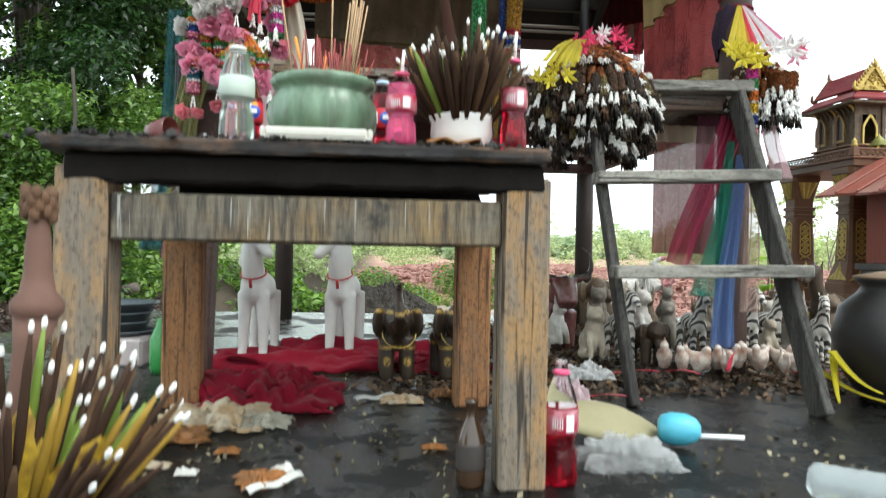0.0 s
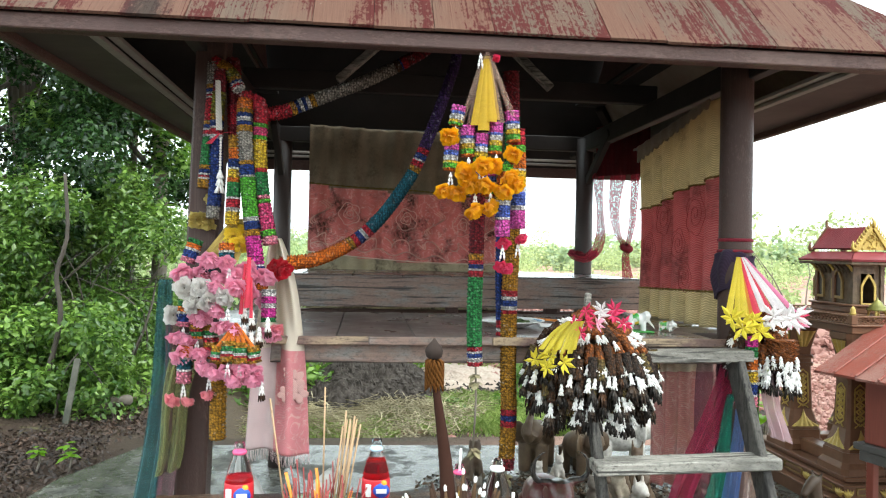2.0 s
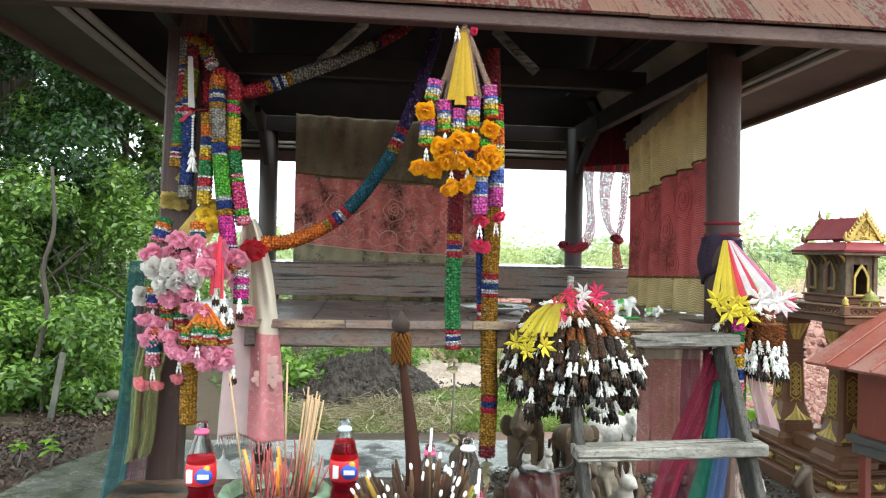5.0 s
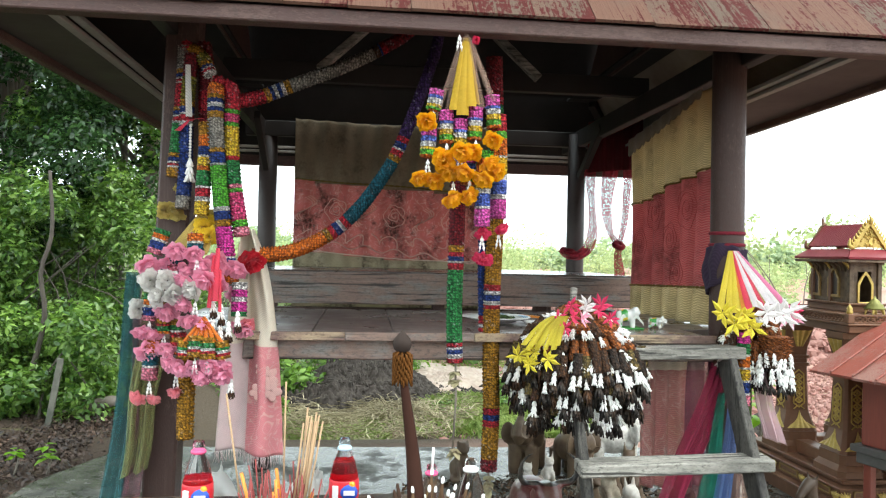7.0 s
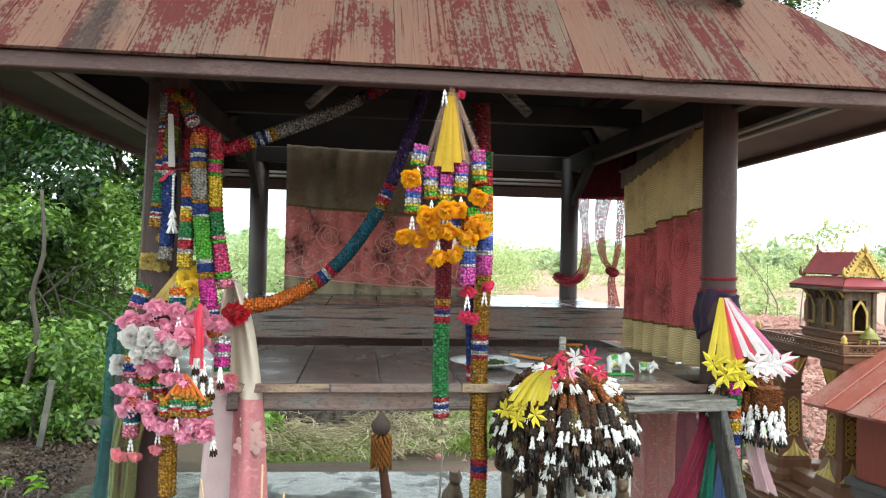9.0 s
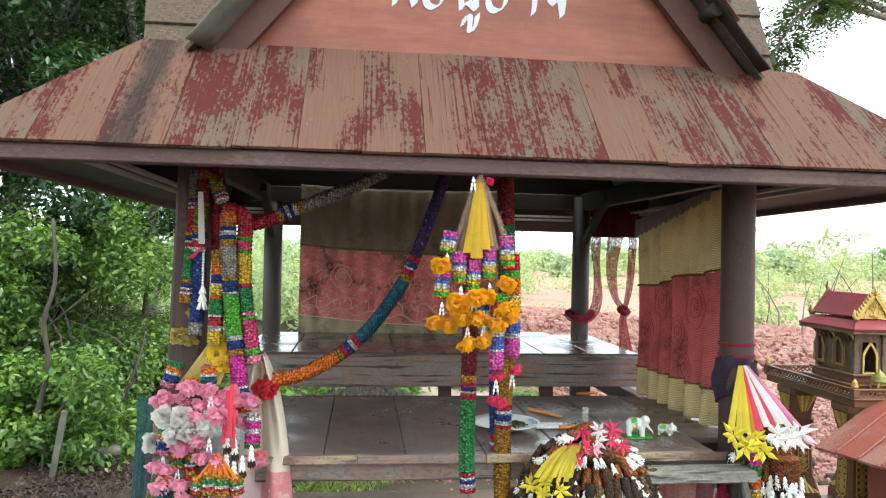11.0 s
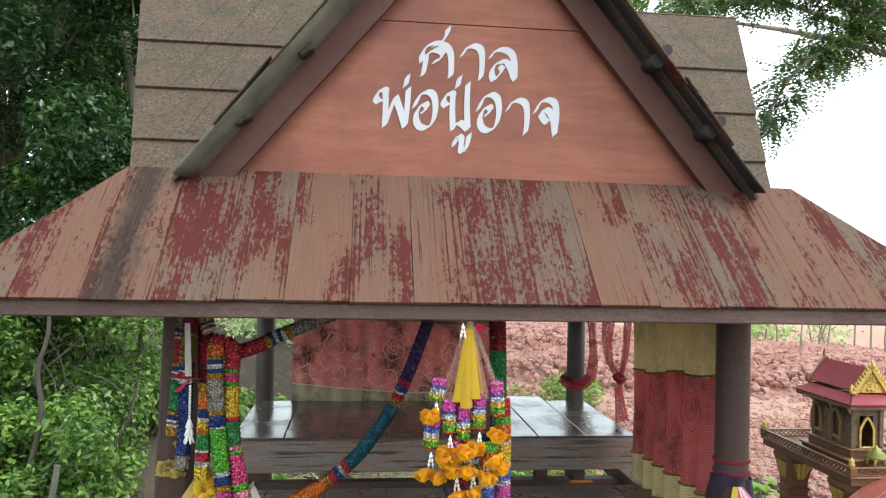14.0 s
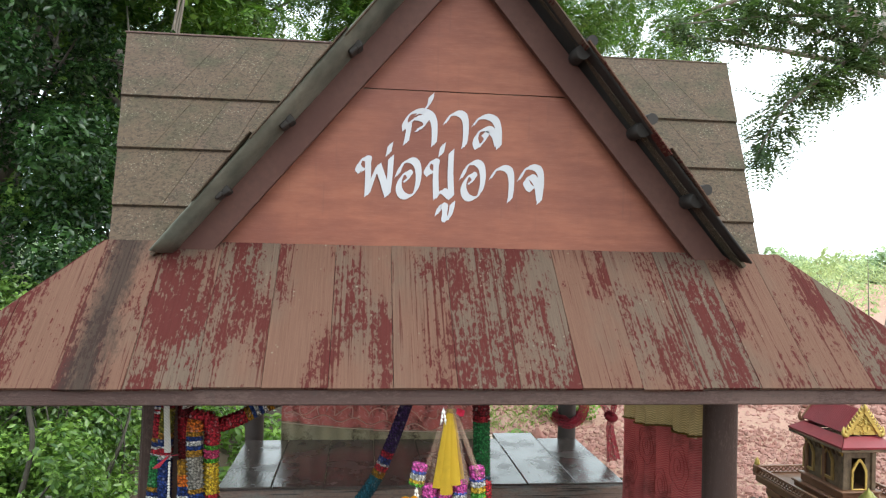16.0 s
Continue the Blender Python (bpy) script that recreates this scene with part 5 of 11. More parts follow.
for k, (yy, zz, rr) in enumerate(((2.86, 1.5, 0.07), (3.02, 1.38, 0.055), (3.18, 1.5, 0.065), (2.95, 1.24, 0.05), (3.34, 1.36, 0.06))):
    bm = bmesh.new()
    tube(bm, [Vector((1.316, yy + q * math.cos(h), zz + q * math.sin(h))) for j in range(64) for h in [j * 0.3] for q in [rr * (1.05 + 0.25 * abs(math.sin(2.5 * h))) if j < 21 else rr * (1 - (j - 21) / 46)]], 0.0012, 4)
    part("embroidery", bm, fabric("red_embroidery", (0.3, 0.06, 0.06), 0.7, 900), side_cloth)
cloth_thing("lower_cloth", "faded pink lace cloth hanging below the deck", lambda u, v: Vector((
    1.09 + 0.24 * u, 2.72 + 0.014 * math.sin(u * 30) * (0.5 + v), 0.95 - 0.5 * v)), 60, 30, [scarf_cream, lace_pink], lambda u, v: 0 if v < 0.12 else 1, "cloth")
cloth_thing("rear_curtain", "dark crimson cloth hung at the rear corner", lambda u, v: Vector((
    1.36 + 0.24 * u, 4.3 - 0.25 * u + 0.01 * math.sin(u * 40), 2.1 - 0.3 * v)), 40, 12, [crimson_solid], None, "curtain")

# ---- garlands ----
def knit(bm, pts, bands, r, seg=18, step=0.0065):
    """A knobbly round garland; bands are (share of the length, colour index)."""
    length = sum((Vector(b) - Vector(a)).length for a, b in zip(pts, pts[1:]))
    n = max(6, int(length / step))
    path = smooth_path(pts, n)
    total = sum(s for s, _ in bands)
    slots = []
    for i in range(n):
        t, acc, k = i / n * total, 0, bands[-1][1]
        for s, c in bands:
            acc += s
            if t < acc:
                k = c
                break
        slots.append(k)
    tube(bm, path, r, seg, True, slots, lambda i, j: 1 + 0.2 * math.cos(math.pi * (i + j)) - (0.12 if i % 2 else 0))


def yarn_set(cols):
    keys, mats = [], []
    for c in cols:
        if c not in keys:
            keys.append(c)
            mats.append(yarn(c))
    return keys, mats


def knit_mesh(name, pts, bands, r):
    keys, mats = yarn_set([c for _, c in bands])
    bm = bmesh.new()
    knit(bm, pts, [(s, keys.index(c)) for s, c in bands], r)
    return finish(name, bm, mats)


def garland(label, pts, bands, r, step=0.0065, seg=18, taper=0.0):
    """One garland; every stretch of one colour is a part."""
    t = thing("garland", pts[0], label, "garland", "beaded garlands on the shrine")
    length = sum((Vector(b) - Vector(a)).length for a, b in zip(pts, pts[1:]))
    n = max(8, int(length / step))
    path = smooth_path(pts, n)
    total, acc, i0 = sum(s for s, _ in bands), 0, 0
    for k, (s, c) in enumerate(bands):
        acc += s
        i1 = n - 1 if k == len(bands) - 1 else max(i0 + 1, round(acc / total * (n - 1)))
        i1 = min(i1, n - 1)
        if i1 <= i0:
            continue
        bm = bmesh.new()
        tube(bm, path[i0:i1 + 1], [r * (1 - taper * q / n) for q in range(i0, i1 + 1)], seg, True, None, lambda i, j, o=i0: 1 + 0.2 * math.cos(math.pi * (i + o + j)) - (0.12 if (i + o) % 2 else 0))
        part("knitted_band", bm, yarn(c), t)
        i0 = i1
    return t


MIX1 = [(1, C_GOLD), (1, C_BLUE), (0.5, C_WHITE), (1, C_RED), (0.5, C_WHITE)]
garland("silver, red and green knitted garland on the post", [(-0.515, 2.455, 1.927), (-0.517, 2.45, 1.795), (-0.525, 2.44, 1.647), (-0.534, 2.43, 1.517)],
        [(6, C_SILVER), *MIX1, (6, C_RED), *MIX1, (8, C_GREEN), *MIX1, (2, C_GOLD)], 0.021)
garland("navy blue knitted garland with red bands", [(-0.49, 2.435, 1.9), (-0.5, 2.43, 1.723), (-0.499, 2.425, 1.537), (-0.503, 2.415, 1.418)],
        [(4, C_CRIMSON), (4, C_OLIVE), *MIX1, (12, C_BLUE), (2, C_SILVER)], 0.0195)
garland("green and gold knitted garland", [(-0.52, 2.46, 1.93), (-0.465, 2.44, 1.896), (-0.43, 2.42, 1.835)], [(3, C_RED), (4, C_GOLD), (3, C_OLIVE), *MIX1], 0.02)
garland("dark crimson knitted garland", [(-0.47, 2.5, 1.95), (-0.455, 2.48, 1.858), (-0.45, 2.47, 1.747), (-0.44, 2.46, 1.6)], [(5, C_CRIMSON), (2, C_RED), (4, C_CRIMSON)], 0.022)
garland("looped garland in silver, bright green and magenta", [(-0.393, 2.42, 1.783), (-0.400, 2.400, 1.809), (-0.406, 2.390, 1.767), (-0.400, 2.380, 1.640), (-0.382, 2.370, 1.479), (-0.364, 2.360, 1.337), (-0.350, 2.350, 1.249), (-0.340, 2.340, 1.196)],
        [(3, C_RED), (2, C_ORANGE), (1, C_GOLD), (1, C_BLUE), (0.6, C_WHITE), (1, C_BLUE), (1, C_GOLD), (6, C_SILVER), (1, C_GOLD), (2, C_BLUE), (0.6, C_WHITE), (8, C_LIME), (0.6, C_WHITE), (2, C_BLUE), (1, C_GOLD), (6, C_MAGENTA), (0.6, C_WHITE), (2, C_BLUE), (0.6, C_WHITE), (2, C_ORANGE)], 0.0225)
garland("looped garland in red, gold and pink", [(-0.384, 2.42, 1.765), (-0.374, 2.410, 1.800), (-0.357, 2.400, 1.762), (-0.360, 2.400, 1.663), (-0.351, 2.390, 1.536), (-0.333, 2.380, 1.428), (-0.314, 2.370, 1.339)],
        [(8, C_RED), (1, C_LIME), (2, C_ROSE), (1, C_LIME), (6, C_YELLOW), (1, C_RED), (5, C_GREEN), (1, C_PINK), (1, C_LIME), (6, C_ROSE), (1, C_LIME), (2, C_PINK)], 0.0215)
garland("striped multicolour garland with yellow flowers", [(-0.433, 2.39, 1.681), (-0.430, 2.385, 1.608), (-0.433, 2.38, 1.516), (-0.435, 2.37, 1.399)],
        [(3, C_GOLD), (2, C_ORANGE), (2, C_BLUE), (0.6, C_WHITE), (2, C_YELLOW), (1, C_ORANGE), (3, C_GREEN), (0.6, C_WHITE), (2, C_RED), (0.6, C_WHITE), (3, C_YELLOW)], 0.02)
garland("red and grey garland swagged to the eave", [(-0.381, 2.43, 1.8), (-0.351, 2.46, 1.77), (-0.29, 2.485, 1.785), (-0.232, 2.5, 1.813), (-0.12, 2.5, 1.86), (-0.013, 2.5, 1.906), (0.113, 2.5, 1.975), (0.19, 2.5, 2.03), (0.24, 2.5, 2.11)],
        [(8, C_RED), (1, C_GOLD), (1, C_BLUE), (0.6, C_WHITE), (1, C_BLUE), (0.6, C_WHITE), (1, C_GOLD), (17, C_SILVER), (1, C_BROWN), (0.6, C_BLUE), (1, C_RED), (11, C_CRIMSON)], 0.0215, taper=0.2)
garland("orange, teal and purple garland swagged to the eave", [(-0.284, 2.4, 1.28), (-0.175, 2.46, 1.296), (-0.058, 2.5, 1.355), (0.034, 2.5, 1.44), (0.114, 2.49, 1.552), (0.149, 2.485, 1.616), (0.184, 2.485, 1.7), (0.218, 2.485, 1.793), (0.252, 2.48, 1.895), (0.275, 2.48, 1.974), (0.3, 2.49, 2.11)],
        [(13, C_ORANGE), (1, C_GOLD), (1, C_RED), (1, C_BLUE), (0.6, C_WHITE), (1, C_RED), (13, C_TEAL), (1, C_GOLD), (1, C_RED), (0.6, C_WHITE), (1, C_BLUE), (1, C_RED), (24, C_PURPLE)], 0.0225, taper=0.3)
garland("crimson and green garland hanging from the eave", [(0.325, 2.27, 1.7), (0.329, 2.270, 1.466), (0.328, 2.270, 1.281), (0.326, 2.270, 1.123), (0.332, 2.270, 0.975)],
        [(26, C_CRIMSON), (1, C_GOLD), (1, C_RED), (1, C_BLUE), (0.6, C_WHITE), (1, C_RED), (15, C_GREEN), (1, C_RED), (0.6, C_WHITE), (1, C_BLUE), (0.6, C_WHITE), (1, C_RED)], 0.0215)
garland("long golden garland hanging from the eave", [(0.456, 2.420, 1.934), (0.466, 2.430, 1.739), (0.475, 2.440, 1.399), (0.470, 2.440, 1.171), (0.471, 2.440, 0.943), (0.476, 2.440, 0.792), (0.471, 2.440, 0.6)],
        [(7, C_CRIMSON), (1, C_RED), (9, C_GREEN), (5, C_TEAL), (1, C_BLUE), (16, C_GOLD), (1, C_RED), (0.6, C_WHITE), (1, C_BLUE), (0.6, C_WHITE), (1, C_RED), (17, C_GOLD), (1, C_RED), (1, C_BLUE), (1, C_RED), (4, C_GOLD), (0.8, C_GOLD), (0.8, C_GOLD), (2, C_CRIMSON)], 0.0245)
garland("thin navy blue garland", [(0.444, 2.475, 1.5), (0.444, 2.475, 1.371), (0.444, 2.475, 1.246), (0.450, 2.475, 1.083), (0.452, 2.475, 0.98)], [(16, C_BLUE), (1, C_RED), (0.6, C_WHITE), (1, C_RED), (2, C_OLIVE)], 0.0155)
garland("plain golden garland below the pink flowers", [(-0.454, 2.31, 0.99), (-0.454, 2.32, 0.919), (-0.456, 2.32, 0.816), (-0.455, 2.32, 0.738)], [(1, C_GOLD)], 0.0225)

dry_end = surface("dried_flower_end", (0.3, 0.27, 0.14), 0.8, fine=90, coarse=30, vary=0.5, relief=0.5, dirt=(0.12, 0.08, 0.05))
for gx, gy, gz, seed in ((0.333, 2.27, 0.968, 3), (0.47, 2.44, 0.592, 4)):
    q = random.Random(seed)
    t = thing("dried_flower_string", (gx, gy, gz), "string of dried flowers below a knitted garland", "garland")
    z = gz
    bm = bmesh.new()
    tube(bm, [Vector((gx, gy, gz + 0.02)), Vector((gx + 0.004, gy, gz - 0.1)), Vector((gx - 0.003, gy, gz - 0.26 if seed == 3 else gz - 0.06))], 0.0035, 6)
    part("string", bm, surface("grey_string", (0.2, 0.17, 0.13), 0.9, vary=0.4), t)
    for zz in ((gz - 0.02, gz - 0.045, gz - 0.25, gz - 0.265) if seed == 3 else (gz - 0.01, gz - 0.03, gz - 0.05)):
        bm = bmesh.new()
        for k in range(9):
            a, l = q.uniform(0, 6.28), q.uniform(0.014, 0.026)
            d = Vector((math.cos(a), math.sin(a), q.uniform(-0.9, 0.1)))
            sd = Vector((-math.sin(a), math.cos(a), 0))
            o = Vector((gx, gy, zz))
            sheet(bm, lambda u, v, o=o, d=d, l=l, sd=sd: o + d * l * v + sd * (u - 0.5) * l * math.sin(math.pi * (0.1 + 0.85 * v)) + Vector((0, 0, -0.3 * l * v * v)), 3, 4)
        part("dried_flower", bm, dry_end, t, smooth=True)

petal_mats = {k: fabric("petal_" + k, c, 0.7, 900, 0, 0.12) for k, c in (
    ("pink", (0.95, 0.43, 0.57)), ("coral", (0.93, 0.34, 0.38)), ("grey", (0.7, 0.67, 0.63)), ("orange", (0.95, 0.5, 0.01)), ("yellow", (0.92, 0.68, 0.06)),
    ("red", (0.65, 0.02, 0.04)), ("purple", (0.45, 0.09, 0.42)), ("rose", (0.8, 0.06, 0.16)), ("white", (0.85, 0.82, 0.8)), ("lemon", (0.75, 0.63, 0.06)), ("cream", (0.62, 0.5, 0.16)))}


def carnation_mesh(name, r, mat, seed):
    """A ruffled fabric flower that opens along +z."""
    rng = random.Random(seed)
    bm = bmesh.new()
    for k in range(5):
        n = 26
        rin, rout = r * 0.06, r * (1.0 - 0.15 * k)
        zin, zout = -r * 0.25, r * (0.05 + 0.16 * k)
        ph = rng.uniform(0, 6)
        lob = rng.choice((4, 5, 6))
        rows = []
        for s in range(4):
            f = s / 3
            row = []
            for j in range(n):
                a = 2 * math.pi * j / n
                ruf = 1 + 0.13 * f * math.sin(lob * a + ph) + 0.06 * f * math.sin(13 * a + ph * 2)
                rr = (rin + (rout - rin) * f ** 0.7) * ruf
                z = zin + (zout - zin) * f ** 1.3 + r * 0.13 * f * math.sin(7 * a + ph * 3 + k)
                row.append(bm.verts.new((rr * math.cos(a), rr * math.sin(a), z)))
            rows.append(row)
        for a, b in zip(rows, rows[1:]):
            for j in range(n):
                bm.faces.new((a[j], a[(j + 1) % n], b[(j + 1) % n], b[j]))
    return finish(name, bm, mat, True)


def star_mesh(name, r, mat, seed, n=7):
    """A star of folded pointed ribbon petals that opens along +z."""
    rng = random.Random(seed)
    bm = bmesh.new()
    for k in range(n):
        a = 2 * math.pi * k / n + rng.uniform(-.15, .15)
        l, w, h = r * rng.uniform(0.7, 1.2), r * 0.2, r * rng.uniform(0.05, 0.5)
        d, s = Vector((math.cos(a), math.sin(a), 0)), Vector((-math.sin(a), math.cos(a), 0))
        up = Vector((0, 0, 1))
        o, q = bm.verts.new(up * -0.1 * r), bm.verts.new(d * l + up * h)
        m1, m2, m0 = bm.verts.new(d * l * 0.5 + s * w), bm.verts.new(d * l * 0.5 - s * w), bm.verts.new(d * l * 0.5 + up * 0.18 * r)
        for f in ((o, m1, m0), (o, m0, m2), (m1, q, m0), (m0, q, m2)):
            bm.faces.new(f)
    return finish(name, bm, mat)


def tassel_mesh(name, h, r, mat, tiers=2):
    """A little bunch of slim white buds in tiers that hangs down from its origin."""
    bm = bmesh.new()
    for t in range(tiers):
        z0, z1 = -h * 0.78 * t / tiers, -h * (t + 1) / tiers
        for k in range(6):
            a = 2 * math.pi * (k + 0.5 * t) / 6
            w = r * (0.62 + 0.38 * t / max(1, tiers - 1))
            d = Vector((math.cos(a), math.sin(a), 0))
            tube(bm, [Vector((0, 0, z0)) + d * r * 0.12, d * w * 0.55 + Vector((0, 0, z0 * 0.45 + z1 * 0.55)), d * w + Vector((0, 0, z1))], [r * 0.14, r * 0.27, r * 0.2], 5)
    return finish(name, bm, mat, True)


def tuft_mesh(name, h, r, mat, seed):
    """A loose hanging tuft of strands."""
    rng = random.Random(seed)
    bm = bmesh.new()
    for k in range(16):
        a = rng.uniform(0, 6.28)
        e = Vector((r * math.cos(a) * rng.uniform(.4, 1), r * math.sin(a) * rng.uniform(.4, 1), -h * rng.uniform(.7, 1.1)))
        tube(bm, [Vector((0, 0, 0)), e * 0.55 + Vector((e.x * .2, e.y * .2, 0)), e], [r * 0.12, r * 0.2, r * 0.1], 4)
    return finish(name, bm, mat)


CARN = {k: [carnation_mesh("flower", 1.0, petal_mats[k], s) for s in (1, 2, 3)] for k in ("pink", "coral", "grey", "orange", "yellow", "red", "purple", "rose", "cream")}
STAR = {k: star_mesh("star_flower", 1.0, petal_mats[k], 5) for k in ("rose", "white", "lemon", "pink")}
white_yarn, black_yarn, brown_yarn = yarn(C_WHITE), yarn(C_BLACK), yarn(C_BROWN)
TASSEL = tassel_mesh("tassel", 0.044, 0.0098, surface("white_tassel", (0.82, 0.8, 0.76), 0.7, fine=200, coarse=40, vary=0.12, relief=0.2), 3)
TUFT = [tuft_mesh("tuft", 0.035, 0.013, yarn(c), i) for i, c in enumerate(((0.035, 0.026, 0.02), C_BROWN, (0.06, 0.036, 0.022)))]
bead_white = surface("white_bead", (0.75, 0.73, 0.7), 0.35, fine=80, coarse=20, vary=0.1, relief=0)


def face(x, y, z, r, rng, down=0.6, side=0.7):
    """A pose at (x, y, z) scaled by r whose z axis points out to the front."""
    d = Vector((rng.uniform(-side, side), -1, -down + rng.uniform(-0.4, 0.4)))
    return Matrix.Translation((x, y, z)) @ d.to_track_quat("Z", "Y").to_matrix().to_4x4() @ Matrix.Rotation(rng.uniform(0, 6), 4, "Z") @ Matrix.Scale(r, 4)


def ribbon(bm, a, b, w0, w1, sag=0.0, twist=0.0, n=10):
    a, b = Vector(a), Vector(b)
    def f(u, v):
        p = a.lerp(b, v) + Vector((0, 0, -sag * math.sin(math.pi * v)))
        ang = twist * v
        side = Vector((math.cos(ang), math.sin(ang), 0))
        return p + side * ((u - 0.5) * (w0 + (w1 - w0) * v)) + Vector((0, -0.25 * (w0 + (w1 - w0) * v) * (1 - (2 * u - 1) ** 2), 0))
    sheet(bm, f, 3, n)


def droplet(parent, x, y, z, n=2, rng=random):
    """Short bead strings."""
    bm = bmesh.new()
    for k in range(n):
        xx = x + (k - (n - 1) / 2) * 0.014
        tube(bm, [Vector((x, y, z)), Vector((xx, y, z - 0.045))], 0.0014, 5)
        for q in (0.012, 0.024, 0.034):
            ball(bm, (x + (xx - x) * q / 0.045, y, z - q), (0.0035, 0.0035, 0.0055), 7, 5)
    part("bead_string", bm, bead_white, parent, smooth=True)


# pink flower bunch on the left post
rng = random.Random(11)
bunch = thing("flower_bunch", (-0.46, 2.3, 0.85), "bunch of pink fabric flowers with striped knitted drums", "garland")
pf = [(-0.577, 2.250, 1.245), (-0.516, 2.240, 1.255), (-0.462, 2.220, 1.239), (-0.422, 2.220, 1.249), (-0.465, 2.200, 1.207), (-0.441, 2.200, 1.282), (-0.388, 2.250, 1.266), (-0.364, 2.250, 1.245),
      (-0.570, 2.240, 1.0), (-0.463, 2.200, 1.142), (-0.409, 2.200, 1.208), (-0.454, 2.200, 1.093), (-0.41, 2.200, 1.08)]
pf2 = [(-0.559, 2.240, 1.050), (-0.592, 2.250, 1.054), (-0.513, 2.220, 1.008), (-0.496, 2.220, 0.967), (-0.433, 2.190, 0.959), (-0.384, 2.180, 0.965), (-0.348, 2.200, 0.968), (-0.465, 2.200, 0.954),
       (-0.409, 2.190, 0.935), (-0.355, 2.200, 0.938), (-0.31, 2.260, 1.064), (-0.338, 2.300, 1.164), (-0.515, 2.220, 1.115), (-0.373, 2.220, 1.200), (-0.49, 2.21, 1.29), (-0.33, 2.27, 1.24)]
for p in pf + pf2:
    place("flower", rng.choice(CARN["pink"]), bunch, "", face(*p, rng.uniform(0.028, 0.037), rng, 0.9))
for p in ((-0.601, 2.260, 0.861), (-0.556, 2.260, 0.858), (-0.494, 2.250, 0.880), (-0.3, 2.265, 1.075)):
    place("flower", rng.choice(CARN["coral"]), bunch, "", face(*p, rng.uniform(0.022, 0.028), rng, 0.9))
for p in ((-0.562, 2.210, 1.205), (-0.510, 2.200, 1.206), (-0.438, 2.180, 1.180), (-0.488, 2.190, 1.166), (-0.535, 2.200, 1.157), (-0.6, 2.250, 1.120)):
    place("flower", rng.choice(CARN["grey"]), bunch, "grey faded fabric flower", face(*p, 0.032, rng, 0.2))
for p, k, r in (((-0.532, 2.410, 1.483), "cream", 0.022), ((-0.569, 2.39, 1.414), "cream", 0.03), ((-0.538, 2.390, 1.406), "cream", 0.03), ((-0.445, 2.340, 1.361), "yellow", 0.032), ((-0.411, 2.340, 1.371), "yellow", 0.032),
                ((-0.425, 2.320, 1.335), "yellow", 0.03), ((-0.455, 2.290, 1.316), "purple", 0.03), ((-0.290, 2.320, 1.259), "red", 0.036), ((-0.31, 2.33, 1.27), "red", 0.03)):
    place("flower", rng.choice(CARN[k]), bunch, k + " fabric flower", face(*p, r, rng, 0.4))
DRUM1 = [(1, C_GREEN), (1, C_ORANGE), (0.6, C_WHITE), (1.2, C_BLUE), (1, C_PINK), (1, C_MAGENTA)]
DRUM2 = [(2, C_ORANGE), (0.5, C_WHITE), (2, C_TEAL), (0.5, C_WHITE), (3, C_PINK)]
DRUM3 = [(1, C_GOLD), (1, C_GREEN), (0.6, C_WHITE), (1, C_RED), (1, C_GOLD), (1, C_RED)]
for a, b, bands in (((-0.564, 2.25, 1.162), (-0.571, 2.25, 1.087), DRUM1), ((-0.529, 2.25, 1.138), (-0.530, 2.25, 1.05), DRUM3 + DRUM1[:3]), ((-0.562, 2.25, 1.03), (-0.567, 2.25, 0.915), DRUM2),
                    ((-0.498, 2.25, 1.305), (-0.506, 2.25, 1.23), DRUM2), ((-0.543, 2.27, 1.35), (-0.565, 2.26, 1.28), DRUM1), ((-0.490, 2.25, 1.09), (-0.488, 2.25, 0.99), DRUM3 + DRUM1[:3]),
                    ((-0.455, 2.2, 1.035), (-0.458, 2.2, 0.985), DRUM3), ((-0.425, 2.19, 1.05), (-0.424, 2.18, 0.99), DRUM3), ((-0.392, 2.19, 1.045), (-0.39, 2.18, 0.985), DRUM3), ((-0.358, 2.2, 1.035), (-0.352, 2.2, 0.985), DRUM3),
                    ((-0.321, 2.27, 1.2), (-0.320, 2.26, 1.1), [(0.6, C_WHITE), (1, C_MAGENTA), (0.6, C_WHITE), (1, C_MAGENTA), (1, C_GREEN)]), ((-0.45, 2.26, 1.34), (-0.447, 2.25, 1.26), DRUM2)):
    place("knitted_drum", knit_mesh("knitted_drum", [a, b], bands, 0.0205), bunch)
for p in ((-0.571, 2.25, 1.085), (-0.53, 2.25, 1.05), (-0.567, 2.25, 0.912), (-0.506, 2.25, 1.245), (-0.424, 2.175, 0.988), (-0.39, 2.175, 0.985), (-0.49, 2.24, 0.935), (-0.43, 2.2, 1.27), (-0.43, 2.19, 1.15)):
    droplet(bunch, *p)
for x, z in ((-0.385, 1.16), (-0.362, 1.14), (-0.385, 1.10), (-0.363, 1.08), (-0.33, 0.93), (-0.34, 1.09), (-0.315, 1.12)):
    place("tassel", TASSEL, bunch, "", Matrix.Translation((x, 2.21, z)))
    place("tuft", TUFT[1], bunch, "", Matrix.Translation((x, 2.212, z - 0.03)))
for k in range(6):
    bm = bmesh.new()
    ribbon(bm, (-0.405, 2.19, 1.105), (-0.455 + k * 0.02, 2.185, 1.035), 0.008, 0.014)
    part("ribbon", bm, fabric("orange_ribbon", (0.75, 0.2, 0.03), 0.4), bunch)
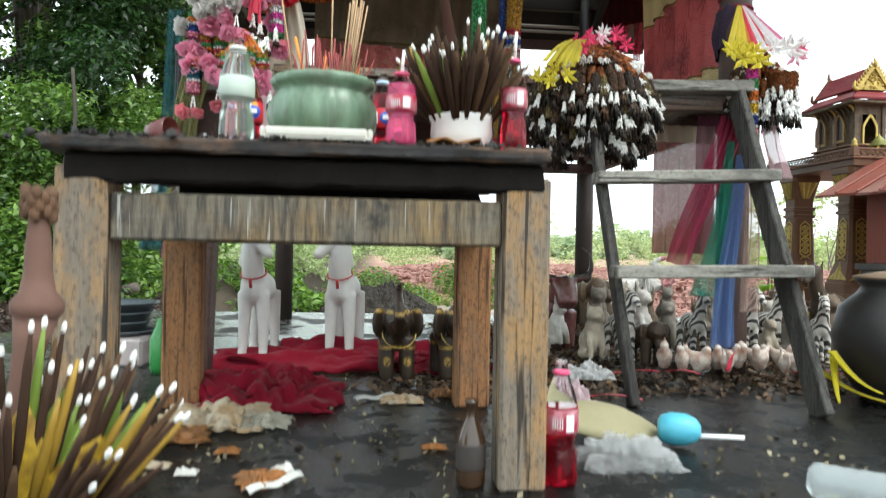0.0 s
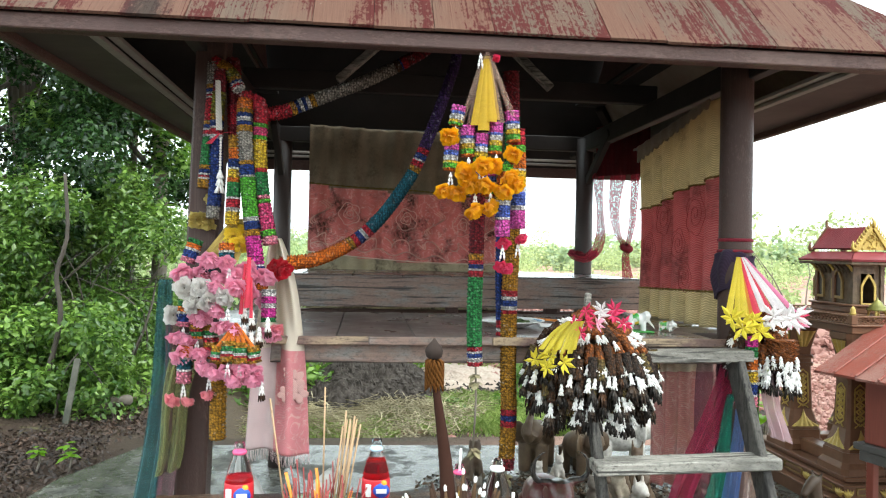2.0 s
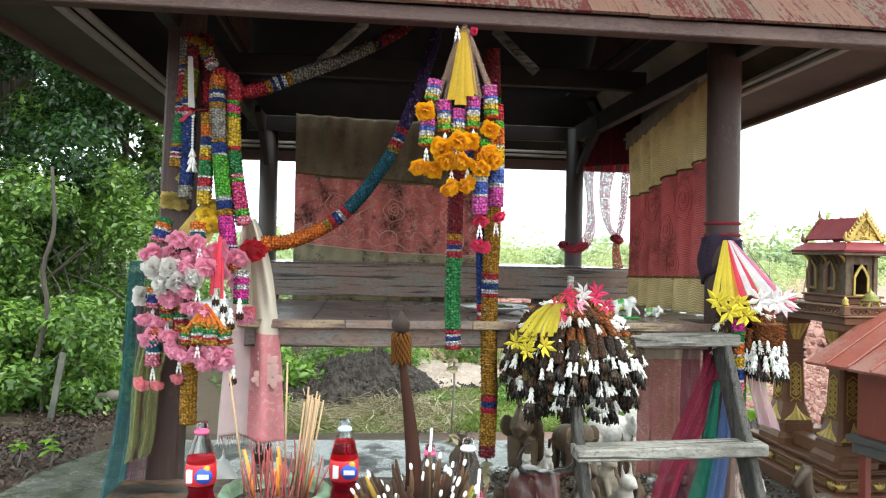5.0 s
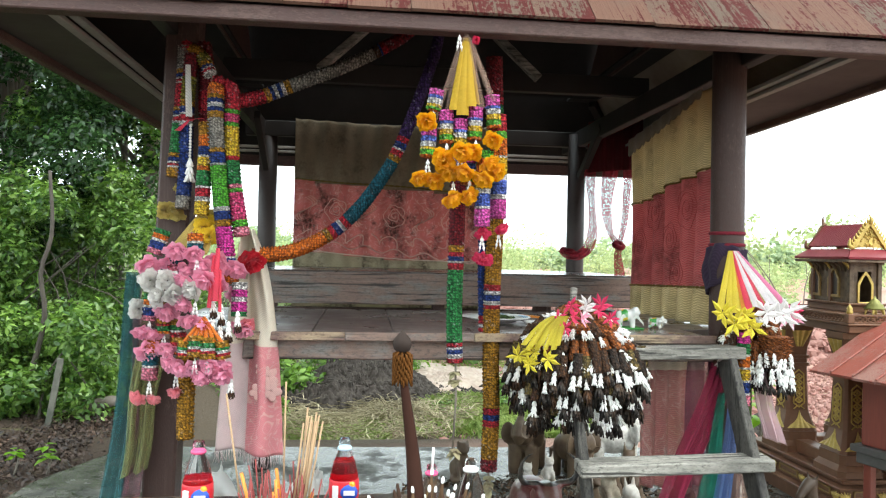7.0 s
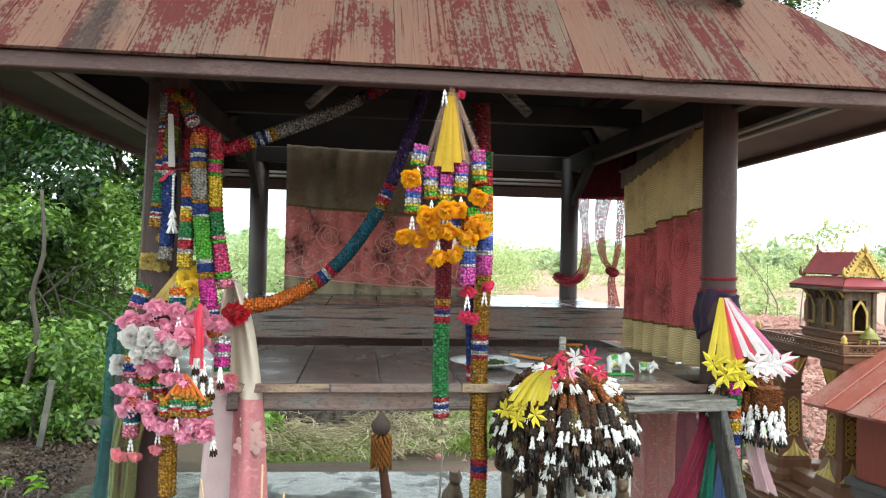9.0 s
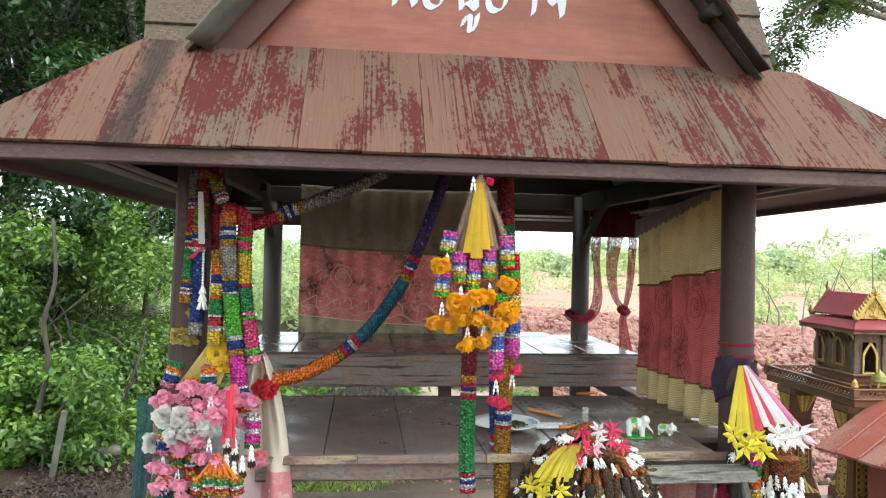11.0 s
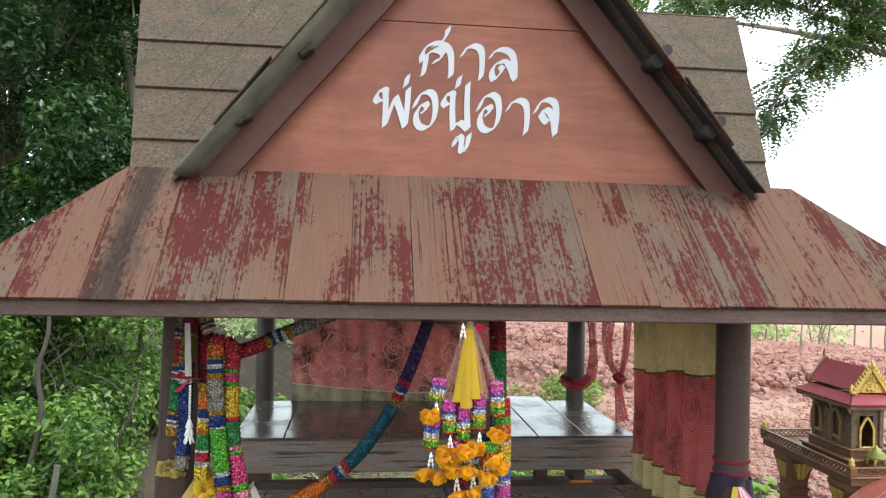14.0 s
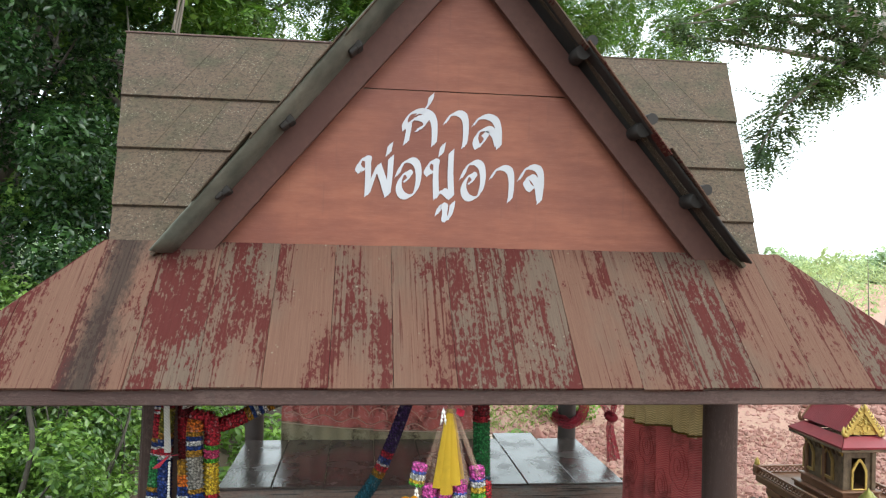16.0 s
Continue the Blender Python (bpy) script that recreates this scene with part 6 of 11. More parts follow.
for a, b, w in (((-0.372, 2.2, 1.3), (-0.374, 2.18, 1.15), 0.017), ((-0.385, 2.21, 1.28), (-0.392, 2.19, 1.13), 0.012), ((-0.365, 2.2, 1.24), (-0.36, 2.18, 1.12), 0.01)):
    bm = bmesh.new()
    ribbon(bm, a, b, w * 0.7, w)
    part("ribbon", bm, fabric("red_ribbon", (0.7, 0.06, 0.1), 0.35), bunch)
for k in range(6):
    bm = bmesh.new()
    ribbon(bm, (-0.45 + 0.012 * k, 2.37, 1.42), (-0.535 + 0.02 * k, 2.3, 1.28), 0.012, 0.022)
    part("ribbon", bm, fabric("straw_ribbon", (0.5, 0.36, 0.1), 0.5), bunch)

bunch.matrix_basis = Matrix.Translation((0.012, 0.05, 0.0)) @ bunch.matrix_basis

# white ribbon and bead tassel beside the post
cord = thing("ribbon_tassel", (-0.48, 2.41, 1.5), "white ribbon with red bow and bead tassel", "ribbon")
bm = bmesh.new()
ribbon(bm, (-0.495, 2.41, 1.86), (-0.487, 2.405, 1.7), 0.016, 0.02)
part("ribbon", bm, fabric("white_ribbon", (0.7, 0.66, 0.6), 0.5), cord)
bm = bmesh.new()
for s in (-1, 1):
    ribbon(bm, (-0.484, 2.4, 1.69), (-0.484 + s * 0.035, 2.4, 1.675 + 0.02 * s), 0.006, 0.02)
part("bow", bm, fabric("red_ribbon", (0.7, 0.06, 0.1), 0.35), cord)
bm = bmesh.new()
for i in range(12):
    ball(bm, (-0.48, 2.4, 1.67 - i * 0.009), 0.0045, 7, 5)
part("bead_string", bm, bead_white, cord, smooth=True)
place("tassel", TASSEL, cord, "", Matrix.Translation((-0.48, 2.4, 1.57)) @ Matrix.Scale(1.6, 4))

# orange pendant under the eave
pend = thing("flower_pendant", (0.325, 2.1, 1.45), "hanging pendant of orange fabric flowers, striped drums and yellow ribbons", "garland")
yel_rib = fabric("yellow_ribbon", (0.58, 0.37, 0.03), 0.45, 900, stain=0.5)
sheer_rib = fabric("sheer_peach_ribbon", (0.5, 0.33, 0.25), 0.4, 900, 0.62)
for (bx, by, bz), w, m in (((0.29, 2.08, 1.69), 0.03, yel_rib), ((0.312, 2.07, 1.675), 0.034, yel_rib), ((0.335, 2.07, 1.70), 0.03, yel_rib), ((0.35, 2.09, 1.71), 0.026, yel_rib), ((0.27, 2.1, 1.68), 0.014, sheer_rib),
                           ((0.39, 2.1, 1.74), 0.013, sheer_rib), ((0.24, 2.1, 1.66), 0.014, sheer_rib), ((0.40, 2.08, 1.72), 0.014, sheer_rib), ((0.365, 2.08, 1.70), 0.02, sheer_rib)):
    bm = bmesh.new()
    ribbon(bm, (0.322 + (bx - 0.32) * 0.12, 2.1, 1.895), (bx, by, bz), 0.014, w)
    part("ribbon", bm, m, pend)
bm = bmesh.new()
tube(bm, [Vector((0.322, 2.1, 1.915)), Vector((0.323, 2.1, 1.9)), Vector((0.322, 2.1, 1.885))], [0.006, 0.009, 0.011], 8)
part("knot", bm, sheer_rib, pend)
place("flower", rng.choice(CARN["rose"]), pend, "small rose red bow", face(0.348, 2.09, 1.888, 0.012, rng, 0.4))
droplet(pend, 0.302, 2.09, 1.9)
HOT, SKY = (0.75, 0.1, 0.4), (0.1, 0.16, 0.55)
ODR = [(1.5, HOT), (0.8, SKY), (0.9, C_WHITE), (0.8, C_YELLOW), (0.8, C_LIME), (1.4, C_ORANGE)]
for a, b in (((0.270, 1.692), (0.272, 1.603)), ((0.311, 1.67), (0.308, 1.58)), ((0.352, 1.704), (0.35, 1.614)), ((0.226, 1.642), (0.221, 1.561)), ((0.397, 1.739), (0.405, 1.649)),
             ((0.289, 1.58), (0.291, 1.5)), ((0.335, 1.57), (0.334, 1.49)), ((0.244, 1.748), (0.234, 1.691))):
    place("knitted_drum", knit_mesh("knitted_drum", [(a[0], 2.1, a[1]), (b[0], 2.1, b[1])], ODR, 0.019), pend)
BIG = [(2, C_RED), (1, C_LIME), (2, C_ORANGE), (0.5, C_WHITE), (2, C_YELLOW), (0.5, C_WHITE), (2, SKY), (0.5, C_WHITE), (3, HOT)]
place("knitted_drum", knit_mesh("knitted_drum", [(0.418, 2.12, 1.69), (0.424, 2.12, 1.56), (0.424, 2.12, 1.4)], BIG, 0.0215), pend)
place("knitted_drum", knit_mesh("knitted_drum", [(0.378, 2.07, 1.58), (0.372, 2.07, 1.48), (0.372, 2.07, 1.375)], BIG[1:], 0.0195), pend)
for p in ((0.215, 2.07, 1.655), (0.199, 2.07, 1.500), (0.240, 2.07, 1.495), (0.257, 2.06, 1.562), (0.315, 2.04, 1.517), (0.286, 2.05, 1.446), (0.333, 2.05, 1.455), (0.276, 2.05, 1.517), (0.339, 2.05, 1.574), (0.394, 2.05, 1.608),
          (0.383, 2.04, 1.544), (0.406, 2.05, 1.522), (0.305, 2.03, 1.57), (0.368, 2.04, 1.5), (0.262, 2.05, 1.545)):
    place("flower", rng.choice(CARN["orange"]), pend, "", face(*p, rng.uniform(0.025, 0.031), rng, 1.0, 0.9))
for p in ((0.43, 2.09, 1.372), (0.370, 2.07, 1.29), (0.385, 2.07, 1.285), (0.375, 2.07, 1.355)):
    place("flower", rng.choice(CARN["rose"]), pend, "rose red fabric flower", face(*p, 0.022, rng, 0.9))
for p in ((0.221, 2.08, 1.555), (0.272, 2.08, 1.6), (0.308, 2.07, 1.575), (0.35, 2.07, 1.61), (0.29, 2.06, 1.495), (0.334, 2.06, 1.5), (0.372, 2.065, 1.35), (0.424, 2.1, 1.36), (0.234, 2.09, 1.69)):
    droplet(pend, *p)


def tassel_bunch(name, label, cx, cy, z0, rx, ry, drop, n, seed, rusty=False):
    """A dome of bead strings in overlapping rings, each string ending in white tassels and a dark tuft."""
    r = random.Random(seed)
    t = thing(name, (cx, cy, z0 - drop), label, "garland")
    strings = [knit_mesh("bead_string", [(0, 0, 0), (0, 0, -0.062)], [(1, c)], 0.0125) for c in (C_RUST, C_BROWN, (0.05, 0.03, 0.02), (0.16, 0.11, 0.035))]
    for f, z, tilt, share, tones in ((0.34, 0.12, 66, 0.1, (0, 0, 1)), (0.66, 0.25, 58, 0.17, (0, 0, 1)), (0.84, 0.42, 36, 0.2, (0, 0, 1, 2)), (0.98, 0.58, 18, 0.22, (1, 2, 3)), (0.9, 0.76, 8, 0.19, (1, 2, 3)), (0.62, 0.92, 4, 0.14, (2, 3))):
        m = max(4, round(n * share))
        for i in range(m):
            a = 2 * math.pi * (i + r.uniform(-.35, .35)) / m
            p = Vector((cx + rx * f * math.cos(a), cy + ry * f * math.sin(a), z0 - drop * (z + r.uniform(-.06, .06))))
            out = Vector((math.cos(a) * rx, math.sin(a) * ry, 0)).normalized()
            turn = Matrix.Rotation(-radians(tilt + r.uniform(-8, 8)), 4, Vector((-out.y, out.x, 0)))
            away = turn @ Vector((0, 0, -1))
            if away.dot(out) < 0:
                turn = turn.inverted()
                away = turn @ Vector((0, 0, -1))
            place("bead_string", strings[r.choice((0, 0, 1) if rusty else tones)], t, "", Matrix.Translation(p - away * 0.07) @ turn)
            hang = Matrix.Rotation(r.uniform(-.3, .3), 4, "Y") @ turn
            roll = r.random()
            if roll < 0.8:
                for k in range(2 if roll < 0.45 else 1):
                    side = Vector((out.y, -out.x, 0)) * (0.009 * (2 * k - 1) if roll < 0.45 else 0)
                    place("tassel", TASSEL, t, "", Matrix.Translation(p - away * 0.01 + side) @ hang @ Matrix.Scale(r.uniform(0.75, 1.1), 4))
                p = p + away * 0.026
            if tilt < 50:
                place("tuft", TUFT[r.choice((0, 0, 1, 2))], t, "", Matrix.Translation(p) @ Matrix.Scale(r.uniform(0.9, 1.4), 4))
    return t


lb = tassel_bunch("tassel_garland", "heap of dark bead strings with white tassels and ribbon stars", 0.697, 2.25, 1.135, 0.21, 0.15, 0.34, 190, 21)
for p, k, s in (((0.579, 2.16, 1.105), "rose", .04), ((0.606, 2.13, 1.126), "rose", .045), ((0.647, 2.12, 1.135), "rose", .045), ((0.681, 2.11, 1.15), "white", .045), ((0.721, 2.11, 1.15), "rose", .045), ((0.764, 2.14, 1.128), "rose", .04),
                ((0.657, 2.18, 1.16), "rose", .045), ((0.700, 2.17, 1.165), "white", .045), ((0.745, 2.18, 1.165), "rose", .05), ((0.619, 2.11, 1.102), "rose", .04), ((0.67, 2.1, 1.13), "pink", .035),
                ((0.494, 2.14, 1.019), "lemon", .05), ((0.530, 2.11, 1.032), "lemon", .045), ((0.569, 2.09, 1.017), "lemon", .055), ((0.549, 2.12, 1.065), "lemon", .045), ((0.52, 2.11, 1.0), "lemon", .045)):
    place("star_flower", STAR[k], lb, "", face(p[0], p[1], p[2] - 0.02, s * 0.66, rng, 0.0, 0.9))
for k in range(9):
    bm = bmesh.new()
    ribbon(bm, (0.592 + 0.005 * k, 2.13, 1.115), (0.5 + 0.012 * k, 2.1 - 0.004 * (k % 3), 1.035 - 0.012 * (k % 2)), 0.012, 0.017, -0.012, 0.5 * (k % 3 - 1))
    part("ribbon", bm, fabric("lemon_ribbon", (0.56, 0.46, 0.045), 0.4, 900, stain=0.4), lb)
core = random.Random(3)
for k in range(70):
    a, d = core.uniform(0, 6.28), math.sqrt(core.random())
    place("tuft", TUFT[core.choice((0, 0, 2))], lb, "", Matrix.Translation((0.715 + 0.15 * d * math.cos(a), 2.25 + 0.11 * d * math.sin(a), 1.04 - 0.15 * core.random() - 0.06 * d)) @ Matrix.Scale(core.uniform(1.4, 2.0), 4))
lb.matrix_basis = Matrix.Translation((0.034, 0.11, -0.01)) @ lb.matrix_basis @ Matrix.Scale(1.05, 4)
# the stake under it
bm = bmesh.new()
beam(bm, (0.715, 2.398, 0.8), (0.73, 2.398, 1.2), 0.022, 0.012, (0, 1, 0))
solo("wooden_stake", bm, grey_wood, "thin grey wooden stake tied among the tassels", "stake")

pb = tassel_bunch("tassel_garland", "brown bead strings and white tassels tied to the round post", 1.325, 2.38, 1.13, 0.105, 0.075, 0.2, 60, 33, True)
for (bx, bz), c in (((1.19, 1.14), "lemon"), ((1.22, 1.12), "lemon"), ((1.245, 1.13), "lemon"), ((1.265, 1.1), "lemon"), ((1.29, 1.14), "red2"), ((1.315, 1.15), "white2"), ((1.34, 1.14), "red2"), ((1.36, 1.16), "white2"), ((1.39, 1.15), "white2"), ((1.42, 1.15), "pink2"), ((1.28, 1.12), "orange2")):
    cm = {"lemon": (0.68, 0.52, 0.05), "red2": (0.7, 0.06, 0.1), "white2": (0.75, 0.7, 0.7), "pink2": (0.72, 0.2, 0.35), "orange2": (0.75, 0.3, 0.05)}[c]
    bm = bmesh.new()
    ribbon(bm, (1.288 + (bx - 1.3) * 0.1, 2.44, 1.33), (bx, 2.33, bz), 0.012, 0.026)
    part("ribbon", bm, fabric("streamer_" + c, cm, 0.35, 900), pb)
for p, k, s in (((1.185, 2.3, 1.13), "lemon", .045), ((1.215, 2.28, 1.1), "lemon", .05), ((1.25, 2.28, 1.125), "lemon", .045), ((1.265, 2.27, 1.09), "lemon", .045), ((1.315, 2.27, 1.14), "white", .05), ((1.355, 2.26, 1.13), "white", .05),
                ((1.39, 2.27, 1.14), "white", .05), ((1.425, 2.29, 1.14), "rose", .035), ((1.41, 2.3, 1.12), "pink", .04)):
    place("star_flower", STAR[k], pb, "", face(*p, s, rng, 0.0, 0.7))
place("knitted_drum", knit_mesh("knitted_drum", [(1.255, 2.3, 1.07), (1.258, 2.3, 0.84)], [(3, C_MAGENTA), (3, C_GREEN), (0.5, C_WHITE), (3, C_ORANGE), (0.5, C_WHITE), (3, C_YELLOW), (0.5, C_WHITE), (3, C_BLUE), (0.5, C_WHITE), (4, C_PINK)], 0.018), pb)
for z, rad, mesh, k_ in ((1.0, 0.05, TASSEL, 1.0), (0.955, 0.052, TASSEL, 1.35), (0.915, 0.052, TUFT[0], 1.2)):
    for k in range(14):
        a = (k + rng.uniform(-.3, .3)) * 2 * math.pi / 14
        place("tassel" if mesh is TASSEL else "tuft", mesh, pb, "", Matrix.Translation((1.36 + rad * math.cos(a), 2.3 + rad * math.sin(a), z + rng.uniform(-.012, .012))) @ Matrix.Rotation(rng.uniform(-.35, .35), 4, "Y") @ Matrix.Scale(k_ * rng.uniform(.75, 1.1), 4))
place("rust_band", knit_mesh("rust_band", [(1.36, 2.3, 1.06), (1.36, 2.3, 0.96)], [(2, C_RUST), (1, C_BROWN)], 0.046), pb)
for z in (1.345, 1.385):
    bm = bmesh.new()
    lathe(bm, [(0.06, 0), (0.064, 0.006), (0.06, 0.012)], (1.3235, 2.55, z), 20)
    tagged(solo("post_tie", bm, fabric("dull_red_tie", (0.3, 0.03, 0.05)), "dull red cord tied round the post", "cord"))
cloth_thing("post_wrap", "dark purple cloth wrapped round the post", lambda u, v: Vector((
    1.3235 + (0.064 + 0.006 * math.sin(7 * u * 6.283 + 4 * v) + 0.012 * math.sin(3.14 * v) * math.sin(2 * u * 6.283 + 5 * v)) * math.cos(6.283 * u), 2.55 + (0.064 + 0.006 * math.sin(7 * u * 6.283 + 4 * v) + 0.012 * math.sin(3.14 * v) * math.sin(2 * u * 6.283 + 5 * v)) * math.sin(6.283 * u), 1.345 - (0.15 + 0.03 * math.sin(u * 6.283)) * v + 0.012 * math.sin(2 * u * 6.283) * (1 - v))), 64, 14,
    [fabric("dark_purple_cloth", (0.06, 0.04, 0.07))], None, "cloth")

# scarves and tulle
cloth_thing("hanging_scarf", "cream and rose brocade scarf with a fringed end", lambda u, v: Vector((
    (-0.31 - 0.075 * v ** 0.5) * (1 - u) + (-0.211 - 0.076 * math.exp(-4 * v) + 0.026 * v) * u, 2.43 - 0.03 * math.sin(u * 9 + 2 * v) - 0.016 * (1 - v) * math.sin(u * 17 - 5 * v) - 0.008 * (1 - v) * math.sin(u * 8 + 15 * v), 1.36 - 0.68 * v - 0.03 * u * v)),
    50, 70, [scarf_cream, silver_scarf, scarf_pink], lambda u, v: 0 if v < 0.51 else (1 if u < 0.42 else 2), "scarf")
bm = bmesh.new()
for k in range(60):
    u = k / 59
    a = Vector((-0.385 + 0.2 * u, 2.43 - 0.03 * math.sin(u * 9 + 2), 0.683 - 0.03 * u))
    tube(bm, [a, a + Vector((random.uniform(-.004, .004), 0, -0.022)), a + Vector((random.uniform(-.006, .006), 0, -0.04))], 0.0009, 3)
scarf = bpy.data.objects["hanging_scarf"]
petal_rose = fabric("woven_pale_rose", (0.74, 0.47, 0.43), weave=700, stain=0.1)
for fx, fz, fr in ((-0.232, 0.905, 0.03), (-0.222, 0.862, 0.03), (-0.262, 0.86, 0.024), (-0.25, 0.93, 0.02)):
    for k in range(5):
        bm_ = bmesh.new()
        a = k * 1.256 + fx * 40
        ball(bm_, (fx + fr * 0.6 * math.cos(a), 2.4045, fz + fr * 0.6 * math.sin(a)), (fr * 0.6, 0.0014, fr * 0.42), 10, 6, Matrix.Rotation(-a, 4, "Y"))
        part("woven_petal", bm_, petal_rose, scarf, smooth=True)
tagged(solo("scarf_fringe", bm, silver_scarf, "thin fringe at the end of the scarf", "fringe"))


def veil(label, pts0, pts1, col, sheer, seed):
    """A hanging gathered veil between an upper and a lower edge."""
    (ax, ay, az), (bx, by, bz) = pts0
    (cx, cy, cz), (dx, dy, dz) = pts1
    r = random.Random(seed)
    p1, p2 = r.uniform(0, 6), r.uniform(0, 6)
    def f(u, v):
        a = Vector((ax, ay, az)).lerp(Vector((bx, by, bz)), u)
        b = Vector((cx, cy, cz)).lerp(Vector((dx, dy, dz)), u)
        q = a.lerp(b, v)
        q.y += 0.014 * math.sin(u * 11 + p1 + 2 * v) * (0.3 + v) + 0.005 * math.sin(u * 27 + p2 + v)
        q.x += 0.01 * math.sin(v * 5 + p2)
        return q
    cloth_thing("tulle_veil", label, f, 60, 40, [fabric("veil_%d" % seed, col, 0.6, 1200, sheer, 0.05)], None, "veil", 0.0008)


veil("dusty teal tulle hanging on the post", ((-0.67, 2.47, 1.22), (-0.62, 2.45, 1.22)), ((-0.75, 2.45, 0.43), (-0.66, 2.43, 0.43)), (0.04, 0.17, 0.18), 0.4, 1)
veil("dusty mauve tulle hanging on the post", ((-0.64, 2.44, 1.1), (-0.58, 2.43, 1.1)), ((-0.68, 2.43, 0.4), (-0.61, 2.42, 0.42)), (0.3, 0.13, 0.16), 0.5, 2)
veil("olive tulle hanging on the post", ((-0.62, 2.42, 1.0), (-0.53, 2.42, 0.98)), ((-0.67, 2.41, 0.6), (-0.6, 2.41, 0.62)), (0.3, 0.3, 0.12), 0.45, 3)
veil("crimson tulle below the deck", ((1.23, 2.46, 0.95), (1.33, 2.46, 0.95)), ((1.06, 2.5, 0.42), (1.15, 2.5, 0.4)), (0.5, 0.05, 0.12), 0.42, 4)
veil("plum tulle below the deck", ((1.18, 2.52, 0.95), (1.3, 2.52, 0.95)), ((1.14, 2.55, 0.38), (1.25, 2.55, 0.36)), (0.24, 0.05, 0.12), 0.55, 5)
veil("emerald tulle by the post", ((1.26, 2.45, 0.85), (1.29, 2.45, 0.85)), ((1.14, 2.47, 0.3), (1.22, 2.47, 0.3)), (0.05, 0.4, 0.28), 0.52, 6)
veil("blue tulle by the post", ((1.27, 2.43, 0.8), (1.3, 2.43, 0.8)), ((1.2, 2.45, 0.12), (1.3, 2.45, 0.12)), (0.2, 0.32, 0.6), 0.52, 7)
veil("pale peach tulle by the post", ((1.3, 2.42, 0.85), (1.32, 2.42, 0.85)), ((1.29, 2.4, 0.25), (1.37, 2.4, 0.25)), (0.6, 0.42, 0.35), 0.62, 8)
veil("yellow and green tulle by the post", ((1.29, 2.36, 0.9), (1.31, 2.36, 0.9)), ((1.33, 2.36, 0.5), (1.36, 2.36, 0.5)), (0.25, 0.4, 0.15), 0.42, 9)
veil("pale pink tulle streamers by the post", ((1.31, 2.34, 0.95), (1.375, 2.34, 0.95)), ((1.335, 2.33, 0.73), (1.405, 2.33, 0.71)), (0.72, 0.52, 0.55), 0.5, 10)

# crimson lace tied at the rear corner
def lace_strip(label, pts, widths, seed):
    """A length of lace gathered along a path; widths at the points."""
    n = 60
    path = smooth_path(pts, n + 1)

    def f(u, v):
        i = min(n, int(v * n))
        q = v * (len(widths) - 1)
        k = min(len(widths) - 2, int(q))
        w = widths[k] + (widths[k + 1] - widths[k]) * (q - k)
        along = (path[min(n, i + 1)] - path[max(0, i - 1)]).normalized()
        side = along.cross(Vector((0, 1, 0)))
        side = side.normalized() if side.length > 0.1 else Vector((1, 0, 0))
        ph = u * 22 + seed + 2.5 * math.sin(3 * v)
        return path[i] + side * (u - 0.5) * w + Vector((0, (0.35 * w ** 0.5) * 0.05 * math.sin(ph) + 0.012 * math.cos(ph * 0.6), 0))
    cloth_thing("lace_curtain", label, f, 28, n, [crimson_lace], None, "curtain", 0.001)


lace_strip("crimson lace length gathered and looped back to the rear post", [(1.375, 4.3, 1.85), (1.38, 4.3, 1.7), (1.39, 4.3, 1.58), (1.395, 4.3, 1.45), (1.38, 4.32, 1.36), (1.33, 4.36, 1.305), (1.27, 4.4, 1.31), (1.24, 4.42, 1.34)],
           (0.075, 0.06, 0.04, 0.045, 0.06, 0.065, 0.05, 0.04), 1)
lace_strip("crimson lace length drawn to one side and knotted", [(1.5, 4.28, 1.85), (1.475, 4.28, 1.7), (1.47, 4.28, 1.58), (1.495, 4.28, 1.45), (1.545, 4.28, 1.37), (1.545, 4.28, 1.3), (1.56, 4.28, 1.2), (1.575, 4.28, 1.11)],
           (0.1, 0.085, 0.07, 0.06, 0.035, 0.045, 0.06, 0.08), 2)
lace_strip("narrow strip of crimson lace hanging straight", [(1.59, 4.26, 1.85), (1.585, 4.26, 1.68), (1.575, 4.26, 1.52), (1.555, 4.27, 1.39)], (0.06, 0.05, 0.045, 0.03), 3)
bm = bmesh.new()
tube(bm, smooth_path([(1.52, 4.27, 1.375), (1.55, 4.255, 1.355), (1.575, 4.27, 1.365), (1.55, 4.29, 1.385), (1.52, 4.27, 1.375)], 20), 0.017, 8)
solo("curtain_knot", bm, fabric("crimson_loop_cloth", (0.25, 0.02, 0.03)), "crimson knot in the lace curtain", "curtain", smooth=True)
bm = bmesh.new()
tube(bm, smooth_path([(1.29, 4.42, 1.33), (1.345, 4.415, 1.31), (1.4, 4.44, 1.32), (1.42, 4.5, 1.335), (1.345, 4.55, 1.34), (1.275, 4.49, 1.335), (1.29, 4.42, 1.33)], 30), [0.02 + 0.005 * math.sin(i * 1.3) for i in range(30)], 9)
solo("curtain_loop", bm, fabric("crimson_loop_cloth", (0.25, 0.02, 0.03)), "crimson lace looped round the rear post", "curtain", smooth=True)

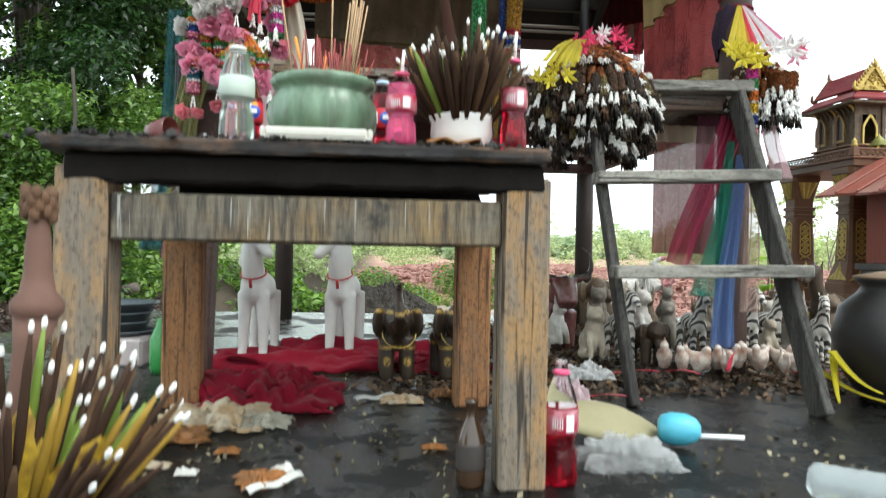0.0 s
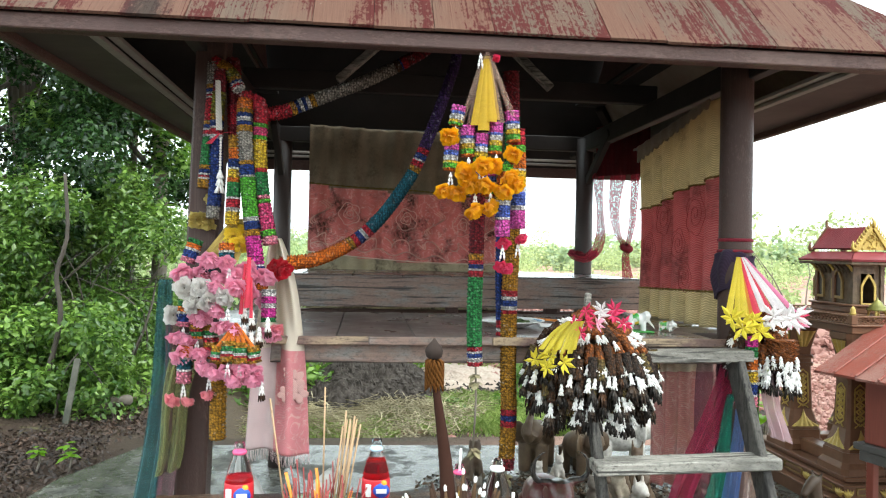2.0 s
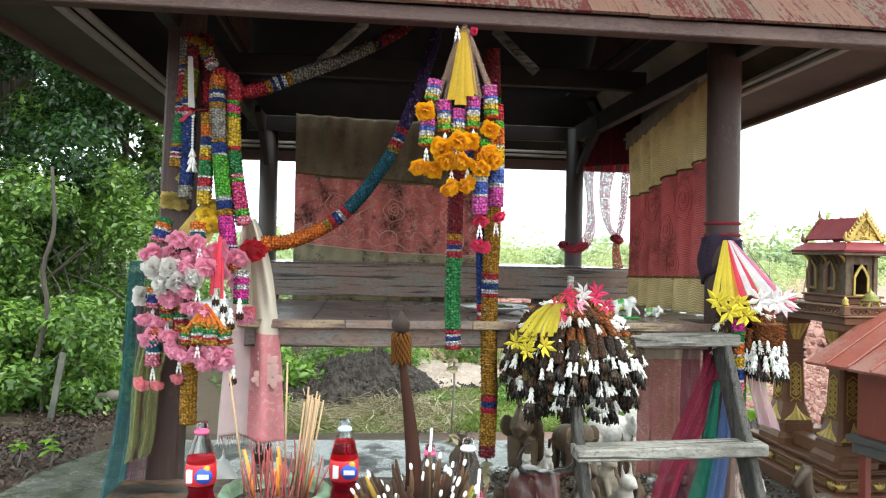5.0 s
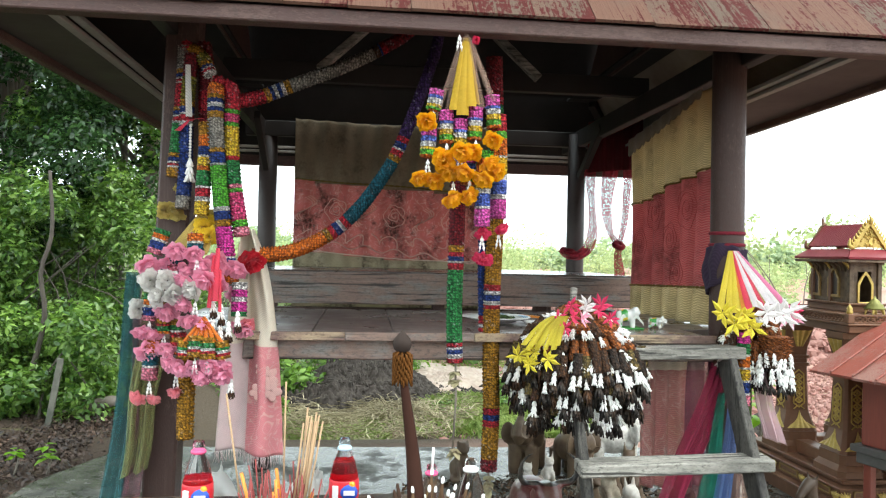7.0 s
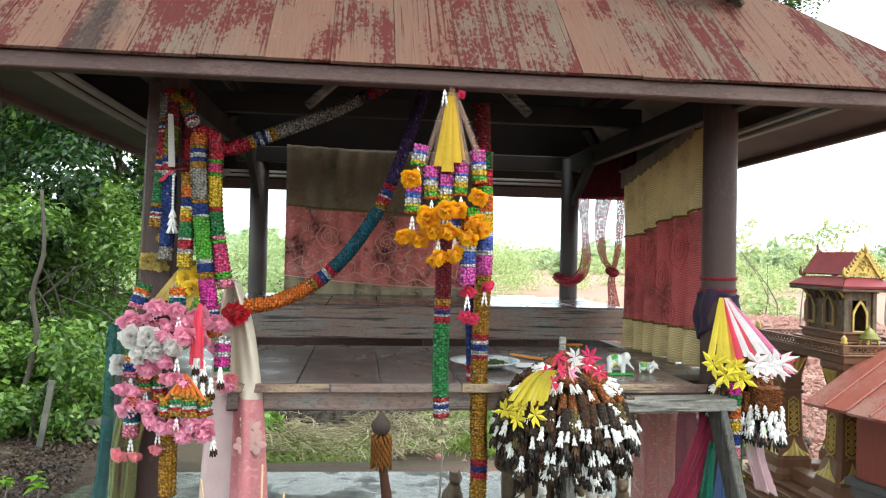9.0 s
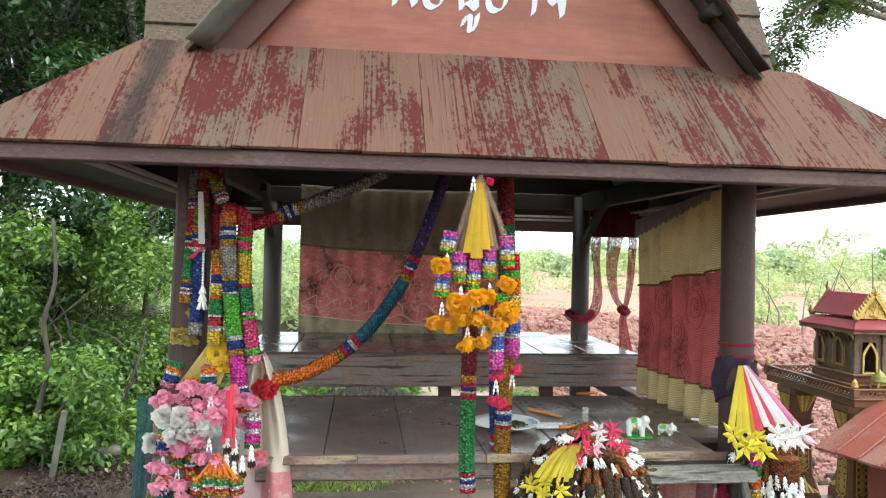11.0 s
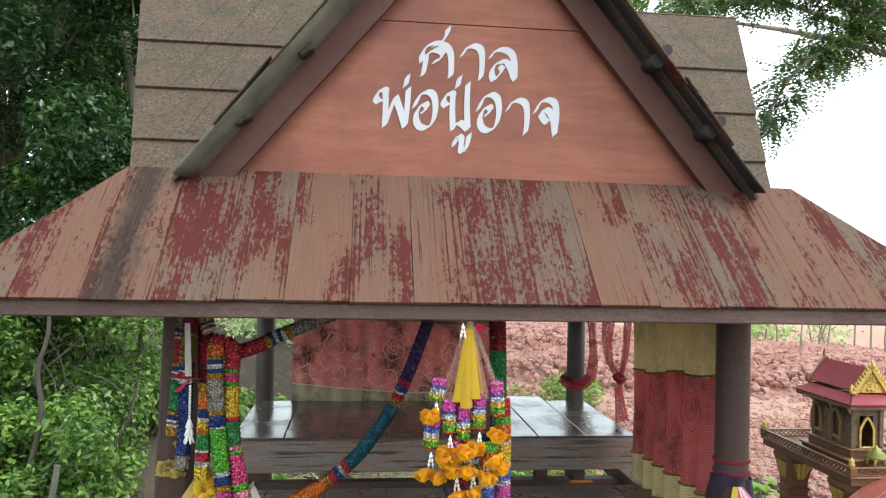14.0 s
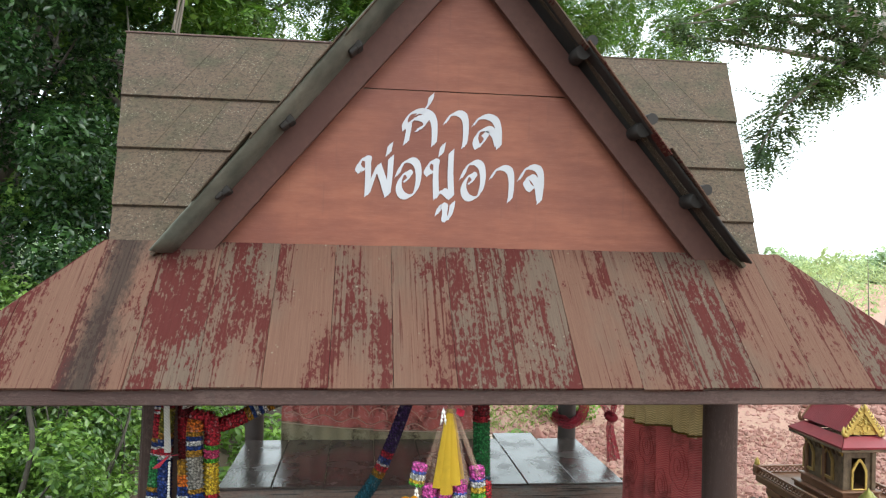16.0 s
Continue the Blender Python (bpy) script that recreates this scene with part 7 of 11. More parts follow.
# ---- offerings on the altar ----
TOPZ = 0.641
red_drink = clear("red_soft_drink", (0.5, 0.008, 0.025), 0.03, 1.33, 0.95)
pink_drink = clear("pink_soft_drink", (0.9, 0.12, 0.3), 0.05, 1.3, 0.75)
clear_pet = clear("clear_plastic", (0.95, 0.97, 0.98), 0.1, 1.1)
label_white = surface("white_label", (0.75, 0.72, 0.72), 0.4, fine=60, coarse=20, vary=0.1, relief=0)
label_red = surface("red_label", (0.6, 0.02, 0.03), 0.35, fine=60, coarse=20, vary=0.1, relief=0)
label_blue = surface("blue_label", (0.02, 0.08, 0.45), 0.35, fine=60, coarse=20, vary=0.1, relief=0)
label_orange = surface("orange_label", (0.85, 0.35, 0.02), 0.35, fine=60, coarse=20, vary=0.1, relief=0)
cap_pink = surface("pink_cap", (0.7, 0.08, 0.2), 0.4, vary=0.1, relief=0)
cap_blue = surface("pale_blue_cap", (0.45, 0.6, 0.72), 0.4, vary=0.1, relief=0)
straw_white = surface("white_straw", (0.8, 0.78, 0.75), 0.4, vary=0.08, relief=0)


def label_stripes():
    """A thin printed sleeve of clear pink-red film."""
    m, nt, b = nodes_of("striped_drink_label")
    v = coords(nt)
    n = noise_tex(nt, v, 38, 4)
    col = mix(nt, ramp(nt, n, [(0.44, (0, 0, 0)), (0.58, (1, 1, 1))]), (0.62, 0.03, 0.07), (0.8, 0.3, 0.36))
    nt.links.new(col, b.inputs["Base Color"])
    b.inputs["Roughness"].default_value = 0.3
    b.inputs["Transmission Weight"].default_value = 0.45
    return m


striped_label = label_stripes()


def bottle(name, label, x, y, z, h, r, drink, fill, cap, label_mat, straw=False, blue=False, tilt=None, cat="bottle"):
    t = thing(name, (x, y, z), label, cat)
    prof = [(r * 0.82, 0), (r * 0.98, h * 0.03), (r, h * 0.1), (r * 0.95, h * 0.27), (r * 0.78, h * 0.34), (r * 0.92, h * 0.42), (r, h * 0.52), (r * 0.96, h * 0.64), (r * 0.75, h * 0.76), (r * 0.48, h * 0.86), (r * 0.38, h * 0.91), (r * 0.36, h * 0.94), (r * 0.36, h * 1.0)]
    bm = bmesh.new()
    lathe(bm, prof, (x, y, z), 24)
    shell = part("shell", bm, clear_pet, t)
    shell.visible_shadow = False
    if drink:
        bm = bmesh.new()
        lv = [(a * 0.95, b) for a, b in prof if b < h * fill]
        lathe(bm, lv + [(lv[-1][0] * 0.99, h * fill)], (x, y, z + 0.002), 24)
        part("drink", bm, drink, t)
    bm = bmesh.new()
    lathe(bm, [(r * 0.4, h * 0.885), (r * 0.5, h * 0.895), (r * 0.5, h * 0.915), (r * 0.4, h * 0.925)], (x, y, z), 18)
    part("neck_ring", bm, cap, t)
    if label_mat:
        bm = bmesh.new()
        lathe(bm, [(r * 0.955, h * 0.42), (r * 1.01, h * 0.43), (r * 1.03, h * 0.52), (r * 1.0, h * 0.61), (r * 0.97, h * 0.62)], (x, y, z), 24)
        lab = part("label", bm, label_mat, t)
        if blue:
            bm = bmesh.new()
            ball(bm, (x + r * 0.35, y - r * 0.93, z + h * 0.52), (r * 0.62, r * 0.22, h * 0.075), 14, 8)
            part("badge", bm, label_blue, lab, "blue oval badge")
            bm = bmesh.new()
            box(bm, x + r * 0.0, x + r * 0.75, y - r * 1.2, y - r * 1.16, z + h * 0.5, z + h * 0.545, None, 0.0005)
            part("badge_stripe", bm, label_white, lab)
            bm = bmesh.new()
            ball(bm, (x + r * 0.55, y - r * 0.86, z + h * 0.585), (r * 0.24, r * 0.2, h * 0.035), 10, 6)
            part("badge_dot", bm, label_orange, lab)
            bm = bmesh.new()
            box(bm, x - r * 0.75, x - r * 0.35, y - r * 1.02, y - r * 0.8, z + h * 0.46, z + h * 0.58, None, 0.0005)
            part("label_panel", bm, label_white, lab)
        if label_mat is striped_label:
            # a white print panel and a row of small upright bars, bent round the sleeve
            def bent(a0, a1, z0, z1):
                o = bmesh.new()
                rows = [[o.verts.new((x + q * math.sin(a), y - q * math.cos(a), z + h * zz)) for zz, q in ((z0, r * 1.032), ((z0 + z1) / 2, r * 1.045), (z1, r * 1.032))] for a in (a0 + (a1 - a0) * k / 5 for k in range(6))]
                for k in range(5):
                    for m_ in range(2):
                        o.faces.new((rows[k][m_], rows[k + 1][m_], rows[k + 1][m_ + 1], rows[k][m_ + 1]))
                return o
            part("print_panel", bent(0.05, 0.55, 0.45, 0.59), label_white, lab, "white print panel")
            for k in range(5):
                part("print_bar", bent(-0.7 + 0.13 * k, -0.64 + 0.13 * k, 0.47, 0.56), label_white, lab)
    if straw:
        bm = bmesh.new()
        tube(bm, [Vector((x, y, z + h * 0.9)), Vector((x + 0.003, y, z + h * 1.2))], 0.003, 8)
        part("straw", bm, straw_white, t)
    return t


bottle("drink_bottle", "red soft drink bottle with red label and blue badge", -0.295, 1.76, TOPZ, 0.235, 0.033, red_drink, 0.66, cap_pink, label_red, False, True)
bottle("drink_bottle", "red soft drink bottle with pale blue cap", 0.022, 1.78, TOPZ, 0.235, 0.033, red_drink, 0.78, cap_blue, label_red, False, True)
bottle("drink_bottle", "small pink drink bottle with white label and a straw", 0.052, 1.36, TOPZ, 0.15, 0.029, pink_drink, 0.75, cap_pink, striped_label, True)
bottle("drink_bottle", "red drink bottle with a bleached pink upper half", 0.272, 1.39, TOPZ, 0.195, 0.0265, red_drink, 0.62, cap_pink, striped_label, True)
bottle("water_bottle", "cloudy clear water bottle with green and white label", -0.252, 1.37, TOPZ, 0.19, 0.032, clear("cloudy_water", (0.86, 0.92, 0.88), 0.22, 1.08, 0.94), 0.85, straw_white, surface("faded_green_white_label", (0.5, 0.58, 0.5), 0.4, fine=60, coarse=30, vary=0.2, relief=0), False)
bottle("water_bottle", "large clear empty plastic bottle with worn label", 0.29, 1.64, TOPZ, 0.225, 0.034, None, 0, straw_white, None, False)
bottle("drink_bottle", "pink drink bottle with a straw behind the leaf cones", 0.215, 1.72, TOPZ, 0.19, 0.029, pink_drink, 0.55, cap_pink, None, True)

# incense bowl
jade = surface("celadon_glaze", (0.15, 0.25, 0.16), 0.32, fine=40, coarse=16, vary=0.55, relief=0.1, dirt=(0.07, 0.085, 0.05), stretch=(1, 1, 0.45))
BX, BY = -0.105, 1.535
bowl = thing("incense_bowl", (BX, BY, TOPZ), "green glazed ribbed incense bowl on the altar", "bowl")
bm = bmesh.new()
lathe(bm, [(0.065, 0), (0.075, 0.008), (0.1, 0.035), (0.109, 0.07), (0.107, 0.1), (0.094, 0.122), (0.09, 0.128), (0.1, 0.136), (0.105, 0.147), (0.1, 0.157), (0.09, 0.157), (0.085, 0.148), (0.083, 0.13)], (BX, BY, TOPZ), 64, 16, 0.05)
part("bowl_body", bm, jade, bowl)
bm = bmesh.new()
lathe(bm, [(0.001, 0.138), (0.05, 0.136), (0.084, 0.132)], (BX, BY, TOPZ), 24)
part("ash", bm, surface("incense_ash", (0.09, 0.07, 0.055), 0.95, vary=0.5), bowl)
rng = random.Random(5)
red_stick = surface("red_incense_stub", (0.27, 0.05, 0.045), 0.8, fine=60, coarse=20, vary=0.3)
tan_stick = surface("tan_incense_stick", (0.42, 0.27, 0.15), 0.8, fine=60, coarse=20, vary=0.3)
orange_stick = surface("orange_candle", (0.75, 0.25, 0.03), 0.5, vary=0.2)
for k in range(46):
    a, d = rng.uniform(0, 6.28), 0.074 * math.sqrt(rng.random())
    x, y = BX + d * math.cos(a), BY + d * math.sin(a)
    l = rng.uniform(0.05, 0.11)
    bm = bmesh.new()
    tube(bm, [Vector((x, y, TOPZ + 0.125)), Vector((x + rng.uniform(-.02, .02) + (x - BX) * .25, y + rng.uniform(-.02, .02), TOPZ + 0.135 + l))], 0.0016 if k < 40 else 0.0035, 5)
    part("incense_stub" if k < 40 else "candle_stub", bm, red_stick if k < 40 else orange_stick, bowl)
for x, y, tx, tz in ((0.04, 0, 0.02, .2), (0.046, .01, 0.024, .21), (0.052, -.01, 0.026, .215), (0.058, 0, 0.03, .22), (0.063, .015, 0.03, .21), (0.05, .02, 0.018, .225), (0.068, .01, 0.034, .2), (0.055, 0.02, 0.024, .2), (0.061, -0.008, 0.028, .205), (0.015, .05, 0.0, .27), (-0.075, .03, -0.04, .25)):
    bm = bmesh.new()
    tube(bm, [Vector((BX + x * .8, BY + y, TOPZ + 0.12)), Vector((BX + x * .8 + tx, BY + y + .01, TOPZ + 0.125 + tz))], 0.002, 6)
    part("incense_stick", bm, tan_stick, bowl)

# foam tray with scraps
tray = thing("foam_tray", (-0.1, 1.36, TOPZ), "white foam tray with dried food scraps", "tray")
bm = bmesh.new()
box(bm, -0.198, -0.002, 1.30, 1.44, TOPZ, TOPZ + 0.006, None, 0.002)
for a in ((-0.2, -0.19, 1.3, 1.44), (-0.01, 0.0, 1.3, 1.44), (-0.19, -0.01, 1.298, 1.308), (-0.19, -0.01, 1.432, 1.442)):
    box(bm, *a, TOPZ + 0.004, TOPZ + 0.02, None, 0.003)
part("tray_body", bm, surface("dirty_white_foam", (0.6, 0.57, 0.5), 0.6, vary=0.2), tray)
bm = bmesh.new()
for k in range(26):
    ball(bm, (rng.uniform(-.18, -.1), rng.uniform(1.33, 1.41), TOPZ + 0.014), (rng.uniform(.006, .016), .008, .006), 6, 4, Matrix.Rotation(rng.uniform(0, 3), 4, "Z"))
tagged(part("scraps", bm, surface("olive_food_scraps", (0.28, 0.24, 0.03), 0.7, vary=0.6, fine=90), tray), kind="stuff")
bm = bmesh.new()
sheet(bm, lambda u, v: Vector((-0.1 + 0.085 * u, 1.325 + 0.09 * v, TOPZ + 0.014 + 0.006 * math.sin(u * 9) * math.cos(v * 7))), 12, 10)
part("wrapper", bm, surface("grey_foil", (0.45, 0.45, 0.45), 0.3, 0.6, vary=0.3), tray)

# leaf-cone bouquets
white_bud = surface("white_flower_bud", (0.85, 0.84, 0.8), 0.6, vary=0.06, relief=0)
cone_mats = [surface("dry_leaf_cone", (0.05, 0.026, 0.016), 0.85, spec=0.2, vary=0.5, stretch=(1, 1, .2)), surface("brown_leaf_cone", (0.1, 0.055, 0.028), 0.85, spec=0.2, vary=0.5, stretch=(1, 1, .2)),
             surface("green_leaf_cone", (0.16, 0.24, 0.03), 0.6, vary=0.5, stretch=(1, 1, .2)), surface("yellow_leaf_cone", (0.34, 0.2, 0.022), 0.6, vary=0.4, stretch=(1, 1, .2))]


def cones(t, cx, cy, z, n, spread, height, weights, seed, r=0.0065):
    q = random.Random(seed)
    for k in range(n):
        a = q.uniform(0, 6.28)
        s = spread * math.sqrt(q.uniform(0.05, 1))
        base = Vector((cx + 0.35 * s * math.cos(a), cy + 0.35 * s * math.sin(a), z))
        tip = Vector((cx + s * math.cos(a), cy + s * math.sin(a), z + height * q.uniform(0.6, 1.05) * (1 - 0.35 * (s / spread) ** 2)))
        m = q.choices(cone_mats, weights)[0]
        bm = bmesh.new()
        tube(bm, [base, base.lerp(tip, 0.55), base.lerp(tip, 0.85), tip], [r * 0.9, r * 1.3, r * 0.95, r * 0.4], 7)
        part("leaf_cone", bm, m, t)
        if q.random() < 0.45:
            continue
        bm = bmesh.new()
        d = (tip - base).normalized()
        ball(bm, tip + d * 0.005, (0.0034, 0.0034, 0.0075), 8, 6, d.to_track_quat("Z", "Y").to_matrix().to_4x4())
        part("bud", bm, white_bud, t, smooth=True)


PX, PY = 0.175, 1.43
pot = thing("leaf_cone_pot", (PX, PY, TOPZ), "white ceramic pot of dried leaf cones with white buds", "pot")
bm = bmesh.new()
lathe(bm, [(0.04, 0), (0.05, 0.008), (0.062, 0.035), (0.06, 0.06), (0.066, 0.07), (0.062, 0.072), (0.055, 0.06), (0.05, 0.045)], (PX, PY, TOPZ), 28)
part("pot_body", bm, surface("white_ceramic", (0.75, 0.73, 0.7), 0.3, vary=0.1), pot)
cones(pot, PX, PY, TOPZ + 0.05, 115, 0.14, 0.2, (8, 4, 0.7, 0.5), 8, 0.0056)
bm = bmesh.new()
tube(bm, smooth_path([(PX - 0.008, PY + 0.02, TOPZ + 0.06), (0.162, 1.53, 0.876), (0.137, 1.565, 1.065)], 14), [0.022 - 0.00115 * i for i in range(14)], 12)
part("spire", bm, surface("brown_leaf_spire", (0.042, 0.017, 0.011), 0.85, spec=0.12, vary=0.4, stretch=(1, 1, .3)), pot, "tall tapering brown leaf spire")
bm = bmesh.new()
for k in range(110):
    a = k * 2.4
    o = Vector((0.137 + 0.007 * math.cos(a), 1.567 + 0.007 * math.sin(a), 1.05 + 0.0005 * k))
    tube(bm, [o, o + Vector((0.011 * math.cos(a), 0.011 * math.sin(a), -0.006)), o + Vector((0.013 * math.cos(a), 0.013 * math.sin(a), -0.018))], [0.002, 0.003, 0.0012], 4)
part("collar", bm, surface("dried_orange_flowers", (0.12, 0.045, 0.01), 0.95, spec=0.1, vary=0.6, fine=150), pot, "dried orange flower collar")
bm = bmesh.new()
lathe(bm, [(0.008, 0), (0.015, 0.006), (0.018, 0.018), (0.015, 0.028), (0.007, 0.037), (0.001, 0.046)], (0.136, 1.568, 1.1), 14, 5, 0.12)
part("finial", bm, surface("grey_brown_bud", (0.04, 0.028, 0.023), 0.9, spec=0.15, vary=0.3), pot)

# floor bouquet in front of the altar with a terracotta spire
fb = thing("floor_bouquet", (-0.42, 0.86, 0.0), "clay pot of yellow and brown leaf cones on the floor", "bouquet")
bm = bmesh.new()
lathe(bm, [(0.06, 0), (0.08, 0.05), (0.09, 0.1), (0.08, 0.12), (0.07, 0.1)], (-0.42, 0.87, 0.0), 24)
part("pot_body", bm, surface("dark_clay", (0.12, 0.06, 0.04), 0.8, vary=0.3), fb)
cones(fb, -0.41, 0.86, 0.1, 120, 0.2, 0.25, (9, 4, 2.0, 1.2), 9, 0.0048)
mottled_leaf = surface("mottled_yellow_leaf", (0.55, 0.36, 0.025), 0.55, fine=70, coarse=38, vary=0.7, relief=0.2, dirt=(0.14, 0.06, 0.01))
bm = bmesh.new()
sp = smooth_path([(-0.40, 0.87, 0.15), (-0.39, 0.87, 0.3), (-0.385, 0.88, 0.36)], 8)
tube(bm, sp, [0.024, 0.026, 0.026, 0.022, 0.018, 0.016, 0.018, 0.024], 14)
lathe(bm, [(0.018, 0), (0.028, 0.012), (0.029, 0.024), (0.019, 0.038), (0.015, 0.06), (0.014, 0.09), (0.011, 0.12), (0.01, 0.128)], (-0.383, 0.88, 0.355), 14)
for k in range(18):
    bl = bmesh.new()
    a, s_ = k * 2.4, 0.04 + 0.11 * (k % 5) / 4
    o_, e_ = Vector((-0.41 + 0.03 * math.cos(a), 0.86 + 0.03 * math.sin(a), 0.11)), Vector((-0.41 + s_ * math.cos(a), 0.86 + s_ * math.sin(a), 0.24 + 0.04 * math.sin(k * 1.7)))
    sd = (e_ - o_).cross(Vector((0, 1, 0.2))).normalized()
    sheet(bl, lambda u, v, o_=o_, e_=e_, sd=sd, k=k: o_.lerp(e_, v) + sd * (u - .5) * (0.034 + 0.014 * (k % 3)) * math.sin(math.pi * (0.12 + 0.85 * v)) + Vector((0, -0.006 * math.sin(3.14 * u), 0)), 4, 8)
    part("folded_leaf", bl, mottled_leaf if k % 4 else cone_mats[2], fb, smooth=True)
part("spire", bm, surface("faded_terracotta_leaf", (0.14, 0.068, 0.048), 0.8, vary=0.25), fb, "tall faded terracotta coloured spire")
bm = bmesh.new()
for k in range(26):
    a = k * 2.4
    ball(bm, (-0.383 + 0.014 * math.cos(a), 0.88 + 0.014 * math.sin(a), 0.478 + 0.0012 * k), (0.007, 0.007, 0.009), 6, 5)
part("collar", bm, surface("dried_brown_flowers", (0.12, 0.06, 0.03), 0.9, vary=0.5), fb)

# tipped cup on an orange leaf, plastic scraps and planks on the altar
bm = bmesh.new()
lathe(bm, [(0.028, 0.0), (0.034, 0.02), (0.038, 0.06), (0.036, 0.06), (0.03, 0.02), (0.001, 0.012)], (0, 0, 0), 22)
cup = solo("tipped_cup", bm, [surface("dark_red_lacquer", (0.1, 0.016, 0.014), 0.3, fine=50, coarse=20, vary=0.35)], "dark red lacquer cup tipped on its side on the altar", "cup", smooth=True)
cup.matrix_world = pose(-0.46, 1.56, TOPZ + 0.034, 82, 0, 70) @ Matrix.Scale(0.82, 4)
bm = bmesh.new()
sheet(bm, lambda u, v: Vector((-0.54 + 0.17 * u, 1.44 + 0.12 * v, TOPZ + 0.004 + 0.012 * math.sin(4 * u) ** 2 * (1 - v))), 14, 8)
thicken(solo("orange_leaf", bm, surface("orange_dry_leaf", (0.36, 0.15, 0.025), 0.6, fine=50, coarse=14, vary=0.5, dirt=(0.12, 0.05, 0.015)), "curled orange dry leaf on the altar", "leaf", smooth=True), 0.003)
bm = bmesh.new()
sheet(bm, lambda u, v: Vector((0.10 + 0.1 * u, 1.325 + 0.06 * v, TOPZ + 0.004 + 0.01 * math.sin(5 * u + 2 * v) ** 2)), 14, 8)
thicken(solo("orange_leaf", bm, surface("orange_dry_leaf", (0.36, 0.15, 0.025), 0.6, fine=50, coarse=14, vary=0.5, dirt=(0.12, 0.05, 0.015)), "orange dried petals in front of the white pot", "leaf", smooth=True), 0.003)


def crumple(name, label, cat, cx, cy, z, sx, sy, h, mat, seed):
    bm = bmesh.new()
    def f(u, v):
        k = (1 - (2 * u - 1) ** 2) * (1 - (2 * v - 1) ** 2)
        n1 = noise.noise(Vector((u * 4 + seed, v * 4, seed)))
        n2 = noise.noise(Vector((u * 11 + seed, v * 11, seed * 2)))
        crease = 0.35 - abs(noise.noise(Vector((u * 6 + seed * 3, v * 6, seed)))) * 1.5 + 0.16 - abs(noise.noise(Vector((u * 15 + seed, v * 15, seed * 5)))) * 0.8
        edge = 1 + 0.3 * n1 + 0.22 * n2
        return Vector((cx + (u - 0.5) * sx * edge, cy + (v - 0.5) * sy * (1 + 0.3 * n2 - 0.2 * n1), z + 0.003 + h * max(0, k ** 0.5 * (0.55 + 0.55 * n1 + 0.2 * n2 + 0.5 * crease))))
    sheet(bm, f, 54, 46)
    return thicken(solo(name, bm, mat, label, cat, smooth=True), 0.0015)


horse_scrap = surface("white_paper_scrap", (0.6, 0.58, 0.54), 0.6, fine=50, coarse=20, vary=0.2, relief=0.1)
film_plastic = fabric("crumpled_clear_film", (0.75, 0.75, 0.74), 0.25, 60, 0.45, 0.05)
rag_red = fabric("crimson_velvet", (0.36, 0.012, 0.035), 0.8, 700, 0, 0.1)
crumple("plastic_film", "crumpled clear plastic film on the altar", "litter", -0.36, 1.72, TOPZ, 0.17, 0.14, 0.06, film_plastic, 3)
crumple("plastic_film", "crumpled pinkish plastic film on the altar", "litter", -0.28, 1.62, TOPZ, 0.12, 0.1, 0.045, fabric("pink_film", (0.6, 0.35, 0.35), 0.3, 60, 0.4, 0.05), 4)

# ---- things on the floor ----
crumple("red_cloth", "crumpled crimson cloth on the wet floor", "cloth", -0.3, 2.15, 0.0, 0.42, 0.36, 0.11, rag_red, 5)
crumple("red_cloth", "spread crimson cloth under the white horses", "cloth", -0.1, 2.85, 0.0, 1.0, 0.5, 0.09, rag_red, 6)
wrap_leaf = surface("mottled_dry_leaf", (0.4, 0.24, 0.1), 0.65, fine=35, coarse=18, vary=0.6, relief=0.4, dirt=(0.45, 0.4, 0.32))
rust_leaf = surface("rust_dry_leaf", (0.3, 0.11, 0.02), 0.6, fine=45, coarse=16, vary=0.6, relief=0.4, dirt=(0.1, 0.05, 0.02))
crumple("dried_wrapping", "mottled orange dried leaf wrapping on the floor", "litter", -0.38, 1.9, 0.0, 0.26, 0.26, 0.05, wrap_leaf, 7)
crumple("dried_wrapping", "rust coloured dried leaf wrapping on the floor", "litter", -0.47, 1.72, 0.0, 0.2, 0.1, 0.035, rust_leaf, 17)
crumple("dried_wrapping", "pale torn leaf wrapping on the floor", "litter", -0.27, 1.86, 0.0, 0.14, 0.12, 0.03, surface("pale_torn_leaf", (0.42, 0.38, 0.3), 0.6, fine=40, coarse=20, vary=0.5, relief=0.3), 27)
for x, y, sx, h, mat, k in ((-0.2, 1.41, 0.09, 0.02, rust_leaf, 31), (-0.165, 1.43, 0.05, 0.025, horse_scrap, 32), (-0.205, 1.36, 0.045, 0.03, rust_leaf, 33), (-0.35, 1.45, 0.04, 0.012, horse_scrap, 34), (-0.42, 1.5, 0.05, 0.01, wrap_leaf, 35),
                            (0.1, 2.12, 0.12, 0.02, wrap_leaf, 36), (0.24, 2.2, 0.1, 0.03, rust_leaf, 37), (-0.3, 1.6, 0.05, 0.012, rust_leaf, 38), (0.45, 1.9, 0.08, 0.02, wrap_leaf, 39), (0.15, 1.62, 0.05, 0.01, rust_leaf, 40)):
    crumple("floor_litter", "small torn leaf or wrapper scrap on the wet floor", "litter", x, y, 0.0, sx, sx * 0.7, h, mat, k)
crumple("plastic_bag", "white translucent plastic bag on the floor", "bag", 0.555, 1.5, 0.0, 0.2, 0.16, 0.075, fabric("white_bag_film", (0.75, 0.75, 0.74), 0.15, 60, 0.8, 0.05), 8)
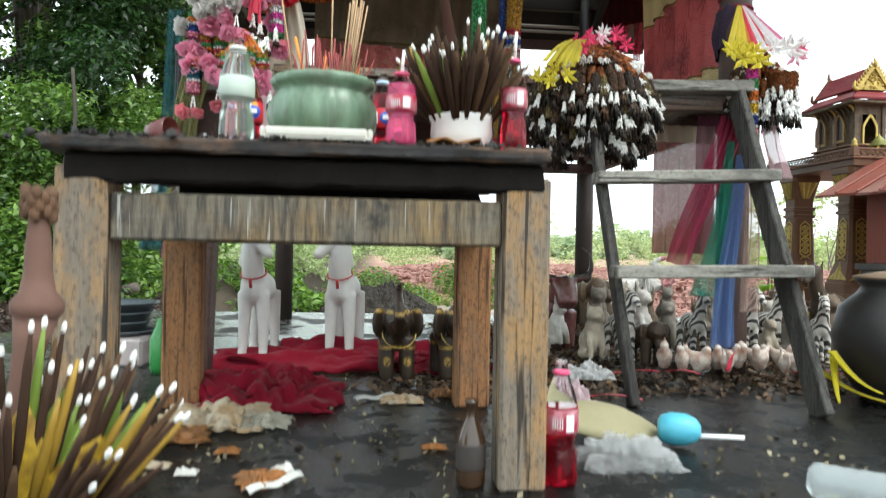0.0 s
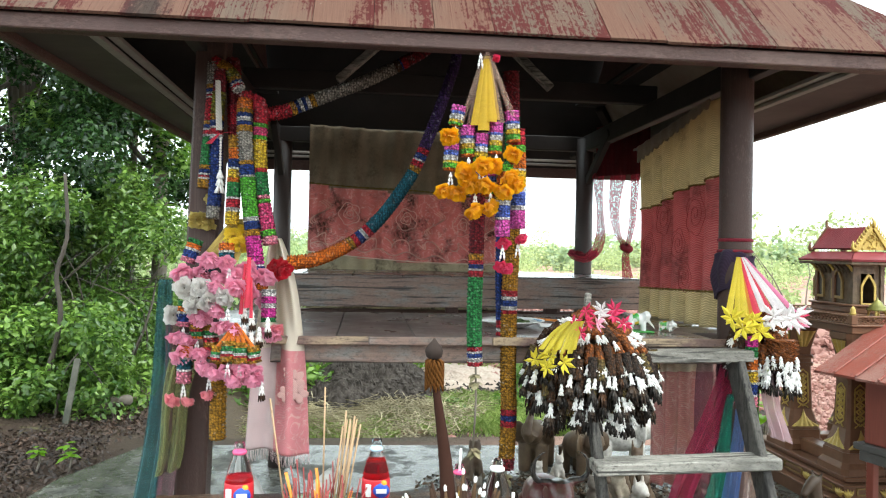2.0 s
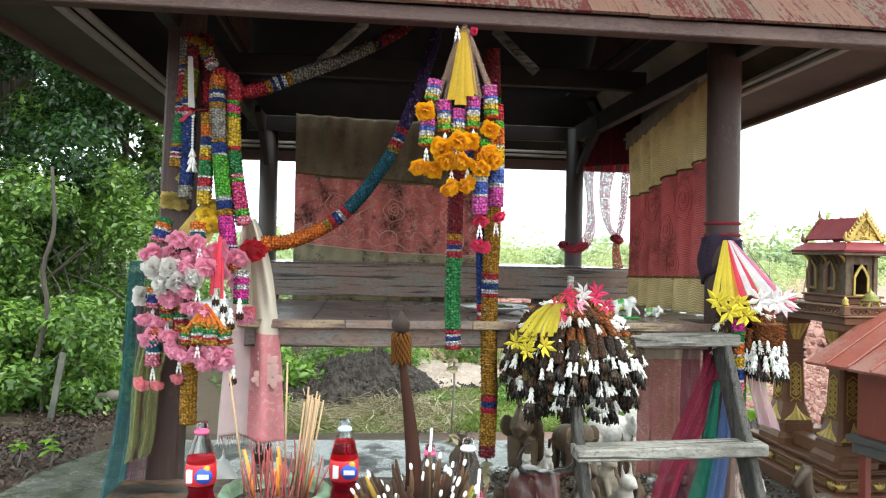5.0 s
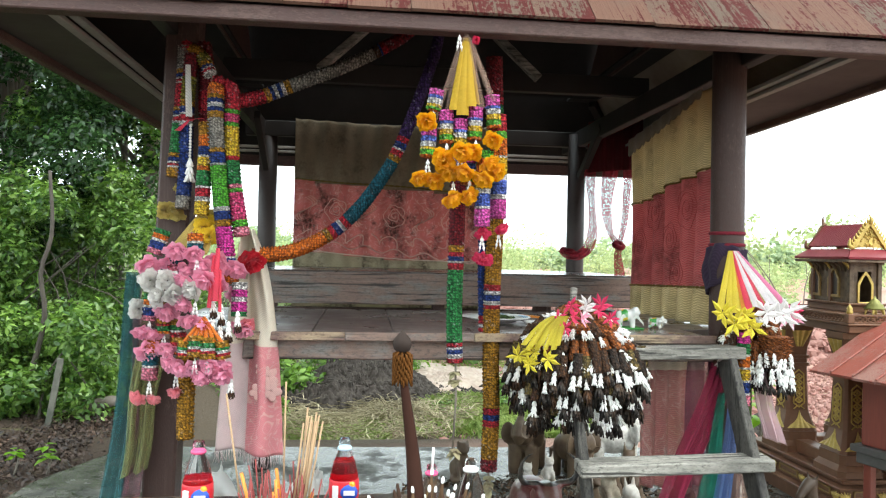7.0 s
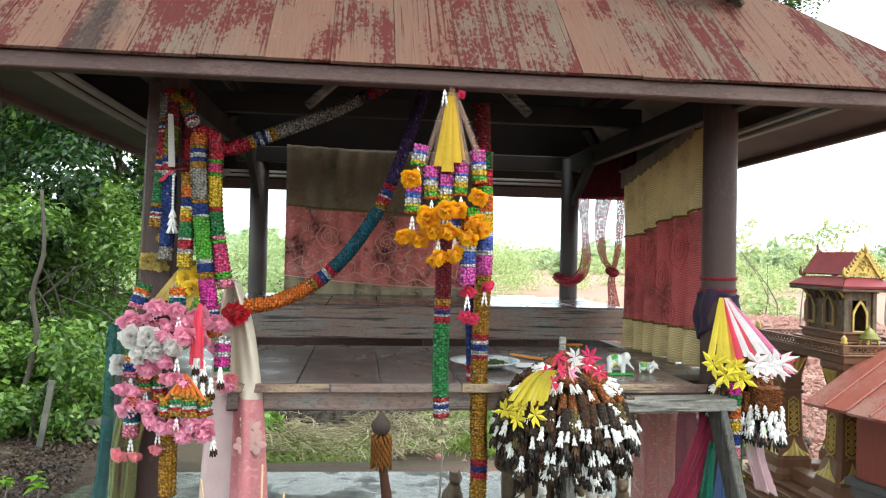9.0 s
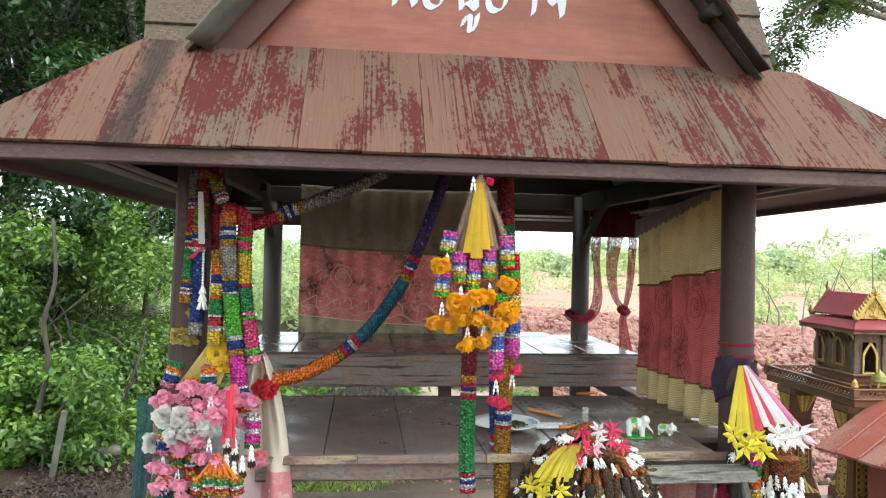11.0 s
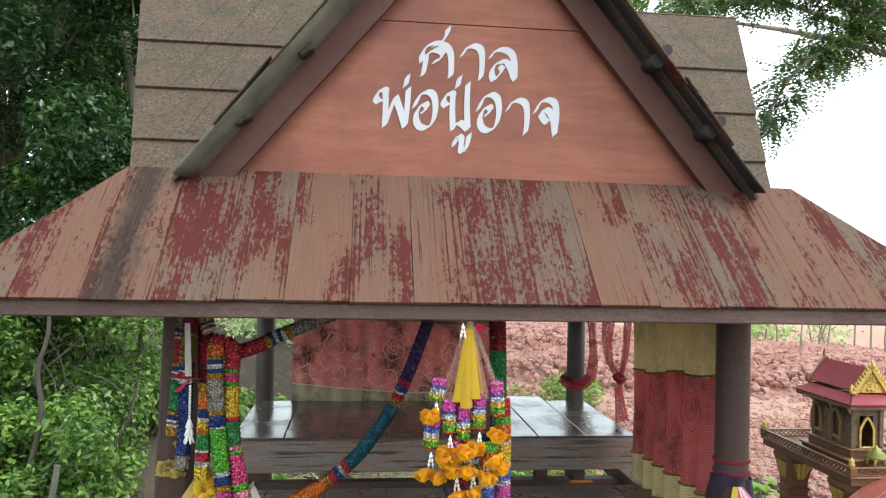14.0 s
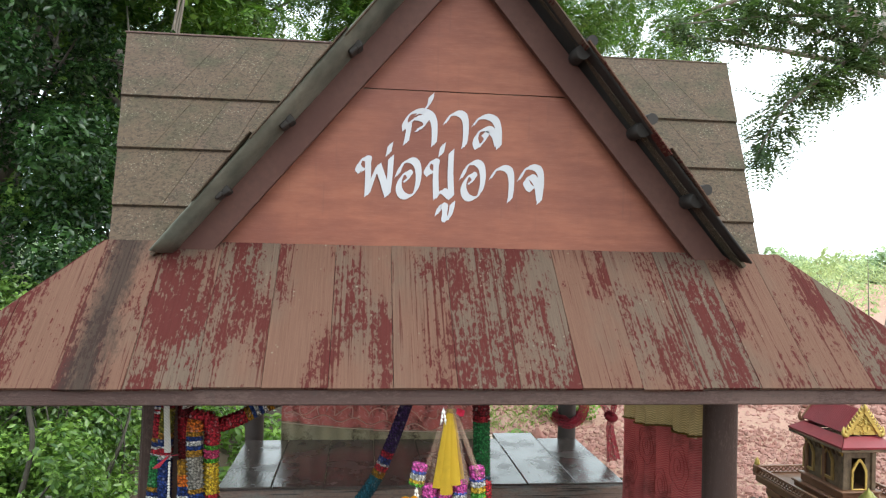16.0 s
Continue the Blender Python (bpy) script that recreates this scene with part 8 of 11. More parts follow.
crumple("plastic_bag", "pale pink plastic wrapping by the ladder", "bag", 0.54, 2.0, 0.0, 0.22, 0.16, 0.09, fabric("pale_pink_film", (0.65, 0.5, 0.52), 0.3, 60, 0.25, 0.05), 9)
crumple("plastic_bag", "grey plastic bag on the leaf litter", "bag", 0.72, 2.35, 0.03, 0.16, 0.12, 0.06, film_plastic, 10)
bm = bmesh.new()
lathe(bm, [(0.14, 0.0), (0.15, 0.012), (0.12, 0.03), (0.08, 0.05), (0.04, 0.06), (0.001, 0.062)], (0, 0, 0), 28)
hat = solo("straw_hat", bm, surface("beige_straw", (0.3, 0.265, 0.15), 0.8, fine=120, vary=0.2), "flattened beige straw hat on the floor", "hat", smooth=True)
hat.matrix_world = pose(0.56, 1.7, 0.035, 10, 6, 20) @ Matrix.Diagonal((1, 0.8, 0.7, 1))
bt = thing("blue_cup", (0.71, 1.62, 0.0), "turquoise plastic cup lying on its side", "cup")
bm = bmesh.new()
for p in ((0, 0), ):
    lathe(bm, [(0.02, 0), (0.032, 0.008), (0.038, 0.03), (0.037, 0.06), (0.026, 0.085), (0.012, 0.095)], (0, 0, 0), 20)
ob = part("cup_body", bm, surface("turquoise_plastic", (0.08, 0.42, 0.55), 0.35, vary=0.1), bt, smooth=True)
ob.matrix_basis = pose(0.68, 1.64, 0.04, 88, 0, 62)
bm = bmesh.new()
tube(bm, [Vector((0.75, 1.6, 0.03)), Vector((0.86, 1.58, 0.03))], 0.006, 8)
part("handle", bm, straw_white, bt)
bottle("drink_bottle", "red soft drink bottle standing on the floor beside the altar leg", 0.372, 1.37, 0.0, 0.238, 0.034, red_drink, 0.63, cap_pink, striped_label, False, False)
brown_glass = surface("brown_bottle_glass", (0.05, 0.025, 0.012), 0.08, vary=0.2, relief=0, spec=0.7)
gb = thing("glass_bottle", (0.197, 1.365, 0), "brown glass bottle on the floor beside the altar leg", "bottle")
bm = bmesh.new()
lathe(bm, [(0.026, 0), (0.028, 0.008), (0.028, 0.09), (0.018, 0.115), (0.011, 0.13), (0.011, 0.155), (0.013, 0.157), (0.013, 0.165)], (0.197, 1.365, 0), 20)
part("glass_body", bm, brown_glass, gb)
bm = bmesh.new()
lathe(bm, [(0.0285, 0.035), (0.029, 0.038), (0.029, 0.08), (0.0285, 0.083)], (0.197, 1.365, 0), 20)
part("label", bm, surface("worn_bottle_label", (0.045, 0.035, 0.03), 0.7, vary=0.5), gb)
lying = thing("empty_bottle", (0.86, 1.2, 0.03), "clear empty plastic bottle lying on the floor", "bottle")
bm = bmesh.new()
lathe(bm, [(0.02, 0)] + [(0.031 + 0.002 * (i % 2), 0.01 + 0.012 * i) for i in range(12)] + [(0.02, 0.175), (0.012, 0.19), (0.012, 0.21)], (0, 0, 0), 20)
ob = part("shell", bm, clear("cloudy_plastic", (0.85, 0.9, 0.9), 0.2, 1.25, 0.75), lying)
ob.matrix_basis = pose(0.82, 1.275, 0.034, 90, 0, 50)

# dark water jar
jar = thing("clay_jar", (1.65, 2.12, 0), "large dark brown glazed clay jar beside the ladder", "jar")
bm = bmesh.new()
lathe(bm, [(0.09, 0), (0.11, 0.02), (0.17, 0.12), (0.185, 0.2), (0.165, 0.29), (0.11, 0.34), (0.1, 0.36), (0.12, 0.375), (0.12, 0.385), (0.1, 0.385), (0.09, 0.36)], (1.65, 2.12, 0), 36)
part("jar_body", bm, surface("dark_brown_glaze", (0.014, 0.011, 0.01), 0.5, vary=0.4), jar)
bm = bmesh.new()
lathe(bm, [(0.001, 0.41), (0.05, 0.405), (0.125, 0.39), (0.125, 0.383)], (1.65, 2.12, 0), 28)
part("lid", bm, surface("tan_clay_lid", (0.2, 0.13, 0.08), 0.7, vary=0.4), jar, "rough tan lid")
for k, (a, b) in enumerate((((1.42, 2.1, 0.16), (1.5, 1.98, 0.05)), ((1.4, 2.15, 0.1), (1.55, 1.97, 0.02)), ((1.44, 2.12, 0.14), (1.38, 2.0, 0.02)))):
    bm = bmesh.new()
    ribbon(bm, a, b, 0.03, 0.025, 0.02, 0.8)
    thicken(solo("yellow_ribbon", bm, fabric("yellow_plain_ribbon", (0.6, 0.5, 0.02), 0.4), "crumpled yellow ribbon beside the jar", "ribbon", "ribbons on the floor"), 0.001)
for a, b in (((0.78, 2.32, 0.045), (0.98, 2.36, 0.05)), ((0.65, 2.1, 0.02), (0.8, 2.05, 0.02)), ((1.0, 2.36, 0.05), (1.1, 2.31, 0.05)), ((1.45, 2.35, 0.05), (1.62, 2.3, 0.05)), ((1.2, 2.32, 0.06), (1.24, 2.35, 0.12))):
    bm = bmesh.new()
    ribbon(bm, a, b, 0.022, 0.02, -0.01, 1.2)
    thicken(solo("red_ribbon_scrap", bm, fabric("red_ribbon", (0.7, 0.06, 0.1), 0.35), "bright red ribbon scrap on the leaf litter", "ribbon", "ribbons on the floor"), 0.001)
# stacked baskets and basins behind the altar
for k in range(5):
    bm = bmesh.new()
    c = (-0.98 + 0.012 * math.sin(k * 2), 2.9, 0.03 + 0.035 * k)
    lathe(bm, [(0.1, 0), (0.14, 0.045), (0.155, 0.05), (0.15, 0.055), (0.12, 0.045), (0.09, 0.008)], c, 26)
    solo("plastic_basin", bm, surface("slate_grey_plastic", (0.1, 0.12, 0.13), 0.4, vary=0.25), "slate grey plastic basin in a stack", "basin", "stacked basins", smooth=True)
bm = bmesh.new()
box(bm, -1.06, -0.82, 2.72, 2.86, 0.0, 0.1, None, 0.01)
solo("cardboard_box", bm, surface("pinkish_cardboard", (0.5, 0.42, 0.4), 0.8, vary=0.3), "worn pale box beside the stacked basins", "box")
bm = bmesh.new()
lathe(bm, [(0.03, 0), (0.038, 0.02), (0.038, 0.12), (0.02, 0.16), (0.012, 0.19)], (-0.72, 2.6, 0), 18)
solo("green_bottle", bm, surface("green_bottle_plastic", (0.03, 0.22, 0.05), 0.25, vary=0.2), "green plastic bottle behind the altar leg", "bottle", smooth=True)
bm = bmesh.new()
lathe(bm, [(0.05, 0.0), (0.07, 0.02), (0.1, 0.035), (0.105, 0.04), (0.09, 0.035), (0.05, 0.01)], (-0.42, 3.3, 0), 24)
solo("white_dish", bm, surface("white_ceramic", (0.75, 0.73, 0.7), 0.3, vary=0.1), "white ceramic dish on the slab", "dish", smooth=True)
for k, (x, y, rz) in enumerate(((-0.172, 1.372, -42), (0.02, 2.15, -65))):
    bm = bmesh.new()
    sheet(bm, lambda u, v: Vector(((u - .5) * 0.024, (v - .5) * 0.13, 0.004 + 0.009 * math.sin(3.1 * u) + 0.004 * math.sin(9 * v))), 8, 10)
    o = thicken(solo("plastic_scrap", bm, surface("grey_white_scrap", (0.55, 0.54, 0.5), 0.4, vary=0.2), "torn grey-white plastic scrap on the floor", "litter", "floor scraps", smooth=True), 0.001)
    o.matrix_world = pose(x, y, 0.001, 0, 0, rz)

# plate and offerings on the deck
pl = thing("offering_plate", (0.54, 2.74, 1.046), "white plate of greens with chopsticks on the deck", "plate")
bm = bmesh.new()
lathe(bm, [(0.04, 0), (0.06, 0.004), (0.1, 0.02), (0.126, 0.026), (0.126, 0.029), (0.1, 0.024), (0.06, 0.008), (0.001, 0.007)], (0.54, 2.745, 1.0465), 36)
part("plate_body", bm, surface("white_ceramic", (0.75, 0.73, 0.7), 0.3, vary=0.1), pl)
for a0, a1 in ((-0.3, 0.35), (1.2, 1.9)):
    bm = bmesh.new()
    for k in range(9):
        a = a0 + (a1 - a0) * k / 8
        ball(bm, (0.54 + 0.108 * math.cos(a), 2.745 + 0.108 * math.sin(a), 1.0735), (0.012, 0.009, 0.0012), 7, 5)
    part("painted_rim", bm, surface("blue_plate_paint", (0.08, 0.3, 0.5), 0.3, vary=0.3), pl)
bm = bmesh.new()
for k in range(60):
    a, d = rng.uniform(0, 6.28), rng.uniform(0, .05)
    p = Vector((0.57 + d * math.cos(a), 2.73 + 0.7 * d * math.sin(a), 1.06 + rng.uniform(0, .012)))
    tube(bm, [p, p + Vector((rng.uniform(-.03, .03), rng.uniform(-.02, .02), rng.uniform(-.004, .01)))], 0.0025, 4)
part("greens", bm, surface("dark_herb_leaves", (0.06, 0.1, 0.02), 0.6, vary=0.6), pl)
for a, b, m in (((0.66, 2.8, 1.052), (0.77, 2.8, 1.05), straw_white), ((0.66, 2.77, 1.052), (0.78, 2.77, 1.05), straw_white), ((0.65, 2.74, 1.052), (0.77, 2.75, 1.05), straw_white),
                ((0.70, 3.05, 1.052), (0.80, 2.92, 1.052), orange_stick), ((0.74, 2.74, 1.053), (0.86, 2.76, 1.053), orange_stick), ((1.0, 3.38, 1.053), (1.1, 3.38, 1.053), orange_stick)):
    bm = bmesh.new()
    beam(bm, a, b, 0.012 if m is straw_white else 0.02, 0.008, bev=0.002)
    solo("candle" if m is orange_stick else "wooden_stick", bm, m, "orange beeswax candle lying on the deck" if m is orange_stick else "plain white stick lying on the deck", "candle" if m is orange_stick else "stick", "sticks on the deck")

# ---- animal figurines ----
def organic(name, bm, mat, label, cat, m, group="", voxel=0.006):
    ob = solo(name, bm, mat, label, cat, group, smooth=True)
    md = ob.modifiers.new("merge", "REMESH")
    md.mode, md.voxel_size, md.use_smooth_shade = "VOXEL", voxel, True
    sm = ob.modifiers.new("soften", "SMOOTH")
    sm.factor, sm.iterations = 0.6, 4
    ob.matrix_world = m
    return ob


def limb(bm, pts, r0, r1, seg=10):
    p = smooth_path(pts, 8)
    tube(bm, p, [r0 + (r1 - r0) * i / 7 for i in range(8)], seg)


def ringlet(bm, big, small, n=24):
    """A thin ring in the xy plane."""
    rows = []
    for i in range(n):
        a = 2 * math.pi * i / n
        rows.append([bm.verts.new(((big + small * math.cos(t)) * math.cos(a), (big + small * math.cos(t)) * math.sin(a), small * math.sin(t))) for t in (0, 1.05, 2.1, 3.14, 4.19, 5.24)])
    for i in range(n):
        for k in range(6):
            bm.faces.new((rows[i][k], rows[(i + 1) % n][k], rows[(i + 1) % n][(k + 1) % 6], rows[i][(k + 1) % 6]))


def horse(bm, s=1.0, head=0.0):
    """A standing foal facing -y; about 0.45 high at s = 1."""
    ball(bm, Vector((0, 0.02, 0.235)) * s, (0.052 * s, 0.105 * s, 0.055 * s), 14, 10)
    ball(bm, Vector((0, -0.06, 0.24)) * s, (0.05 * s, 0.055 * s, 0.065 * s), 12, 9)
    for x, y in ((0.03, -0.07), (-0.03, -0.07), (0.032, 0.095), (-0.032, 0.095)):
        limb(bm, [Vector((x, y, 0.22)) * s, Vector((x * 1.1, y + 0.005, 0.11)) * s, Vector((x * 1.2, y - 0.005, 0.0)) * s], 0.027 * s, 0.015 * s)
        ball(bm, Vector((x * 1.2, y - 0.01, 0.012)) * s, (0.017 * s, 0.02 * s, 0.012 * s), 8, 6)
    limb(bm, [Vector((0, -0.07, 0.26)) * s, Vector((0, -0.1, 0.33)) * s, Vector((0, -0.11, 0.4)) * s], 0.043 * s, 0.03 * s)
    swing = Matrix.Translation((0, -0.105, 0)) @ Matrix.Rotation(math.radians(head), 4, "Z") @ Matrix.Translation((0, 0.105, 0))
    limb(bm, [swing @ Vector(p) * s for p in ((0, -0.1, 0.412), (0, -0.14, 0.392), (0, -0.178, 0.358))], 0.033 * s, 0.019 * s)
    ball(bm, swing @ Vector((0, -0.18, 0.356)) * s, 0.02 * s, 9, 7)
    limb(bm, [swing @ Vector(p) * s for p in ((0, -0.075, 0.43), (0, -0.072, 0.38), (0, -0.055, 0.31))], 0.016 * s, 0.012 * s, 7)
    for x in (0.018, -0.018):
        limb(bm, [swing @ Vector(p) * s for p in ((x, -0.095, 0.42), (x * 1.4, -0.09, 0.447), (x * 1.5, -0.088, 0.468))], 0.01 * s, 0.003 * s, 7)
    limb(bm, [Vector((0, 0.12, 0.25)) * s, Vector((0, 0.145, 0.2)) * s, Vector((0, 0.15, 0.12)) * s], 0.012 * s, 0.01 * s)


def elephant(bm, s=1.0, up=True):
    """A standing elephant facing -y; about 0.3 high at s = 1."""
    ball(bm, Vector((0, 0.03, 0.155)) * s, (0.075 * s, 0.115 * s, 0.075 * s), 16, 12)
    ball(bm, Vector((0, -0.085, 0.2)) * s, (0.055 * s, 0.055 * s, 0.06 * s), 14, 10)
    for x, y in ((0.042, -0.05), (-0.042, -0.05), (0.045, 0.1), (-0.045, 0.1)):
        limb(bm, [Vector((x, y, 0.14)) * s, Vector((x, y, 0.07)) * s, Vector((x, y, 0.0)) * s], 0.034 * s, 0.031 * s)
    for sx in (1, -1):
        ball(bm, Vector((sx * 0.075, -0.065, 0.19)) * s, (0.038 * s, 0.012 * s, 0.055 * s), 10, 8, Matrix.Rotation(sx * -0.5, 4, "Z"))
        limb(bm, [Vector((sx * 0.028, -0.13, 0.175)) * s, Vector((sx * 0.034, -0.1, 0.18)) * s, Vector((sx * 0.034, -0.19, 0.205)) * s], 0.008 * s, 0.003 * s, 7)
    if up:
        limb(bm, [Vector((0, -0.125, 0.195)) * s, Vector((0, -0.175, 0.19)) * s, Vector((0, -0.19, 0.245)) * s, Vector((0, -0.1, 0.3)) * s, Vector((0, -0.175, 0.325)) * s], 0.028 * s, 0.011 * s)
    else:
        limb(bm, [Vector((0, -0.125, 0.2)) * s, Vector((0, -0.1, 0.15)) * s, Vector((0, -0.17, 0.07)) * s, Vector((0, -0.185, 0.03)) * s], 0.028 * s, 0.012 * s)


def sitter(bm, s=1.0, ears=0.02, belly=1.0):
    """A seated cat-like figure facing -y; about 0.2 high at s = 1."""
    ball(bm, Vector((0, 0.02, 0.06)) * s, (0.05 * s * belly, 0.055 * s, 0.06 * s), 12, 9)
    ball(bm, Vector((0, -0.005, 0.11)) * s, (0.036 * s, 0.036 * s, 0.05 * s), 12, 9)
    ball(bm, Vector((0, -0.02, 0.17)) * s, (0.034 * s, 0.034 * s, 0.032 * s), 12, 9)
    ball(bm, Vector((0, -0.05, 0.162)) * s, (0.016 * s, 0.014 * s, 0.012 * s), 8, 6)
    for x in (0.024, -0.024):
        limb(bm, [Vector((x, -0.025, 0.1)) * s, Vector((x, -0.045, 0.05)) * s, Vector((x, -0.05, 0.005)) * s], 0.014 * s, 0.013 * s, 8)
        ball(bm, Vector((x * 1.8, -0.01, 0.02)) * s, (0.02 * s, 0.038 * s, 0.02 * s), 8, 6)
        limb(bm, [Vector((x * 0.9, -0.015, 0.19)) * s, Vector((x * 1.05, -0.012, 0.2 + ears * .5)) * s, Vector((x * 1.1, -0.01, 0.2 + ears)) * s], 0.011 * s, 0.003 * s, 7)


def hen(bm, s=1.0):
    ball(bm, Vector((0, 0, 0.04)) * s, (0.026 * s, 0.038 * s, 0.028 * s), 10, 8)
    ball(bm, Vector((0, -0.03, 0.075)) * s, 0.015 * s, 9, 7)
    limb(bm, [Vector((0, -0.02, 0.045)) * s, Vector((0, -0.028, 0.06)) * s, Vector((0, -0.03, 0.075)) * s], 0.018 * s, 0.012 * s, 8)
    limb(bm, [Vector((0, 0.02, 0.05)) * s, Vector((0, 0.045, 0.07)) * s, Vector((0, 0.055, 0.09)) * s], 0.016 * s, 0.005 * s, 8)
    ball(bm, Vector((0, 0, 0.012)) * s, (0.02 * s, 0.02 * s, 0.014 * s), 8, 6)


def bull(bm, s=1.0):
    elephant_body = ((0, 0.05, 0.14), (0.07, 0.12, 0.075))
    ball(bm, Vector(elephant_body[0]) * s, tuple(v * s for v in elephant_body[1]), 14, 10)
    for x, y in ((0.04, -0.03), (-0.04, -0.03), (0.04, 0.12), (-0.04, 0.12)):
        limb(bm, [Vector((x, y, 0.13)) * s, Vector((x, y, 0.06)) * s, Vector((x, y, 0.0)) * s], 0.03 * s, 0.022 * s)
    limb(bm, [Vector((0, -0.06, 0.18)) * s, Vector((0, -0.1, 0.21)) * s, Vector((0, -0.14, 0.15)) * s], 0.05 * s, 0.03 * s)
    for sx in (1, -1):
        limb(bm, [Vector((sx * 0.03, -0.09, 0.235)) * s, Vector((sx * 0.085, -0.095, 0.25)) * s, Vector((sx * 0.085, -0.1, 0.31)) * s, Vector((sx * 0.05, -0.1, 0.335)) * s], 0.014 * s, 0.004 * s, 8)


def zebra_mat():
    m, nt, b = nodes_of("zebra_stripes")
    w = node(nt, "ShaderNodeTexWave", Scale=26.0, Distortion=5.0, Detail=1.5)
    w.bands_direction = "DIAGONAL"
    nt.links.new(coords(nt, (0.3, 1, 0.8)), w.inputs["Vector"])
    st = ramp(nt, w.outputs["Fac"], [(0.46, (0.03, 0.028, 0.027)), (0.54, (0.62, 0.58, 0.52))])
    d = noise_tex(nt, coords(nt), 20, 4)
    nt.links.new(mix(nt, ramp(nt, d, [(0.5, (0, 0, 0)), (0.75, (0.6, 0.6, 0.6))]), st, (0.2, 0.17, 0.14)), b.inputs["Base Color"])
    b.inputs["Roughness"].default_value = 0.45
    return m


horse_white = surface("dusty_white_plaster", (0.62, 0.6, 0.56), 0.5, fine=30, coarse=9, vary=0.12, relief=0.05)
el_dark = surface("dark_brown_plaster", (0.034, 0.019, 0.011), 0.5, fine=40, coarse=12, vary=0.4, relief=0.1, spec=0.3, dirt=(0.052, 0.034, 0.02))


def gilded_mat():
    """Dark brown plaster with worn gold bands round neck and brow and gold knee patches."""
    m, nt, b = nodes_of("gilded_dark_plaster")
    v = coords(nt)
    n1, n2 = noise_tex(nt, v, 40, 5), noise_tex(nt, v, 90, 4)
    sep = nt.nodes.new("ShaderNodeSeparateXYZ")
    nt.links.new(v, sep.inputs[0])
    brow = ramp(nt, sep.outputs["Z"], [(0.1, (0, 0, 0)), (0.102, (1, 1, 1)), (0.112, (1, 1, 1)), (0.114, (0, 0, 0)), (0.222, (0, 0, 0)), (0.224, (1, 1, 1)), (0.234, (1, 1, 1)), (0.236, (0, 0, 0))])
    gold = brow
    for sx in (1, -1):
        far = node(nt, "ShaderNodeVectorMath")
        far.operation = "DISTANCE"
        far.inputs[1].default_value = (sx * 0.042, -0.08, 0.06)
        nt.links.new(v, far.inputs[0])
        gold = mix(nt, 1.0, gold, ramp(nt, far.outputs["Value"], [(0.014, (1, 1, 1)), (0.017, (0, 0, 0))]), "LIGHTEN")
    gold = mix(nt, 1.0, gold, ramp(nt, n2, [(0.38, (0.1, 0.1, 0.1)), (0.55, (1, 1, 1))]), "MULTIPLY")
    dark = mix(nt, n1, (0.018, 0.01, 0.006), (0.055, 0.034, 0.02))
    nt.links.new(mix(nt, gold, dark, (0.45, 0.28, 0.06)), b.inputs["Base Color"])
    b.inputs["Roughness"].default_value = 0.45
    bump(nt, b, n1, 0.2, 0.003)
    return m


gilded = gilded_mat()
el_grey = surface("mossy_brown_plaster", (0.075, 0.042, 0.023), 0.6, fine=40, coarse=14, vary=0.5, relief=0.2, dirt=(0.13, 0.09, 0.05))
el_white = surface("worn_white_plaster", (0.6, 0.57, 0.52), 0.6, fine=40, coarse=12, vary=0.3, relief=0.2, dirt=(0.28, 0.22, 0.16))


def two_tone(name, main, second, axis, at, above, rough=0.5):
    """Paint that changes colour past one height or depth of the figure."""
    m, nt, b = nodes_of(name)
    v = coords(nt)
    sep = nt.nodes.new("ShaderNodeSeparateXYZ")
    nt.links.new(v, sep.inputs[0])
    cmp_ = node(nt, "ShaderNodeMath")
    cmp_.operation = "GREATER_THAN" if above else "LESS_THAN"
    cmp_.inputs[1].default_value = at
    nt.links.new(sep.outputs[axis], cmp_.inputs[0])
    n1, n2 = noise_tex(nt, v, 45, 5), noise_tex(nt, v, 13, 4)
    base = mix(nt, cmp_.outputs[0], main, second)
    worn = mix(nt, ramp(nt, n1, [(0.4, (0, 0, 0)), (0.7, (0.5, 0.5, 0.5))]), base, (0.2, 0.16, 0.12))
    worn = mix(nt, ramp(nt, n2, [(0.52, (0, 0, 0)), (0.72, (0.6, 0.6, 0.6))]), worn, (0.13, 0.1, 0.07))
    nt.links.new(worn, b.inputs["Base Color"])
    b.inputs["Roughness"].default_value = rough
    bump(nt, b, n1, 0.2, 0.003)
    return m
fig_cream = surface("stained_cream_plaster", (0.42, 0.36, 0.27), 0.65, fine=50, coarse=16, vary=0.4, relief=0.15, dirt=(0.16, 0.12, 0.09))
fig_grey = surface("dirty_grey_plaster", (0.26, 0.23, 0.19), 0.7, fine=50, coarse=16, vary=0.45, relief=0.2, dirt=(0.1, 0.08, 0.06))
hen_mat = surface("white_hen_glaze", (0.62, 0.57, 0.5), 0.4, fine=50, coarse=30, vary=0.25, relief=0.1, dirt=(0.35, 0.16, 0.1))
zebra = zebra_mat()
SEEN = []


def figure(kind, s, mat, x, y, z, turn, name, label, cat, group="", slim=1.0, **kw):
    bm = bmesh.new()
    kind(bm, s, **kw)
    return organic(name, bm, mat, label, cat, pose(x, y, z, 0, 0, turn) @ Matrix.Diagonal((slim, 1, 1, 1)), group, max(0.0045, 0.006 * s))


